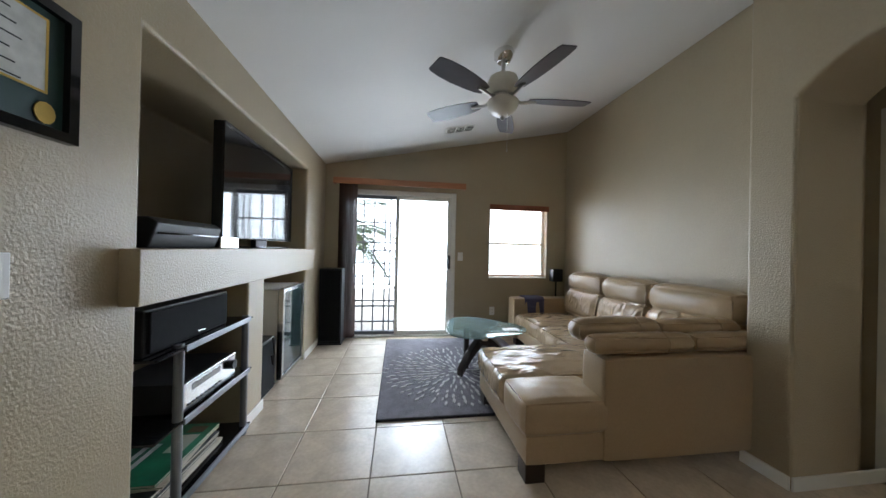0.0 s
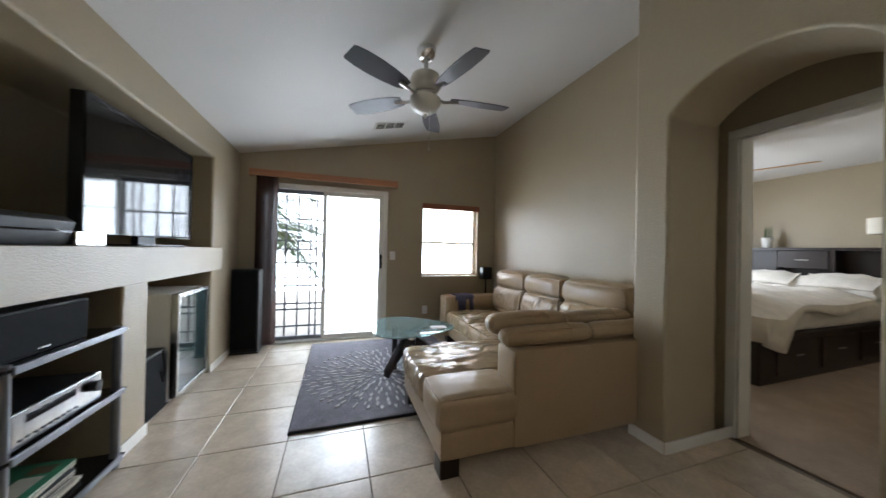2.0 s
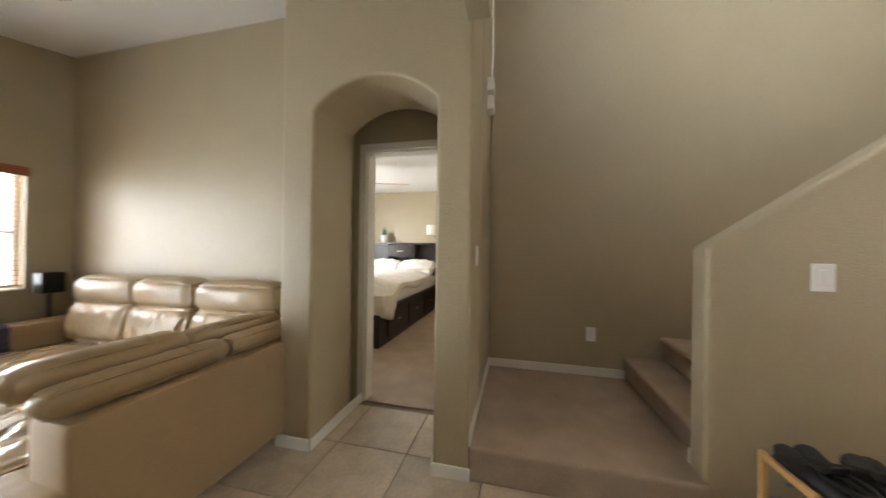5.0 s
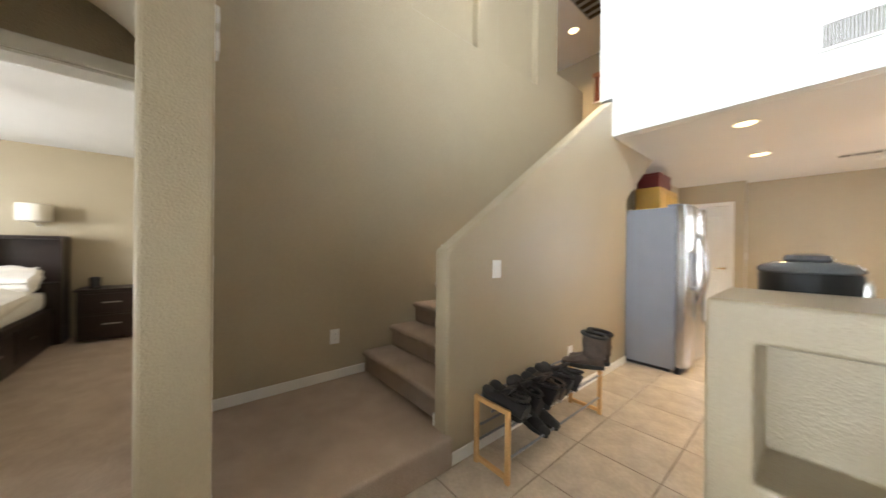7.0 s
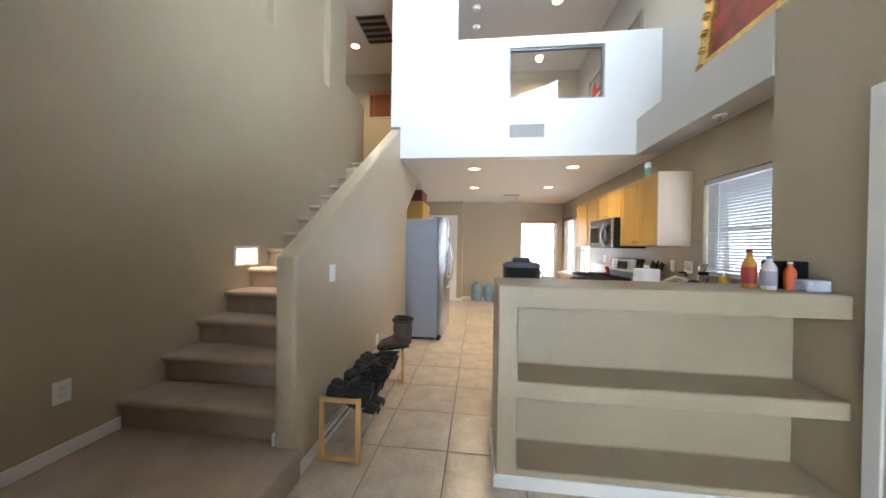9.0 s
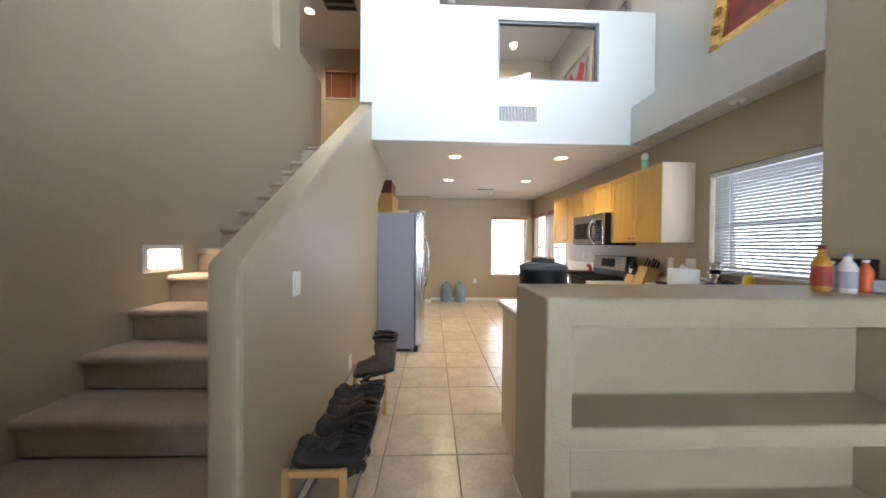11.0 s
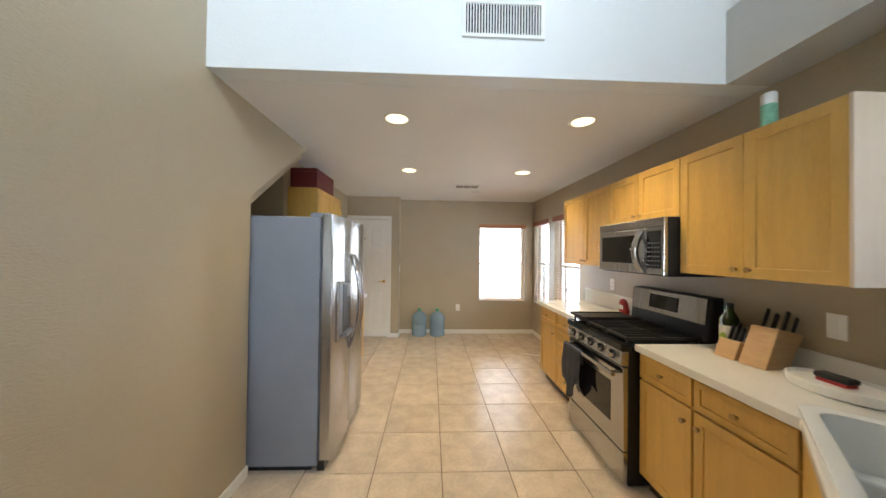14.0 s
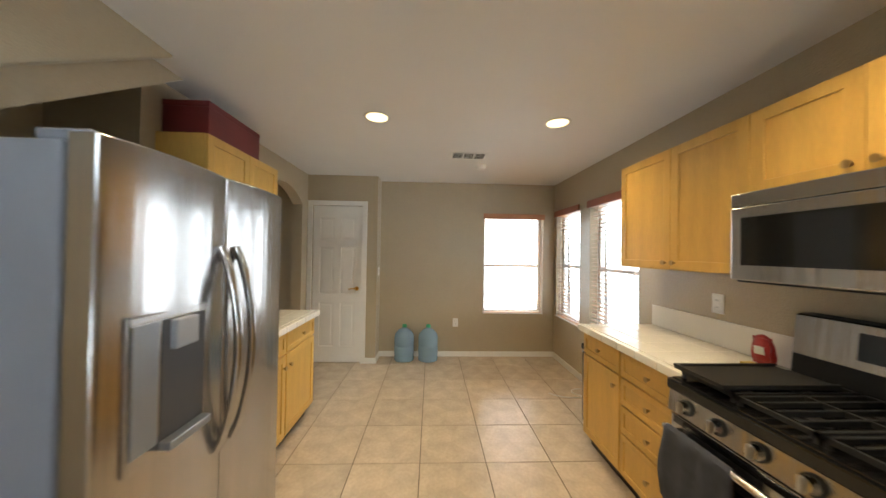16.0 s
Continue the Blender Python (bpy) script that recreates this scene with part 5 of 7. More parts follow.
part("shade", lathe(bmesh.new(), [(0.13, 0.0), (0.14, 0.01), (0.14, 0.21), (0.13, 0.215)], 28, pose(7.06, 1.98, 1.55)), WHITELAMP, wl, smooth=True)
part("arm", rod(bmesh.new(), (7.06, 1.98, 1.56), (7.245, 1.98, 1.50), 0.012), NICKEL, wl)
vp = thing("potted_plant", "small green plant in a white pot on the headboard", "plant")
part("pot", lathe(bmesh.new(), [(0.05, 0.0), (0.055, 0.01), (0.075, 0.17), (0.068, 0.17), (0.06, 0.15)], 24, pose(7.06, 3.14, 1.37)), WHITE, vp, smooth=True)
LEAF = make("plant_leaf", (0.05, 0.10, 0.035), 0.5, vary=0.3, scale=15)
for k in range(10):
    a, r = 2.4 * k, 0.02 + 0.012 * (k % 3)
    bm = bmesh.new()
    prism(bm, [(-0.008, 0), (0.008, 0), (0.01, 0.12), (0.0, 0.26 - 0.01 * k)], "y", -0.001, 0.001)
    part("leaf", moved(bm, pose(7.06 + r * math.cos(a), 3.14 + r * math.sin(a), 1.52, 8 * math.sin(a), 8 * math.cos(a), math.degrees(a))), LEAF, vp)
bf = thing("bedroom_fan", "ceiling fan with light oak blades", "fan")
part("hub", lathe(bmesh.new(), [(0.05, 0), (0.12, 0.02), (0.12, 0.12), (0.04, 0.15), (0.03, 0.33)], 24, pose(5.0, 2.5, 2.22)), NICKEL, bf, smooth=True)
for k in range(4):
    bm = bmesh.new()
    prism(bm, [(0.1, -0.05), (0.62, -0.07), (0.66, 0), (0.62, 0.07), (0.1, 0.05)], "z", -0.004, 0.004)
    part("blade", moved(bm, pose(5.0, 2.5, 2.27, 8, 0, 20 + 90 * k)), PINE, bf)

# ---- upper storey seen over the wall ----
pw = thing("interior_window", "fixed interior window with a thin metal frame", "window", kind="structure")
part("window_frame", frame_ring(-0.258, 0.852, 3.127, 3.764, -2.945, -2.905, 0.022, "x"), GREYMETAL, pw)
part("pane", boxes((-0.236, 0.830, -2.928, -2.922, 3.149, 3.742)), GLASS, pw)
RED = make("red_jersey_cloth", (0.45, 0.03, 0.035), 0.8, vary=0.15, scale=15)
for y0, y1 in ((-4.15, -3.30), (-5.15, -4.30)):
    fj = thing("framed_jersey", "red sports jersey in a large silver frame", "picture", group="framed jerseys upstairs")
    part("frame", frame_ring(y0, y1, 3.35, 4.45, XW + 0.002, XW + 0.04, 0.04, "y"), CHROME, fj)
    part("backing", boxes((XW + 0.002, XW + 0.015, y0 + 0.04, y1 - 0.04, 3.39, 4.41)), make("grey_mount", (0.35, 0.35, 0.36), 0.7), fj)
    yc = (y0 + y1) / 2
    bm = bmesh.new()
    prism(bm, [(yc - 0.25, 3.45), (yc + 0.25, 3.45), (yc + 0.24, 3.95), (yc + 0.30, 4.25), (yc + 0.17, 4.36), (yc + 0.08, 4.20), (yc, 4.16), (yc - 0.08, 4.20), (yc - 0.17, 4.36), (yc - 0.30, 4.25), (yc - 0.24, 3.95)], "x", XW + 0.016, XW + 0.026)
    part("jersey", bm, RED, fj, "red sleeveless jersey")
    part("number_bar", boxes((XW + 0.026, XW + 0.028, yc - 0.10, yc - 0.05, 3.65, 3.95), (XW + 0.026, XW + 0.028, yc + 0.03, yc + 0.10, 3.65, 3.95), (XW + 0.026, XW + 0.028, yc - 0.15, yc + 0.15, 4.02, 4.08)), WHITE, fj, "white printed bars")
eb = thing("exercise_ball", "blue ribbed exercise ball upstairs", "ball")
part("skin", lathe(bmesh.new(), [(0.32 * math.sin(math.pi * k / 18) * (1 + 0.012 * (k % 2)), 0.32 - 0.32 * math.cos(math.pi * k / 18)) for k in range(19)], 32, pose(0.45, -4.9, 2.75)), make("blue_vinyl", (0.06, 0.12, 0.30), 0.35), eb, smooth=True)
part("plug", rod(bmesh.new(), (0.45, -4.58, 3.07), (0.45, -4.565, 3.07), 0.02), WHITE, eb)
# painting in a gold frame on the plant ledge
gp = thing("gold_framed_painting", "dark red painting in a heavy carved gold frame", "picture")
GOLDF = make("carved_gold", (0.55, 0.37, 0.12), 0.35, metal=0.9, vary=0.3, scale=30, bump=0.8, bump_scale=60)
lean = Matrix.Translation((-0.72, 0, 2.852)) @ Matrix.Rotation(radians(-6), 4, "Y") @ Matrix.Translation((0.72, 0, -2.852))
part("frame", moved(frame_ring(-2.02, -1.05, 2.852, 4.0, -0.745, -0.70, 0.11, "y"), lean), GOLDF, gp, "carved gold frame")
part("canvas", moved(boxes((-0.740, -0.725, -1.912, -1.158, 2.96, 3.89)), lean), make("dark_red_canvas", (0.22, 0.025, 0.022), 0.5, vary=0.7, scale=5), gp, "dark red painted canvas")
for k in range(7):
    part("carving", moved(lathe(bmesh.new(), [(0.01, -0.02), (0.03, -0.01), (0.035, 0.0), (0.02, 0.02), (0.03, 0.03), (0.01, 0.05)], 12, pose(-0.69, -1.97, 2.90 + 0.15 * k)), lean), GOLDF, gp, smooth=True)


# recessed ceiling lamps
def downlight(x, y, z, watts, r=0.075):
    d = thing("recessed_lamp", "lit recessed ceiling lamp with a white ring", "lamp", (x, y, z), group="recessed ceiling lamps")
    bm = bmesh.new()
    lathe(bm, [(r, -0.001), (r + 0.004, -0.006), (r + 0.018, -0.006), (r + 0.024, -0.001)], 32, caps=False)
    part("trim_ring", bm, TRIM, d, smooth=True)
    part("lamp_face", rod(bmesh.new(), (0, 0, -0.0035), (0, 0, -0.0005), r, seg=32), WARMLAMP, d, "glowing warm lamp face")
    l = bpy.data.lights.new("downlight", "SPOT")
    l.energy, l.color, l.spot_size, l.spot_blend, l.shadow_soft_size = watts, (1.0, 0.77, 0.43), radians(140), 0.8, 0.06
    o = new("downlight_light", l)
    o.location = (x, y, z - 0.03)
    return d


for x, y in ((1.265, -3.435), (1.275, -4.81), (-0.074, -3.395), (-0.067, -4.81)):
    downlight(x, y, KC, 62)
downlight(3.6, -4.74, TOP, 130)
downlight(0.03, -3.98, TOP, 60)
downlight(0.03, -5.39, TOP, 60)
v, place = vent("ceiling_return", 3.05, -4.35, TOP, 0.5, 0.7, "large dark ceiling return grille upstairs", "down", mat=GREYMETAL)
for k in range(4):
    part("slat", moved(boxes((-0.23, 0.23, -0.010, -0.004, -0.26 + 0.15 * k, -0.20 + 0.15 * k)), place), GREYMETAL, v)
for x, y, z in ((0.325, -5.97, KC), (1.28, -4.0, TOP), (1.28, -4.43, TOP)):
    sm = thing("smoke_detector", "round white ceiling smoke detector", "detector")
    part("body", lathe(bmesh.new(), [(0.03, -0.045), (0.05, -0.04), (0.06, -0.012), (0.065, 0.0)], 28, pose(x, y, z)), WHITE, sm, smooth=True)

spk = thing("fire_sprinkler", "small white pendant fire sprinkler under the plant ledge", "sprinkler")
part("plate", lathe(bmesh.new(), [(0.046, -0.008), (0.05, -0.004), (0.05, 0.0)], 24, pose(-0.765, -1.83, KC)), WHITE, spk, smooth=True)
part("stem", rod(bmesh.new(), (-0.765, -1.83, KC - 0.045), (-0.765, -1.83, KC - 0.008), 0.009, seg=12), NICKEL, spk, smooth=True)
part("deflector", rod(bmesh.new(), (-0.765, -1.83, KC - 0.052), (-0.765, -1.83, KC - 0.045), 0.020, seg=16), NICKEL, spk)

# ---- outside the windows ----
OUTWALL = make("pale_stucco", (0.60, 0.52, 0.42), 0.9, vary=0.1, scale=3, bump=0.4, bump_scale=60)
structure("backdrop", boxes((-8, 10, 10.60, 10.62, -0.12, 8.0)), glow("bright_hazy_sky", (0.84, 0.94, 1.0), 15.0), "bright hazy sky beyond the patio", "backdrop")
yw = thing("yard_wall", "pale block garden wall beyond the patio", "wall", kind="structure")
part("block_wall", boxes((-12, 12, 11.0, 11.25, -0.12, 1.75), (-12, 12, -14.2, -14.0, -0.12, 1.75), (-9.2, -9.0, -14.0, 11.0, -0.12, 1.75)), OUTWALL, yw)
random.seed(21)
PALM = make("palm_frond", (0.09, 0.13, 0.06), 0.6, vary=0.3, scale=8)
BARK = make("palm_bark", (0.16, 0.11, 0.07), 0.9, vary=0.4, scale=14, bump=0.8, bump_scale=30)


def palm(x, y, trunk_h, fronds, reach):
    p = thing("palm_tree", "green palm with arching fronds in the yard", "palm")
    part("trunk", lathe(bmesh.new(), [(0.17, -0.12), (0.14, 0.3)] + [(0.13 + 0.012 * (k % 2), 0.3 + (trunk_h - 0.3) * k / 14) for k in range(1, 15)] + [(0.06, trunk_h + 0.12)], 14, pose(x, y, 0)), BARK, p, smooth=True)
    for f in range(fronds):
        a = 2.399 * f
        up = 0.25 + 0.75 * (f / fronds)
        bm = bmesh.new()
        pts = []
        for i in range(15):
            u = i / 14
            r = reach * u * (0.9 + 0.1 * up)
            z = trunk_h + 0.1 + reach * (up * u * 0.9 - 1.15 * u * u * (0.55 + 0.45 * (1 - up)))
            pts.append(Vector((x + r * math.cos(a), y + r * math.sin(a), z)))
        tube(bm, pts, 0.012, 5)
        side = Vector((-math.sin(a), math.cos(a), 0))
        for i in range(2, 15):
            for q in range(2):
                for s in (-1, 1):
                    b0 = pts[i - 1].lerp(pts[i], q / 2)
                    ln = reach * 0.34 * math.sin(math.pi * min(1, (i + q / 2) / 15)) + 0.05
                    fw = (pts[i] - pts[i - 1]).normalized()
                    tip = b0 + side * s * ln * 0.8 + fw * ln * 0.45 + Vector((0, 0, -0.30 * ln + random.uniform(-0.03, 0.03)))
                    wv = fw * 0.016
                    m2 = b0.lerp(tip, 0.5) + Vector((0, 0, 0.03))
                    bm.faces.new([bm.verts.new(c) for c in (b0 - wv, m2 - wv, tip, m2 + wv, b0 + wv)])
        part("frond", bm, PALM, p)
    return p


palm(-1.20, 6.7, 1.30, 18, 1.40)
palm(-1.7, 8.2, 1.9, 14, 1.6)
SHRUB = make("shrub_leaf", (0.07, 0.11, 0.04), 0.6, vary=0.35, scale=9)


def shrub(x, y, r, h):
    s = thing("shrub", "leafy green shrub by the garden wall", "shrub")
    bm = bmesh.new()
    for k in range(420):
        a, u = random.uniform(0, 6.283), random.random()
        rr, z = r * math.sqrt(random.random()) * (1 - 0.5 * u), h * u
        c = Vector((x + rr * math.cos(a), y + rr * math.sin(a), z))
        d = Vector((random.uniform(-1, 1), random.uniform(-1, 1), random.uniform(-0.3, 1))).normalized() * 0.06
        e = d.orthogonal().normalized() * 0.022
        bm.faces.new([bm.verts.new(q) for q in (c - d, c + e, c + d, c - e)])
    part("foliage", bm, SHRUB, s)
    for k in range(4):
        part("stem", rod(bmesh.new(), (x, y, -0.12), (x + 0.3 * r * math.cos(k * 1.7), y + 0.3 * r * math.sin(k * 1.7), h * 0.7), 0.015, 0.006, seg=6), BARK, s)


shrub(0.95, 9.6, 0.9, 1.5)
shrub(2.4, 9.9, 0.8, 1.2)


# ---- kitchen ----
def panel_door(bm_rows, mat, parent, name, face, a0, a1, z0, z1, out, axis="y", thick=0.019, rail=0.055, knob=None, knob_mat=None):
    """A framed cabinet door: stiles, rails and a recessed panel, on a face, opening towards out (+1 or -1 along the other axis)."""
    f0, f1 = sorted((face, face + out * thick))
    p0, p1 = sorted((face, face + out * (thick - 0.008)))
    g = 0.0015
    a0, a1, z0, z1 = a0 + g, a1 - g, z0 + g, z1 - g
    r = min(rail, (z1 - z0) * 0.28)
    d = soften(part(name, holed(axis, a0, a1, f0, f1, z0, z1, [(a0 + rail, a1 - rail, z0 + r, z1 - r)]), mat, parent), 0.003, 2)
    part("panel", boxes(bar(axis, a0 + rail, a1 - rail, p0, p1, z0 + r, z1 - r)), mat, d)
    if knob:
        kx = face + out * thick
        tip = kx + out * 0.024
        at = (lambda q: (q, knob[0], knob[1])) if axis == "y" else (lambda q: (knob[0], q, knob[1]))
        bm = bmesh.new()
        rod(bm, at(kx), at(tip - out * 0.008), 0.006, seg=10)
        rod(bm, at(tip - out * 0.010), at(tip), 0.012, 0.015, seg=14)
        part("knob", bm, knob_mat or BRASS, d, "small metal knob", smooth=True)
    return d


BRASS = make("aged_brass", (0.42, 0.30, 0.14), 0.35, metal=1.0, vary=0.1)


def upper(name_label, y0, y1, z0, z1, front, back, out, split, side_mat=None, knobs="low"):
    c = thing("upper_cabinet", name_label, "cabinet", group="honey maple upper cabinets")
    lo, hi = sorted((front - out * 0.02, back))
    part("body", boxes((lo, hi, y0, y1, z0, z1)), MAPLE, c)
    edges = [y0] + split + [y1]
    for k in range(len(edges) - 1):
        a, b = edges[k], edges[k + 1]
        ky = b - 0.035 if k == 0 and len(edges) > 2 else a + 0.035
        panel_door(None, MAPLE, c, "door", front - out * 0.0195, a, b, z0, z1, out, knob=(ky, z0 + 0.045))
    if side_mat:
        part("side_panel", boxes((min(front, back), max(front, back) - 0.0, y1, y1 + 0.012, z0, z1)), side_mat, c, "pale unfinished side panel")
    return c


UF = -0.575
upper("honey maple upper cabinet with two doors and a pale side", -3.13, -2.340, 1.37, 2.11, UF, XW + 0.002, 1, [-2.735], MAPLEPALE)
upper("short honey maple cabinet over the microwave", -3.895, -3.132, 1.735, 2.11, UF, XW + 0.002, 1, [-3.525])
upper("honey maple upper cabinet with two doors by the window", -4.835, -3.897, 1.37, 2.11, UF, XW + 0.002, 1, [-4.355])
upper("honey maple upper cabinet past the refrigerator", -5.20, -4.39, 1.37, 2.13, 2.17, 2.468, -1, [-4.80])

# microwave
mw = thing("microwave_oven", "stainless over-range microwave with a curved handle", "microwave")
MY0, MY1, MZ0, MZ1, MX = -3.885, -3.138, 1.345, 1.732, -0.505
part("body", boxes((XW + 0.003, MX, MY0, MY1, MZ0, MZ1), bevel=0.004), BLACK, mw)
part("top_vent", boxes((MX, MX + 0.028, MY0, MY1, 1.672, MZ1), bevel=0.004), STEEL, mw, "brushed steel top grille")
dr = part("door", boxes((MX, MX + 0.028, MY0, -3.325, MZ0 + 0.01, 1.670), bevel=0.004), STEEL, mw, "brushed steel door")
part("window", boxes((MX + 0.028, MX + 0.030, MY0 + 0.045, -3.385, MZ0 + 0.075, 1.625)), BLACKGLOSS, dr, "dark door glass")
part("control_panel", boxes((MX, MX + 0.028, -3.323, MY1, MZ0 + 0.01, 1.670), bevel=0.004), STEEL, mw)
part("keypad", boxes((MX + 0.028, MX + 0.030, -3.290, -3.165, MZ0 + 0.05, 1.645)), BLACKGLOSS, mw, "black keypad")
KEYGREY = make("dim_key_print", (0.16, 0.16, 0.17), 0.4, vary=0)
for r in range(6):
    for c in range(4):
        part("key", boxes((MX + 0.030, MX + 0.0308, -3.280 + 0.029 * c, -3.262 + 0.029 * c, MZ0 + 0.065 + 0.03 * r, MZ0 + 0.073 + 0.03 * r)), KEYGREY, mw)
bm = bmesh.new()
tube(bm, [(MX + 0.028 + 0.052 * math.sin(math.pi * k / 14), -3.345, 1.365 + 0.285 * k / 14) for k in range(15)], 0.024, 14)
part("handle", bm, STEEL, mw, "polished curved handle", smooth=True)

# range
rg = thing("gas_range", "stainless gas range with black cast grates", "range")
GY0, GY1, GX = -3.905, -3.142, -0.255
part("body", boxes((XW + 0.004, GX, GY0, GY1, 0.02, 0.895), bevel=0.003), BLACK, rg)
part("cooktop", boxes((XW + 0.06, GX + 0.03, GY0 - 0.002, GY1 + 0.002, 0.896, 0.918), (GX - 0.02, GX + 0.052, GY0 - 0.002, GY1 + 0.002, 0.868, 0.914), bevel=0.006), BLACKGLOSS, rg, "black enamel cooktop with a thick front edge")
bm = bmesh.new()
prism(bm, [(GX, 0.775), (GX + 0.050, 0.775), (GX + 0.040, 0.866), (GX, 0.866)], "y", GY0, GY1)
soften(part("knob_panel", bm, STEEL, rg, "brushed steel knob panel"), 0.004)
for k in range(5):
    y = GY0 + 0.10 + 0.14 * k
    kn = part("knob", rod(bmesh.new(), (GX + 0.050, y, 0.824), (GX + 0.078, y, 0.827), 0.026, 0.022, seg=24), CHROME, rg, smooth=True)
    part("bezel", rod(bmesh.new(), (GX + 0.040, y, 0.823), (GX + 0.052, y, 0.824), 0.032, 0.030, seg=24), BLACK, kn, "black knob bezel", smooth=True)
    part("grip", boxes((GX + 0.074, GX + 0.090, y - 0.006, y + 0.006, 0.803, 0.849), bevel=0.004), NICKEL, kn)
od = part("oven_door", boxes((GX, GX + 0.035, GY0 + 0.003, GY1 - 0.003, 0.235, 0.762), bevel=0.005), STEEL, rg, "brushed steel oven door")
part("window", boxes((GX + 0.035, GX + 0.037, GY0 + 0.14, GY1 - 0.14, 0.36, 0.63)), BLACKGLOSS, od, "dark oven glass")
part("trim", boxes((GX + 0.035, GX + 0.038, GY0 + 0.02, GY1 - 0.02, 0.728, 0.758)), BLACKGLOSS, od)
bm = bmesh.new()
rod(bm, (GX + 0.085, GY0 + 0.03, 0.715), (GX + 0.085, GY1 - 0.03, 0.715), 0.014, seg=14)
for y in (GY0 + 0.07, GY1 - 0.07):
    rod(bm, (GX + 0.034, y, 0.715), (GX + 0.085, y, 0.715), 0.010, seg=10)
part("handle", bm, STEEL, od, smooth=True)
part("drawer", boxes((GX, GX + 0.035, GY0 + 0.003, GY1 - 0.003, 0.03, 0.228), bevel=0.005), STEEL, rg, "brushed steel lower drawer")
bm = bmesh.new()
prism(bm, [(XW + 0.005, 0.918), (XW + 0.115, 0.918), (XW + 0.085, 1.205), (XW + 0.005, 1.21)], "y", GY0, GY1)
soften(part("back_guard", bm, BLACK, rg), 0.01)
bm = bmesh.new()
prism(bm, [(XW + 0.106, 1.03), (XW + 0.110, 1.03), (XW + 0.092, 1.20), (XW + 0.088, 1.20)], "y", GY0 + 0.01, GY1 - 0.03)
part("control_face", bm, STEEL, rg, "brushed steel control panel")
bm = bmesh.new()
prism(bm, [(XW + 0.108, 1.065), (XW + 0.111, 1.065), (XW + 0.100, 1.17), (XW + 0.097, 1.17)], "y", GY0 + 0.22, GY1 - 0.26)
part("display", bm, BLACKGLOSS, rg, "black clock display")
IRON = make("cast_iron", (0.015, 0.015, 0.016), 0.55, vary=0.2, scale=30, bump=0.3, bump_scale=200)
for j, (ya, yb) in enumerate(((GY0 + 0.02, GY0 + 0.25), (GY0 + 0.265, GY0 + 0.495), (GY0 + 0.51, GY1 - 0.02))):
    rows = [(XW + 0.14, GX + 0.0, ya, ya + 0.012, 0.936, 0.952), (XW + 0.14, GX + 0.0, yb - 0.012, yb, 0.936, 0.952), (XW + 0.14, XW + 0.152, ya, yb, 0.936, 0.952), (GX - 0.012, GX, ya, yb, 0.936, 0.952),
            ((XW + 0.14 + GX) / 2 - 0.006, (XW + 0.14 + GX) / 2 + 0.006, ya, yb, 0.936, 0.954)]
    for f in (0.25, 0.5, 0.75):
        yy = ya + (yb - ya) * f
        rows.append((XW + 0.152, GX - 0.012, yy - 0.005, yy + 0.005, 0.938, 0.956))
    for x in (XW + 0.146, GX - 0.006):
        for y in (ya + 0.006, yb - 0.006):
            rows.append((x - 0.006, x + 0.006, y - 0.006, y + 0.006, 0.918, 0.938))
    part("grate", boxes(*rows), IRON, rg, "black cast iron grate")
for x in (XW + 0.26, GX - 0.13):
    for y in (GY0 + 0.135, GY0 + 0.38, GY1 - 0.14):
        part("burner", lathe(bmesh.new(), [(0.045, 0.0), (0.048, 0.008), (0.034, 0.012), (0.030, 0.018)], 20, pose(x, y, 0.918)), IRON, rg, smooth=True)
gd = thing("griddle_pan", "flat black griddle pan resting on the grates", "pan")
part("plate", boxes((XW + 0.20, GX + 0.03, GY0 + 0.01, GY0 + 0.24, 0.958, 0.968), bevel=0.004), IRON, gd)
part("rim", boxes((XW + 0.20, GX + 0.03, GY0 + 0.01, GY0 + 0.02, 0.968, 0.978), (XW + 0.20, GX + 0.03, GY0 + 0.23, GY0 + 0.24, 0.968, 0.978), (GX + 0.018, GX + 0.03, GY0 + 0.02, GY0 + 0.23, 0.968, 0.978)), IRON, gd)
# towel on the oven handle
bm = bmesh.new()
rows = []
for i in range(17):
    s = i / 16
    row = []
    for j in range(13):
        y = GY0 + 0.035 + 0.29 * j / 12 + 0.012 * math.sin(7 * s + j)
        fold = 0.014 * math.sin(j * 1.5 + 2 * s) * (0.3 + s)
        if s < 0.22:
            a = math.pi * s / 0.22
            x, z = GX + 0.085 - 0.018 * math.cos(a), 0.715 + 0.018 * math.sin(a) + (0 if a > 0 else 0)
            if s == 0:
                z = 0.62
        else:
            x, z = GX + 0.104 + fold * 0.6, 0.715 - 0.40 * (s - 0.22) / 0.78 * (0.86 + 0.20 * math.sin(j * 0.55 - 0.9))
        row.append(bm.verts.new((x, y, z)))
    rows.append(row)
for a, b in zip(rows, rows[1:]):
    for j in range(12):
        bm.faces.new((a[j], a[j + 1], b[j + 1], b[j]))
kt = solid("dish_towel", bm, make("dark_grey_towel", (0.05, 0.055, 0.075), 0.95, vary=0.25, scale=14, bump=0.6, bump_scale=260), "dark grey-blue dish towel hanging from the oven handle", "towel", smooth=True)
md = kt.modifiers.new("cloth_depth", "SOLIDIFY")
md.thickness = 0.006


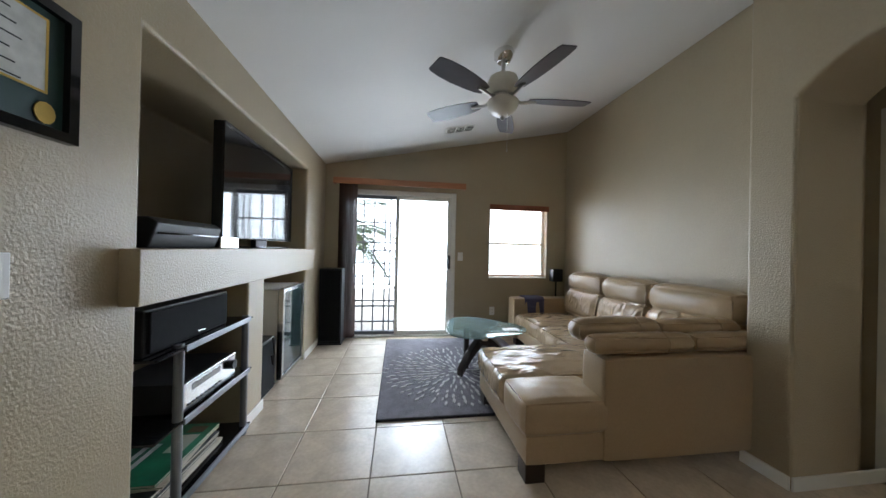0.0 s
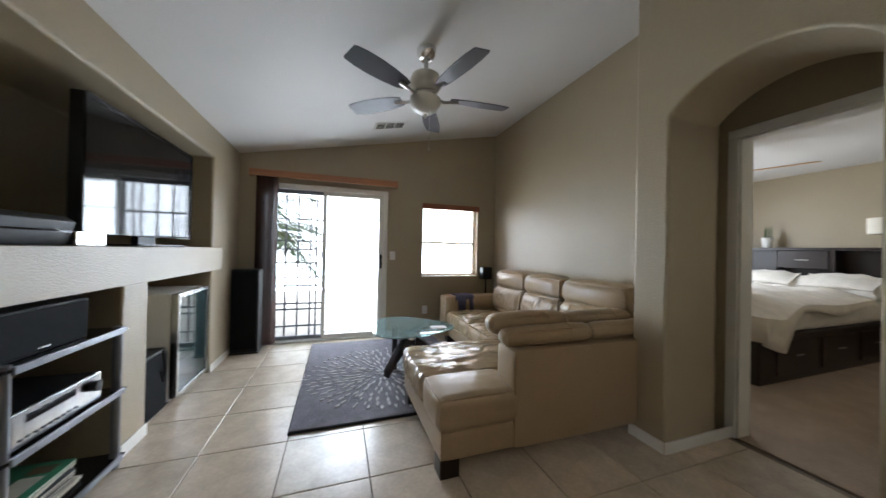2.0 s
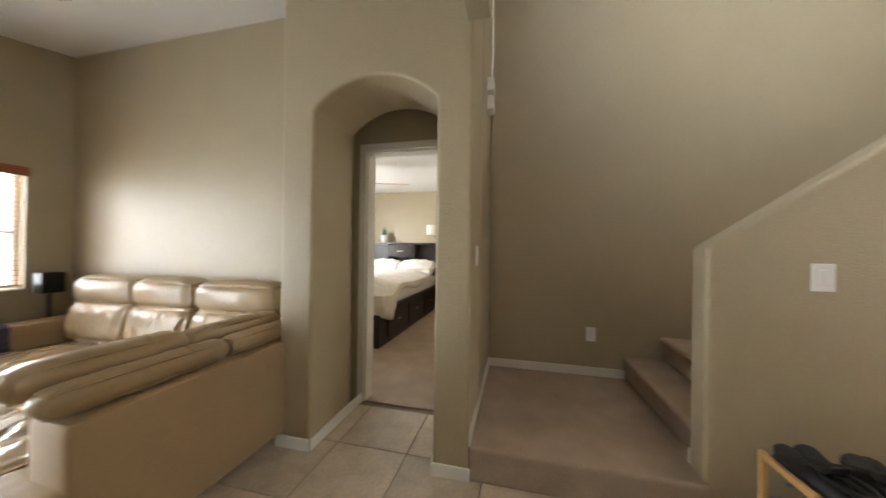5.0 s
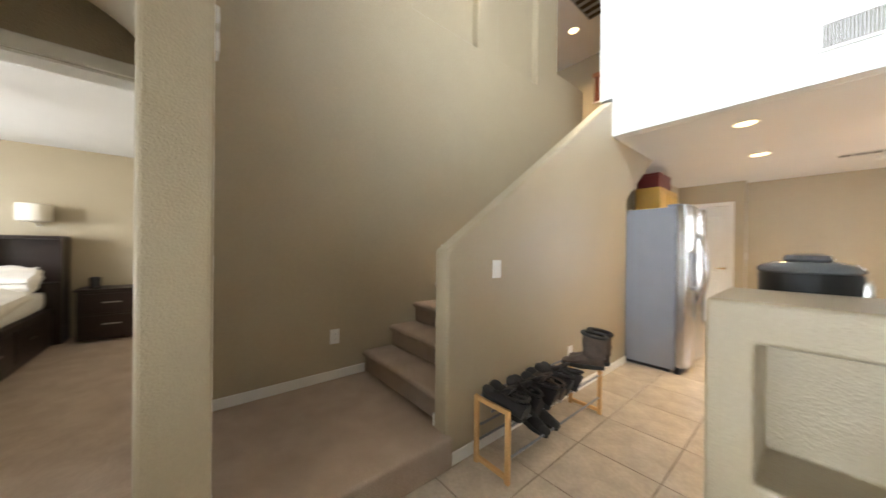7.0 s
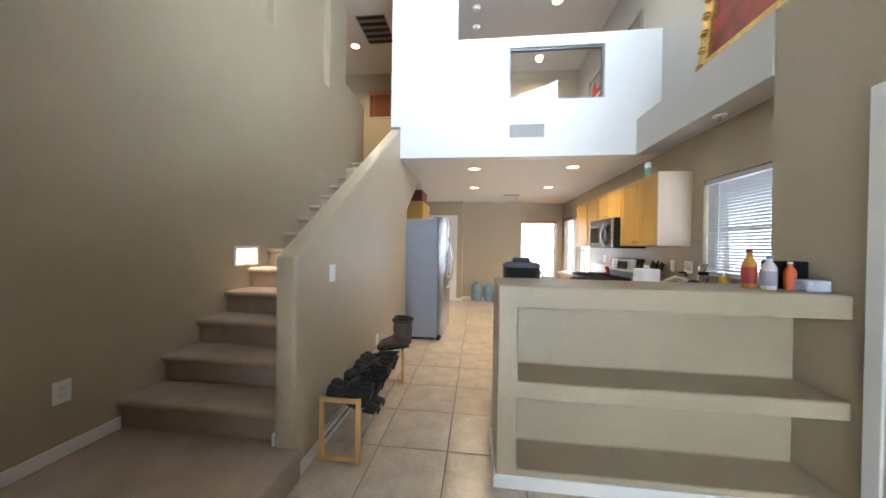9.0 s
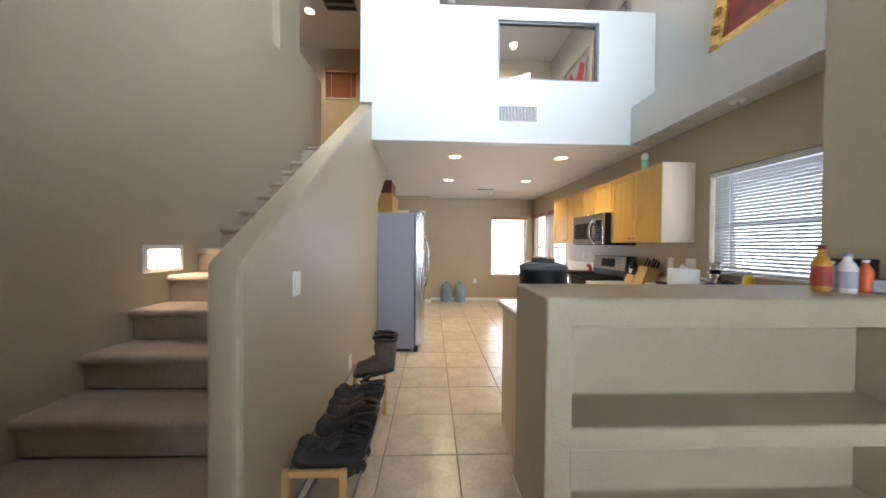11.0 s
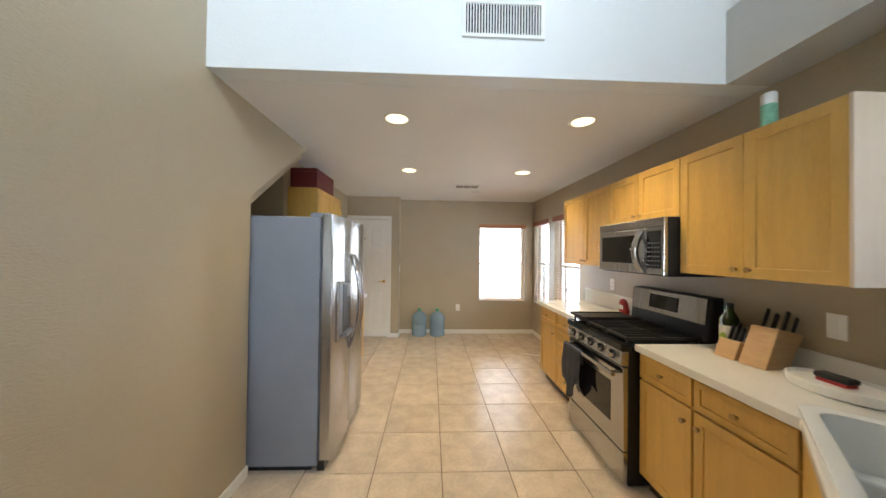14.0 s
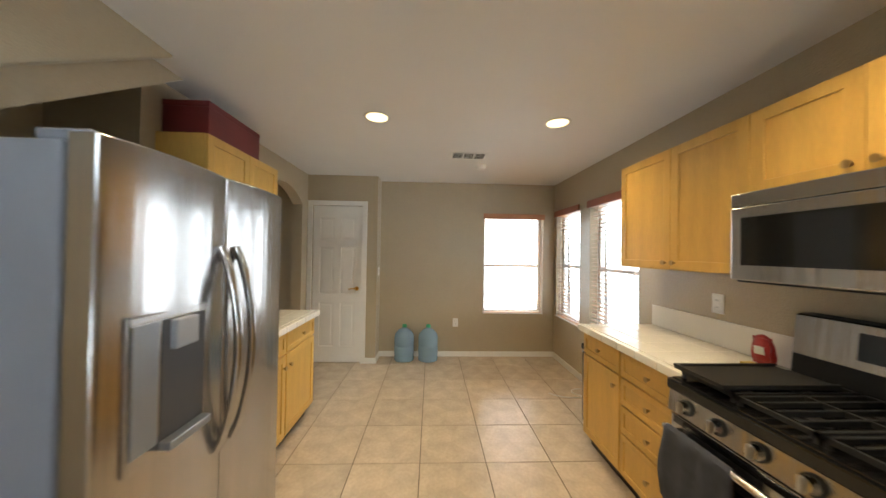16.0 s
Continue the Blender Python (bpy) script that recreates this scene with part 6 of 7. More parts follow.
def base_unit(label, y0, y1, front, back, out, layout, group="honey maple base cabinets"):
    """A base cabinet along y. layout: drawers, then doors."""
    c = thing("base_cabinet", label, "cabinet", group=group)
    lo, hi = sorted((front - out * 0.02, back))
    part("body", boxes((lo, hi, y0, y1, 0.10, 0.878)), MAPLE, c)
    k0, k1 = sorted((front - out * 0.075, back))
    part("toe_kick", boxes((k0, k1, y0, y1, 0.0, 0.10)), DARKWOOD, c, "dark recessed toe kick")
    for name, a, b, z0, z1, kn in layout:
        panel_door(None, MAPLE, c, name, front - out * 0.0195, a, b, z0, z1, out, rail=0.05 if name == "door" else 0.035, knob=kn)
    return c


BF = -0.315
base_unit("honey maple base cabinet at the counter's end", -4.88, -4.425, BF, XW + 0.004, 1, [("drawer", -4.87, -4.43, 0.715, 0.865, (-4.65, 0.79)), ("door", -4.87, -4.43, 0.115, 0.705, (-4.47, 0.63))])
base_unit("honey maple drawer stack beside the range", -4.423, -3.912, BF, XW + 0.004, 1, [("drawer", -4.418, -3.918, 0.715, 0.865, (-4.168, 0.79)), ("drawer", -4.418, -3.918, 0.545, 0.705, (-4.168, 0.625)), ("drawer", -4.418, -3.918, 0.375, 0.535, (-4.168, 0.455)), ("drawer", -4.418, -3.918, 0.115, 0.365, (-4.168, 0.24))])
base_unit("honey maple base cabinet next to the range", -3.135, -2.742, BF, XW + 0.004, 1, [("drawer", -3.13, -2.747, 0.715, 0.865, (-2.94, 0.79)), ("door", -3.13, -2.747, 0.115, 0.705, (-2.785, 0.63))])
base_unit("honey maple base cabinet near the sink corner", -2.740, -2.29, BF, XW + 0.004, 1, [("drawer", -2.735, -2.295, 0.715, 0.865, (-2.515, 0.79)), ("door", -2.735, -2.295, 0.115, 0.705, (-2.70, 0.63))])
base_unit("honey maple base cabinet with two doors past the refrigerator", -5.34, -4.28, 1.89, 2.466, -1, [("drawer", -5.335, -4.82, 0.715, 0.865, (-5.08, 0.79)), ("drawer", -4.81, -4.285, 0.715, 0.865, (-4.55, 0.79)), ("door", -5.335, -4.82, 0.115, 0.705, (-4.86, 0.62)), ("door", -4.81, -4.285, 0.115, 0.705, (-4.77, 0.62))])
cs2 = thing("corner_sink_cabinet", "honey maple corner cabinet under the sink and peninsula", "cabinet")
bm = bmesh.new()
prism(bm, [(XW + 0.004, -2.288), (-0.32, -2.288), (0.14, -1.835), (0.14, -1.224), (XW + 0.004, -1.224)], "z", 0.10, 0.70)
part("body", bm, MAPLE, cs2)
bm = bmesh.new()
prism(bm, [(-0.335, -2.286), (0.125, -1.833), (0.14, -1.835), (-0.32, -2.288)], "z", 0.70, 0.878)
part("front_rail", bm, MAPLE, cs2)
part("peninsula_body", boxes((0.142, 1.015, -1.82, -1.224, 0.0, 0.878)), MAPLEPALE, cs2, "pale end panel of the peninsula")


def slab(name, outline, label, hole=None, top=0.92, bottom=0.879):
    bm = bmesh.new()
    edges = []
    for pts in [outline] + ([hole] if hole else []):
        vs = [bm.verts.new((x, y, bottom)) for x, y in pts]
        edges += [bm.edges.new((vs[i], vs[(i + 1) % len(vs)])) for i in range(len(vs))]
    bmesh.ops.triangle_fill(bm, use_beauty=True, use_dissolve=False, edges=edges)
    ext = bmesh.ops.extrude_face_region(bm, geom=bm.faces[:])
    for v in ext["geom"]:
        if isinstance(v, bmesh.types.BMVert):
            v.co.z = top
    o = solid(name, bm, COUNTER, label, "countertop")
    soften(o, 0.008, 2)
    return o


# sink opening, turned by 45 degrees
sc = Vector((-0.275, -1.895))
e1, e2 = Vector((0.7071, 0.7071)), Vector((-0.7071, 0.7071))


def sink_pt(u, v):
    p = sc + e1 * u + e2 * v
    return (p.x, p.y)


hole = [sink_pt(-0.385, -0.215), sink_pt(-0.385, 0.215), sink_pt(0.385, 0.215), sink_pt(0.385, -0.215)]
slab("countertop", [(XW + 0.003, -3.138), (-0.285, -3.138), (-0.285, -2.265), (0.155, -1.855), (1.045, -1.855), (1.045, -1.223), (XW + 0.003, -1.223)][::-1], "white countertop round the sink corner and peninsula", hole)
slab("countertop_far", [(XW + 0.003, -4.90), (-0.287, -4.90), (-0.287, -3.908), (XW + 0.003, -3.908)], "white tiled countertop by the nook windows", top=0.914)
slab("countertop_east", [(1.862, -5.37), (2.468, -5.37), (2.468, -4.27), (1.862, -4.27)], "white tiled countertop past the refrigerator", top=0.914)
for nm, x0, x1, y0, y1 in (("countertop_far", XW + 0.003, -0.287, -4.90, -3.908), ("countertop_east", 1.862, 2.468, -5.37, -4.27)):
    par = bpy.data.objects[nm]
    nx, ny = 4, round((y1 - y0) / 0.155)
    tx, ty = (x1 - x0 - 0.04) / nx, (y1 - y0) / ny
    xs = x0 if nm == "countertop_far" else x0 + 0.04
    tm = mesh("counter_tile", boxes((0.0015, tx - 0.0015, 0.0015, ty - 0.0015, 0, 0.006), bevel=0.0015, seg=1), COUNTER)
    em = mesh("edge_tile", boxes((0.0, 0.0385, 0.0015, ty - 0.0015, -0.038, 0.0075), bevel=0.005, seg=2), COUNTER)
    for j in range(ny):
        for i in range(nx):
            o = new("counter_tile", tm)
            o.parent = par
            o.location = (xs + i * tx, y0 + j * ty, 0.914)
        o = new("edge_tile", em)
        o.parent = par
        o.location = ((x1 - 0.0385 if nm == "countertop_far" else x0 - 0.0) + (0.006 if nm == "countertop_far" else -0.006), y0 + j * ty, 0.914)
bs = solid("backsplash", boxes((XW + 0.003, XW + 0.018, -3.138, -1.226, 0.9205, 1.02), (XW + 0.003, XW + 0.018, -4.90, -3.91, 0.9205, 1.075), bevel=0.003), COUNTER, "white tile backsplash along the counter wall", "backsplash", kind="structure")

# sink
sk = thing("kitchen_sink", "white enamel corner sink with two bowls", "sink")
ENAMEL = make("white_enamel", (0.80, 0.82, 0.82), 0.12, vary=0.01)
bm = bmesh.new()


def loop(u, v, z, r=0.05, n=5):
    pts = []
    for cx, cy, a0 in ((u - r, v - r, 0), (-u + r, v - r, 90), (-u + r, -v + r, 180), (u - r, -v + r, 270)):
        for k in range(n + 1):
            a = radians(a0 + 90 * k / n)
            q = sink_pt(cx + r * math.cos(a), cy + r * math.sin(a))
            pts.append(bm.verts.new((q[0], q[1], z)))
    return pts


loops = [loop(0.42, 0.25, 0.921, 0.06), loop(0.42, 0.25, 0.932, 0.06), loop(0.40, 0.235, 0.937, 0.06), loop(0.375, 0.205, 0.930, 0.06), loop(0.36, 0.19, 0.76, 0.06), loop(0.30, 0.14, 0.738, 0.06)]
for a, b in zip(loops, loops[1:]):
    for k in range(len(a)):
        bm.faces.new((a[k], a[(k + 1) % len(a)], b[(k + 1) % len(a)], b[k]))
bm.faces.new(loops[-1])
part("basin", bm, ENAMEL, sk, smooth=True)
bm = bmesh.new()
prism(bm, [sink_pt(-0.015, -0.19), sink_pt(0.015, -0.19), sink_pt(0.015, 0.19), sink_pt(-0.015, 0.19)], "z", 0.74, 0.90)
soften(part("divider", bm, ENAMEL, sk), 0.008)
for u in (-0.19, 0.19):
    q = sink_pt(u, 0)
    part("drain", lathe(bmesh.new(), [(0.04, 0), (0.042, 0.003), (0.02, 0.004)], 20, pose(q[0], q[1], 0.7385)), NICKEL, sk, smooth=True)
fa = thing("faucet", "chrome kitchen faucet behind the sink", "faucet")
q = sink_pt(0.0, 0.31)
w = sink_pt(0.0, 0.10)
part("base", lathe(bmesh.new(), [(0.03, 0), (0.032, 0.01), (0.022, 0.02), (0.02, 0.09)], 18, pose(q[0], q[1], 0.92)), CHROME, fa, smooth=True)
bm = bmesh.new()
tube(bm, [(q[0], q[1], 1.0), (q[0] * 0.8 + w[0] * 0.2, q[1] * 0.8 + w[1] * 0.2, 1.09), (q[0] * 0.4 + w[0] * 0.6, q[1] * 0.4 + w[1] * 0.6, 1.11), (w[0], w[1], 1.05)], 0.012, 10)
part("spout", bm, CHROME, fa, smooth=True)
part("lever", rod(bmesh.new(), (q[0], q[1], 1.01), (q[0] + 0.08, q[1] + 0.05, 1.06), 0.008, 0.006), CHROME, fa, smooth=True)

# refrigerator
fr = thing("refrigerator", "stainless side-by-side refrigerator with grey sides", "refrigerator")
RY0, RYM, RY1 = -4.245, -3.80, -3.335
part("body", boxes((1.755, 2.45, RY0, RY1, 0.04, 1.715), bevel=0.006), STEELGREY, fr, "grey painted body")
part("base_grille", boxes((1.71, 1.76, RY0 + 0.01, RY1 - 0.01, 0.0, 0.075), bevel=0.004), BLACK, fr)
part("wheel_cover", boxes((1.80, 2.40, RY0 + 0.02, RY1 - 0.02, 0.0, 0.04)), BLACK, fr)


def bowed_door(y0, y1, bow=0.028, n=14, skip=None):
    bm = bmesh.new()
    pts = [(1.745, y1), (1.745, y0)] + [(1.672 - bow * math.sin(math.pi * k / n) ** 0.8, y0 + (y1 - y0) * k / n) for k in range(n + 1)]
    prism(bm, pts, "z", 0.075, 1.735)
    return bm


d1 = soften(part("freezer_door", bowed_door(RYM + 0.003, RY1), STEEL, fr, "brushed steel freezer door", smooth=True), 0.006)
d2 = soften(part("fridge_door", bowed_door(RY0, RYM - 0.003), STEEL, fr, "brushed steel fridge door", smooth=True), 0.006)
for y in (RY1 - 0.05, RY0 + 0.05):
    part("hinge_cover", boxes((1.70, 1.83, y - 0.04, y + 0.04, 1.7155, 1.745), bevel=0.006), STEELGREY, fr)
for y, par in ((RYM + 0.045, d1), (RYM - 0.045, d2)):
    bm = bmesh.new()
    tube(bm, [(1.66 - 0.075 * math.sin(math.pi * k / 18) ** 0.7, y, 0.70 + 0.76 * k / 18) for k in range(19)], 0.016, 12)
    part("handle", bm, STEEL, par, "long bowed steel handle", smooth=True)
part("dispenser_frame", boxes((1.645, 1.67, -3.675, -3.395, 0.85, 1.27), bevel=0.006), STEEL, d1)
part("dispenser_bay", boxes((1.641, 1.648, -3.66, -3.495, 0.89, 1.245), bevel=0.002, seg=1), make("dispenser_grey", (0.035, 0.036, 0.04), 0.4), d1, "dark grey dispenser recess")
part("dispenser_panel", boxes((1.641, 1.648, -3.485, -3.405, 0.89, 1.245), bevel=0.002, seg=1), GREYMETAL, d1, "grey control strip")
part("dispenser_spout", boxes((1.622, 1.648, -3.61, -3.52, 1.15, 1.24), bevel=0.006), STEELGREY, d1)
part("drip_tray", boxes((1.612, 1.648, -3.66, -3.495, 0.862, 0.89), bevel=0.004), GREYMETAL, d1)
part("logo_bar", boxes((1.6425, 1.645, -4.21, -4.17, 1.60, 1.612)), CHROME, d2)
rb = thing("storage_box", "dark red cardboard box on top of the cabinet", "box")
REDBOX = make("dark_red_card", (0.13, 0.012, 0.012), 0.45, vary=0.15, scale=6)
part("body", boxes((2.19, 2.46, -4.95, -4.42, 2.132, 2.300), bevel=0.004), REDBOX, rb)
part("lid", boxes((2.1885, 2.4615, -4.9515, -4.4185, 2.301, 2.335), bevel=0.004), REDBOX, rb)

# pantry door
pd = thing("door_2", "white six-panel pantry door, closed, with a brass lever", "door", kind="structure")
xs = [1.765, 1.855, 2.035, 2.125, 2.305, 2.395]
zs = [0.012, 0.22, 0.78, 0.90, 1.50, 1.60, 1.88, 2.04]


def door_solid(x, y, z):
    hole = (inside(x, xs[1], xs[2]) or inside(x, xs[3], xs[4])) and (inside(z, zs[1], zs[2]) or inside(z, zs[3], zs[4]) or inside(z, zs[5], zs[6]))
    return not (hole and y > -6.602)


soften(part("leaf", cells(xs, [-6.635, -6.602, -6.592], zs, door_solid), TRIM, pd), 0.004)
for x0, x1 in ((xs[1], xs[2]), (xs[3], xs[4])):
    for z0, z1 in ((zs[1], zs[2]), (zs[3], zs[4]), (zs[5], zs[6])):
        part("raised_panel", boxes((x0 + 0.028, x1 - 0.028, -6.6025, -6.595, z0 + 0.028, z1 - 0.028), bevel=0.005, seg=2), TRIM, pd)
bm = bmesh.new()
rod(bm, (1.825, -6.592, 0.97), (1.825, -6.584, 0.97), 0.026, seg=20)
rod(bm, (1.825, -6.584, 0.97), (1.825, -6.545, 0.97), 0.008, seg=10)
tube(bm, [(1.825, -6.548, 0.97), (1.87, -6.545, 0.972), (1.925, -6.548, 0.962)], 0.008, 8)
part("lever", bm, make("bright_brass", (0.75, 0.52, 0.16), 0.2, metal=1.0), pd, "brass lever handle", smooth=True)
for z in (0.25, 1.05, 1.82):
    part("hinge", rod(bmesh.new(), (2.397, -6.59, z - 0.045), (2.397, -6.59, z + 0.045), 0.006), NICKEL, pd)
casing("door_trim_pantry", "x", 1.76, 2.40, 2.045, -6.58, 1, "white painted trim round the pantry door")
# side door seen past the arch
sdr = thing("door_3", "pale closed door in the side passage", "door", kind="structure")
part("leaf", boxes((2.95, 2.978, -6.4, -5.6, 0.01, 2.03), bevel=0.003), TRIM, sdr)

# water jugs
JUGBLUE = glass("blue_jug_plastic", (0.48, 0.65, 0.78), 0.08, 1.15)
JUGBLUE.node_tree.nodes["Principled BSDF"].inputs["Transmission Weight"].default_value = 0.6
for x in (1.205, 0.885):
    j = thing("water_jug", "empty blue plastic water jug with a green cap", "water jug", group="water jugs on the nook floor")
    prof = [(0.10, 0.0), (0.128, 0.012), (0.132, 0.05), (0.126, 0.075), (0.132, 0.10), (0.132, 0.19), (0.125, 0.205), (0.132, 0.22), (0.132, 0.31), (0.12, 0.36), (0.075, 0.41), (0.035, 0.43), (0.028, 0.455)]
    part("bottle", lathe(bmesh.new(), prof, 32, pose(x, -6.70, 0.004)), JUGBLUE, j, "translucent ribbed blue bottle", smooth=True)
    part("cap", lathe(bmesh.new(), [(0.03, 0.0), (0.032, 0.006), (0.03, 0.035), (0.022, 0.04)], 20, pose(x, -6.70, 0.445)), make("green_cap", (0.03, 0.30, 0.12), 0.4), j, "green cap", smooth=True)

# steel bin beside the counter
tb = thing("steel_bin", "tall stainless waste bin beside the base cabinet", "bin")
part("body", boxes((-0.80, -0.485, -5.24, -4.96, 0.02, 0.62), bevel=0.02, seg=3), STEEL, tb, smooth=True)
part("lid", boxes((-0.805, -0.48, -5.245, -4.955, 0.622, 0.675), bevel=0.015, seg=3), BLACK, tb, "black lid")
part("foot", boxes((-0.79, -0.495, -5.23, -4.97, 0.0, 0.02)), BLACK, tb)
solid("floor_cable", tube(bmesh.new(), [(-0.55 + 0.16 * math.cos(a * 0.5) - 0.02 * a, -5.72 + 0.10 * math.sin(a * 0.5), 0.0085) for a in range(0, 22)], 0.0035, 6), WHITE, "white cable lying in a loop on the floor", "cable", smooth=True)


# ---- things on the counters ----
def bottle(label, x, y, z, r, h, mat, cap_mat, neck=0.35, lab_mat=None, cat="bottle", capname="cap"):
    b = thing("bottle", label, cat)
    part("body", lathe(bmesh.new(), [(r * 0.9, 0), (r, 0.01), (r, h * (1 - neck)), (r * 0.75, h * (1 - neck * 0.7)), (r * 0.42, h * (1 - neck * 0.45)), (r * 0.38, h * 0.94)], 20, pose(x, y, z)), mat, b, smooth=True)
    part(capname, lathe(bmesh.new(), [(r * 0.42, 0), (r * 0.46, 0.004), (r * 0.44, h * 0.08), (r * 0.3, h * 0.085)], 16, pose(x, y, z + h * 0.935)), cap_mat, b, smooth=True)
    if lab_mat:
        part("label", lathe(bmesh.new(), [(r + 0.0008, h * 0.12), (r + 0.001, h * 0.125), (r + 0.001, h * 0.55), (r + 0.0008, h * 0.555)], 20, pose(x, y, z)), lab_mat, b, "printed paper label", smooth=True)
    return b


CZ = 0.9205
OIL = make("dark_green_bottle", (0.02, 0.03, 0.008), 0.1, vary=0)
PAPER = make("label_paper", (0.62, 0.60, 0.52), 0.6, vary=0.3, scale=30)
o = bottle("dark oil bottle with a printed avocado label", -0.76, -2.985, CZ, 0.042, 0.28, OIL, BLACK, 0.32, PAPER)
bm = bmesh.new()
prism(bm, [(-2.985 + 0.022 * math.cos(k * 0.3927), 1.0 + 0.035 * math.sin(k * 0.3927)) for k in range(16)], "x", -0.7185, -0.7165)
part("label_shape", bm, make("avocado_green", (0.30, 0.42, 0.05), 0.5, vary=0.3, scale=40), o, "green oval shape on the label")
bottle("clear oil bottle with a green cap", -0.82, -3.06, CZ, 0.038, 0.25, make("pale_oil", (0.35, 0.30, 0.08), 0.1), make("green_lid", (0.03, 0.14, 0.05), 0.4), 0.3, PAPER)
BLOCK = make("beech_block", (0.52, 0.33, 0.16), 0.5, vary=0.12, scale=10, stretch=(1, 1, 5))
STEELBLADE = make("knife_steel", (0.6, 0.6, 0.6), 0.2, metal=1.0, vary=0.02)


def knife_block(label, x, y, w, d, h, lean_deg, rows, cols, rz):
    k = thing("knife_block", label, "knife block")
    bm = bmesh.new()
    sh = h * math.tan(radians(lean_deg))
    prism(bm, [(-d / 2, 0), (d / 2, 0), (d / 2 - sh, h), (-d / 2 - sh, h * 0.82)], "y", -w / 2, w / 2)
    soften(part("block", bm, BLOCK, k), 0.004)
    for r in range(rows):
        for c in range(cols):
            cx = -d / 2 - sh + d * (r + 0.6) / (rows + 0.3)
            cz = h * (0.84 + 0.16 * (r + 0.5) / rows)
            cy = -w / 2 + w * (c + 0.5) / cols
            ln = 0.085 + 0.02 * ((r + c) % 2)
            part("knife_handle", moved(boxes((-0.009, 0.009, -0.006, 0.006, 0.0, ln), bevel=0.004), pose(cx, cy, cz - 0.005, 0, -lean_deg, 0)), BLACK, k, "black knife handle")
    k.matrix_world = pose(x, y, CZ, 0, 0, rz)
    return k


knife_block("beech knife block full of black-handled knives", -0.71, -2.76, 0.12, 0.16, 0.20, 24, 2, 3, 8)
knife_block("small beech block with black-handled steak knives", -0.66, -2.885, 0.11, 0.09, 0.10, 22, 1, 4, 5)
dh = thing("soap_dish_tray", "oval white tray holding a black brush", "tray")
part("tray", lathe(bmesh.new(), [(0.15, 0.0), (0.165, 0.006), (0.17, 0.042), (0.16, 0.044), (0.155, 0.03)], 32, pose(-0.70, -2.46, CZ) @ Matrix.Diagonal((0.75, 1.0, 1, 1))), WHITE, dh, smooth=True)
br = thing("scrub_brush", "black scrubbing brush lying on the white tray", "brush")
part("handle", boxes((-0.73, -0.67, -2.53, -2.41, CZ + 0.0445, CZ + 0.068), bevel=0.01, seg=3), BLACK, br, smooth=True)
part("bristles", boxes((-0.725, -0.675, -2.52, -2.42, CZ + 0.0315, CZ + 0.0443)), make("red_bristle", (0.4, 0.03, 0.03), 0.8), br)
sp2 = bottle("clear soap pump bottle with a black top", -0.80, -2.255, CZ, 0.034, 0.17, make("clear_soap", (0.55, 0.58, 0.58), 0.1), BLACK, 0.25, None, "soap bottle", "pump")
part("nozzle", boxes((-0.80, -0.735, -2.263, -2.247, CZ + 0.185, CZ + 0.20), bevel=0.004), BLACK, sp2)
part("pump_rod", rod(bmesh.new(), (-0.80, -2.255, CZ + 0.16), (-0.80, -2.255, CZ + 0.19), 0.006), BLACK, sp2)
pt = thing("paper_towel", "white paper towel roll on a metal holder", "paper towel")
part("roll", lathe(bmesh.new(), [(0.02, 0), (0.078, 0.0), (0.08, 0.004), (0.08, 0.256), (0.078, 0.26), (0.02, 0.26)], 32, pose(0.0, -1.40, CZ + 0.01)), make("tissue_paper", (0.82, 0.80, 0.76), 0.95, bump=0.4, bump_scale=120), pt, smooth=True)
part("holder_top", lathe(bmesh.new(), [(0.008, 0), (0.02, 0.008), (0.022, 0.02), (0.01, 0.03)], 16, pose(0.0, -1.40, CZ + 0.27)), CHROME, pt, smooth=True)
part("holder_base", rod(bmesh.new(), (0.0, -1.40, CZ), (0.0, -1.40, CZ + 0.01), 0.085, seg=28), CHROME, pt)
th = thing("thermos", "steel thermos flask with a black band", "flask")
part("body", lathe(bmesh.new(), [(0.036, 0), (0.038, 0.006), (0.038, 0.17), (0.033, 0.20)], 20, pose(-0.78, -2.00, CZ)), STEEL, th, smooth=True)
part("band", lathe(bmesh.new(), [(0.0375, 0), (0.0395, 0.003), (0.0395, 0.03), (0.0375, 0.033)], 20, pose(-0.78, -2.00, CZ + 0.19)), BLACK, th, smooth=True)
part("lid", lathe(bmesh.new(), [(0.034, 0), (0.034, 0.06), (0.028, 0.068)], 20, pose(-0.78, -2.00, CZ + 0.222)), STEEL, th, smooth=True)
ye = thing("dish_soap", "yellow dish soap bottle standing by the sink", "bottle")
part("body", moved(cushion(-0.05, 0.05, -0.10, 0.10, -0.03, 0.03, puff=0.006, wrinkle=0, corner=0.45, n=8), pose(-0.70, -1.66, CZ + 0.107, 90, 0, 45)), make("yellow_plastic", (0.75, 0.50, 0.02), 0.35), ye, smooth=True)
part("cap", rod(bmesh.new(), (-0.70, -1.66, CZ + 0.205), (-0.70, -1.66, CZ + 0.235), 0.012), WHITE, ye)
rp = thing("snack_bag", "crumpled red and white snack bag on the counter", "bag")
part("bag", moved(cushion(-0.018, 0.018, -0.034, 0.034, 0.0, 0.125, puff=0.012, wrinkle=0.02, corner=0.5, n=12, seed=3), pose(-0.80, -4.03, CZ + 0.012, 0, 8, 15)), make("red_foil", (0.45, 0.03, 0.03), 0.3, vary=0.4, scale=9), rp, smooth=True)
part("print_patch", moved(boxes((0.030, 0.032, -0.020, 0.020, 0.05, 0.09)), pose(-0.80, -4.03, CZ + 0.012, 0, 8, 15)), WHITE, rp, "pale printed patch")
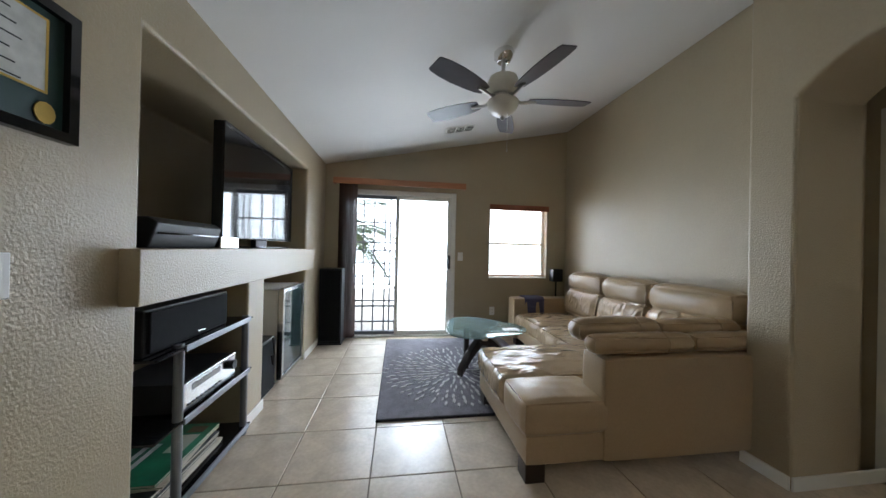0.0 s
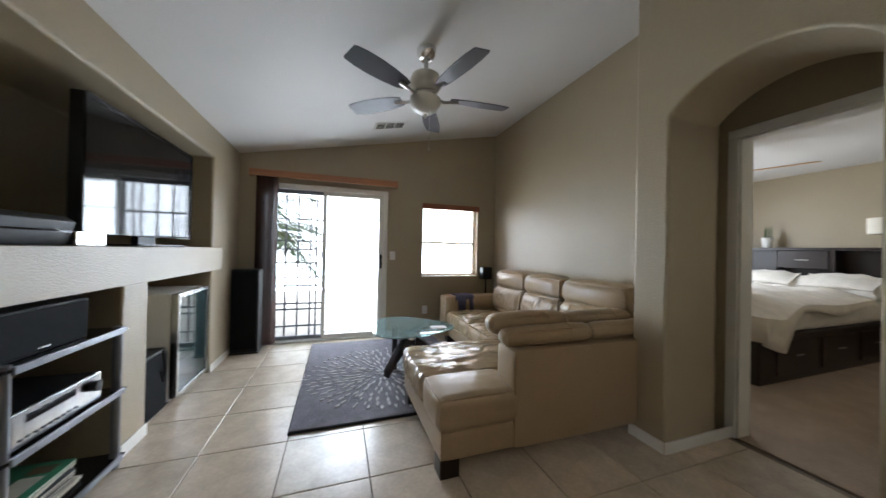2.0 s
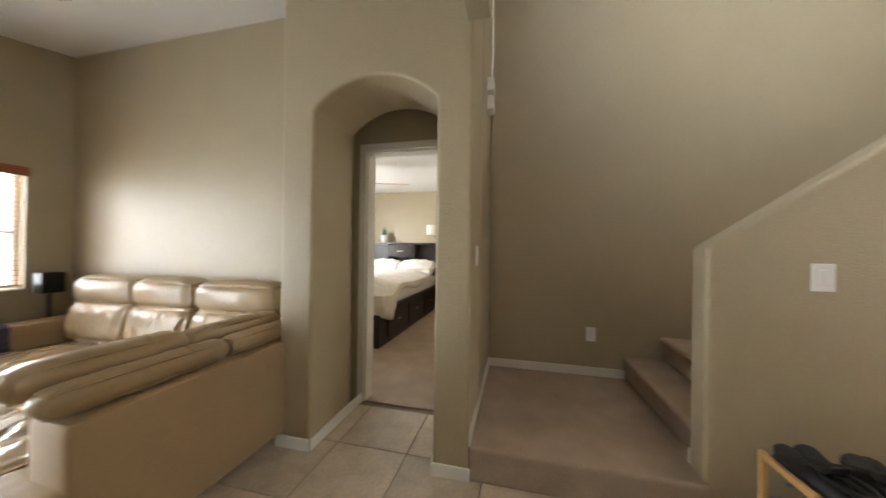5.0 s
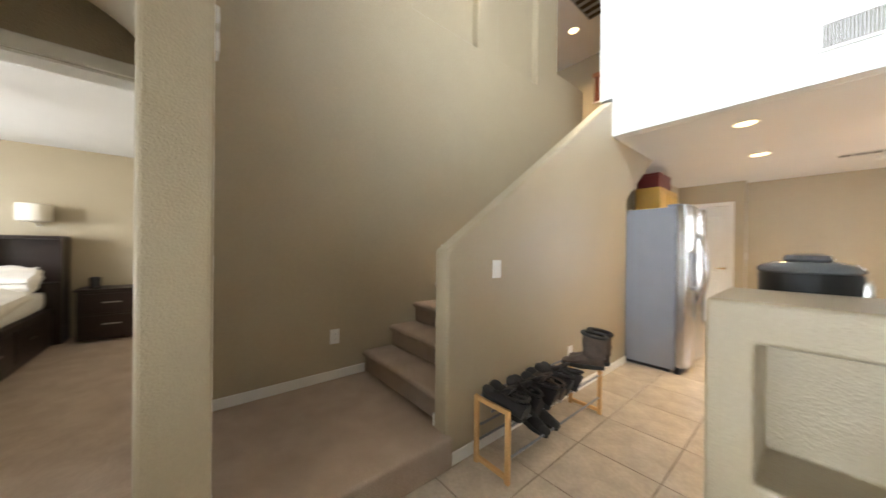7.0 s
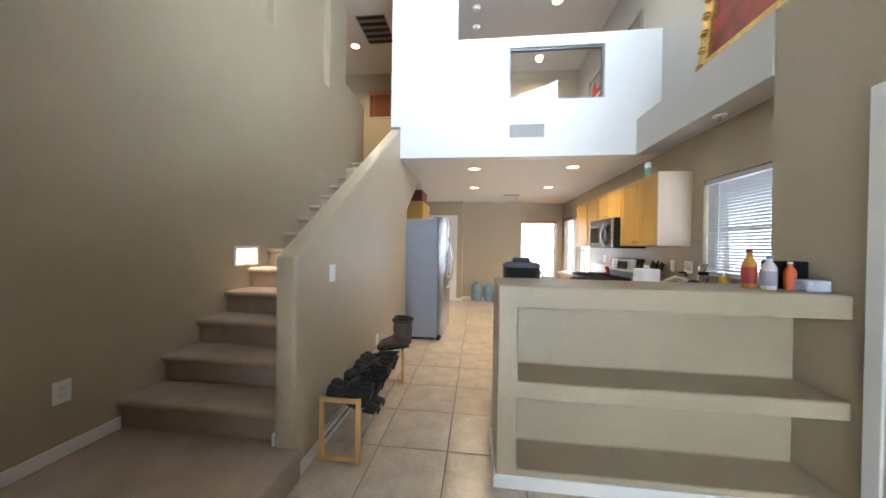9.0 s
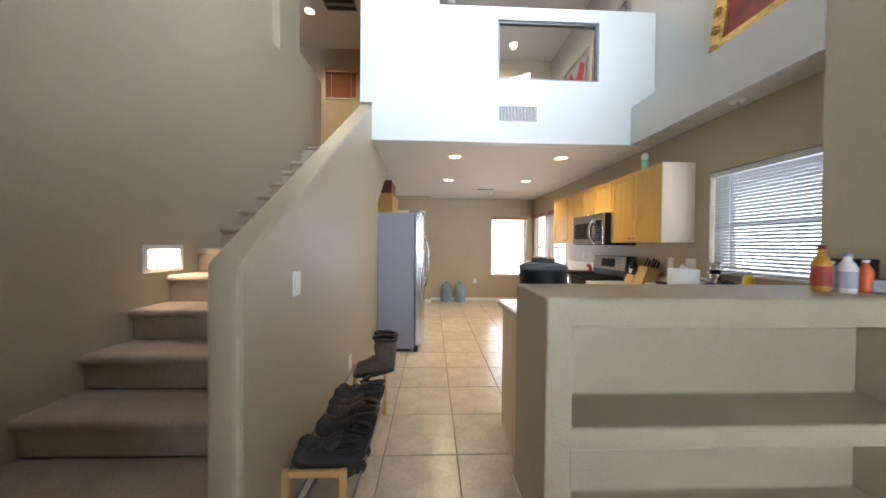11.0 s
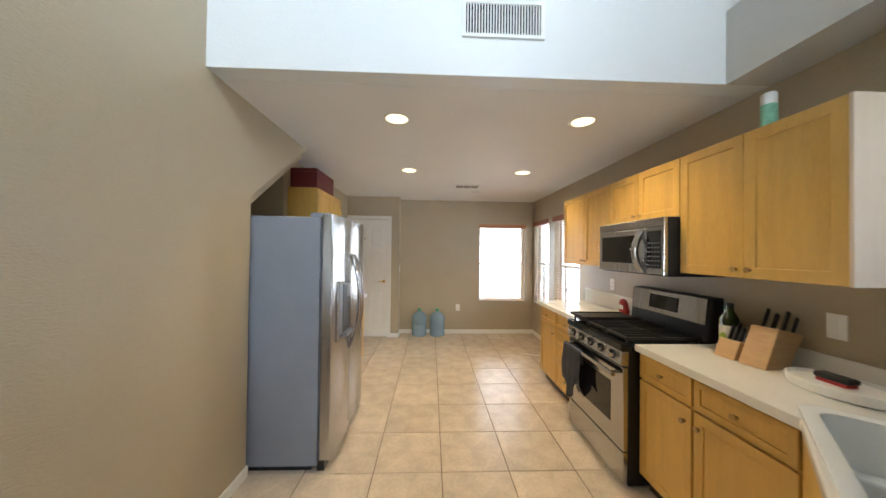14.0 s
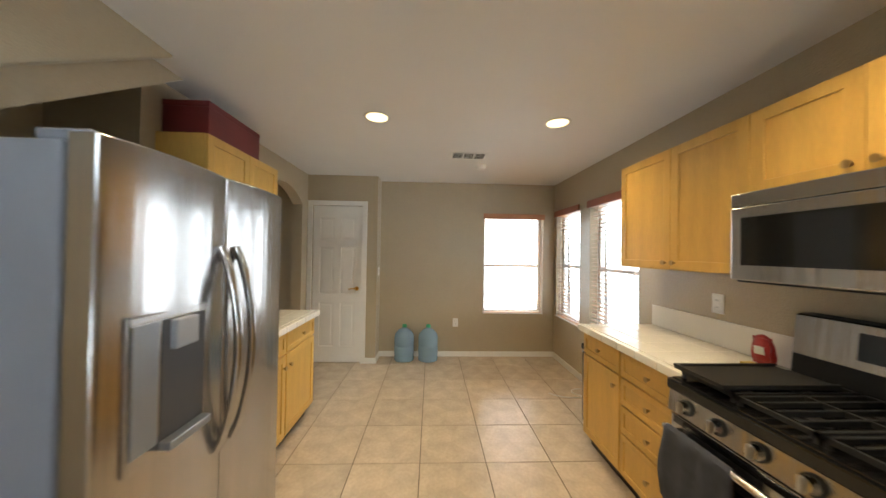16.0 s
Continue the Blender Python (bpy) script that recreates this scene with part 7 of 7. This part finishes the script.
yb = thing("yellow_packet", "small yellow packet lying on the counter", "packet")
part("packet", boxes((-0.72, -0.66, -4.02, -3.93, CZ, CZ + 0.025), bevel=0.006), make("yellow_card", (0.62, 0.45, 0.06), 0.5), yb)
sc2 = thing("spray_can", "green and white spray can on the upper cabinet", "spray can")
part("can", lathe(bmesh.new(), [(0.03, 0), (0.032, 0.004), (0.032, 0.12), (0.03, 0.124)], 20, pose(-0.66, -2.69, 2.1105)), make("mint_print", (0.25, 0.55, 0.38), 0.35, vary=0.4, scale=25), sc2, "green printed can", smooth=True)
part("cap", lathe(bmesh.new(), [(0.031, 0), (0.031, 0.05), (0.025, 0.058)], 20, pose(-0.66, -2.69, 2.235)), WHITE, sc2, "white cap", smooth=True)

# dishes drying by the sink
for x, y, r in ((-0.24, -1.45, 0.088), (-0.37, -1.46, 0.094)):
    pn = thing("frying_pan", "black frying pan leaning upright among the drying dishes", "pan", group="pans drying by the sink")
    part("pan", moved(lathe(bmesh.new(), [(r * 0.75, 0.0), (r * 0.95, 0.012), (r, 0.038), (r * 0.97, 0.038), (r * 0.9, 0.014), (0.0, 0.008)], 32), pose(x, y, CZ + r + 0.002, 82, 0, 14)), IRON, pn, "black pan body", smooth=True)
    part("handle", tube(bmesh.new(), [(x - r * 0.9, y - 0.02, CZ + r), (x - r * 1.4, y - 0.03, CZ + r * 1.05), (x - r * 1.9, y - 0.03, CZ + r * 1.08)], 0.009, 8), BLACK, pn, smooth=True)

# round cooker on the peninsula: bowed sides, domed grey lid
ck = thing("countertop_cooker", "black round countertop cooker with a domed grey lid", "cooker")
CX, CY = 0.88, -1.385
part("body", lathe(bmesh.new(), [(0.128, 0.0), (0.138, 0.008), (0.146, 0.06), (0.150, 0.18), (0.152, 0.255), (0.148, 0.265)], 40, pose(CX, CY, CZ) @ Matrix.Diagonal((0.9, 0.9, 1, 1))), BLACK, ck, smooth=True)
SMOKE = make("smoke_grey_lid", (0.11, 0.113, 0.12), 0.15, vary=0.05)
part("lid", lathe(bmesh.new(), [(0.150, 0.0), (0.157, 0.006), (0.155, 0.018), (0.138, 0.032), (0.10, 0.043), (0.06, 0.047)], 40, pose(CX, CY, CZ + 0.265) @ Matrix.Diagonal((0.9, 0.9, 1, 1))), SMOKE, ck, "glossy smoke-grey domed lid", smooth=True)
part("lid_hub", lathe(bmesh.new(), [(0.062, 0.0), (0.066, 0.006), (0.060, 0.022), (0.035, 0.03)], 28, pose(CX, CY, CZ + 0.310) @ Matrix.Diagonal((1.0, 1.3, 1, 1))), SMOKE, ck, "raised oval lid grip", smooth=True)
part("side_band", boxes((CX - 0.152, CX - 0.122, CY - 0.05, CY + 0.05, CZ + 0.03, CZ + 0.24), bevel=0.01, seg=3), STEEL, ck, "steel side strip", smooth=True)

# bottles and boxes on the half wall
HZ = 1.1205
bottle("amber cleaner bottle with a red label on the half wall", -0.325, -0.98, HZ, 0.034, 0.215, make("amber_plastic", (0.55, 0.27, 0.04), 0.3), make("dark_red_cap", (0.2, 0.02, 0.02), 0.4), 0.4, make("red_label", (0.4, 0.05, 0.03), 0.5, vary=0.4, scale=25))
bottle("white spray bottle on the half wall", -0.385, -0.93, HZ, 0.032, 0.18, WHITE, make("blue_grey_cap", (0.2, 0.25, 0.4), 0.4), 0.35, make("grey_label", (0.4, 0.42, 0.5), 0.5))
bottle("small grey bottle on the half wall", -0.455, -1.03, HZ, 0.028, 0.14, make("grey_blue_plastic", (0.25, 0.32, 0.38), 0.4), WHITE, 0.3)
bottle("orange capped bottle on the half wall", -0.505, -0.95, HZ, 0.026, 0.15, make("orange_red_plastic", (0.65, 0.12, 0.03), 0.4), WHITE, 0.35)
bx = thing("tissue_box", "small white and blue tissue packet on the half wall", "packet")
part("packet", boxes((-0.610, -0.50, -0.925, -0.85, HZ, HZ + 0.06), bevel=0.008), make("pale_blue_print", (0.55, 0.58, 0.68), 0.6, vary=0.3, scale=20), bx)
bb = thing("black_organizer", "black desk organizer box on the half wall", "box")
part("box", boxes((-0.632, -0.45, -1.06, -0.985, HZ, HZ + 0.155), bevel=0.006), BLACK, bb)
part("front_pocket", boxes((-0.628, -0.53, -0.984, -0.960, HZ, HZ + 0.06), bevel=0.004), BLACK, bb)

# ---- floor tiles, one by one ----
P0, X0, Y0 = 0.458, 0.460, -2.40
tile_mesh = mesh("tile", boxes((-0.2262, 0.2262, -0.2262, 0.2262, -0.004, 0.004), bevel=0.002, seg=1), TILE)
tile_floor = bpy.data.objects["floor"]
count = 0
for i in range(-5, 7):
    for j in range(-11, 16):
        cx, cy = X0 + (i + 0.5) * P0, Y0 + (j + 0.5) * P0
        if cx < -1.6 or cx > 2.95 or cy > 4.5 or cy < -6.95 or (cx > 2.45 and -3.2 < cy < 0.4) or (cx < -1.15 and cy < 1.2):
            continue
        if count < 300:
            o = new("tile", tile_mesh)
            o.parent = tile_floor
            o.location = (cx, cy, 0)
            o.rotation_euler = (0, 0, random.choice((0, 1, 2, 3)) * math.pi / 2)
            count += 1
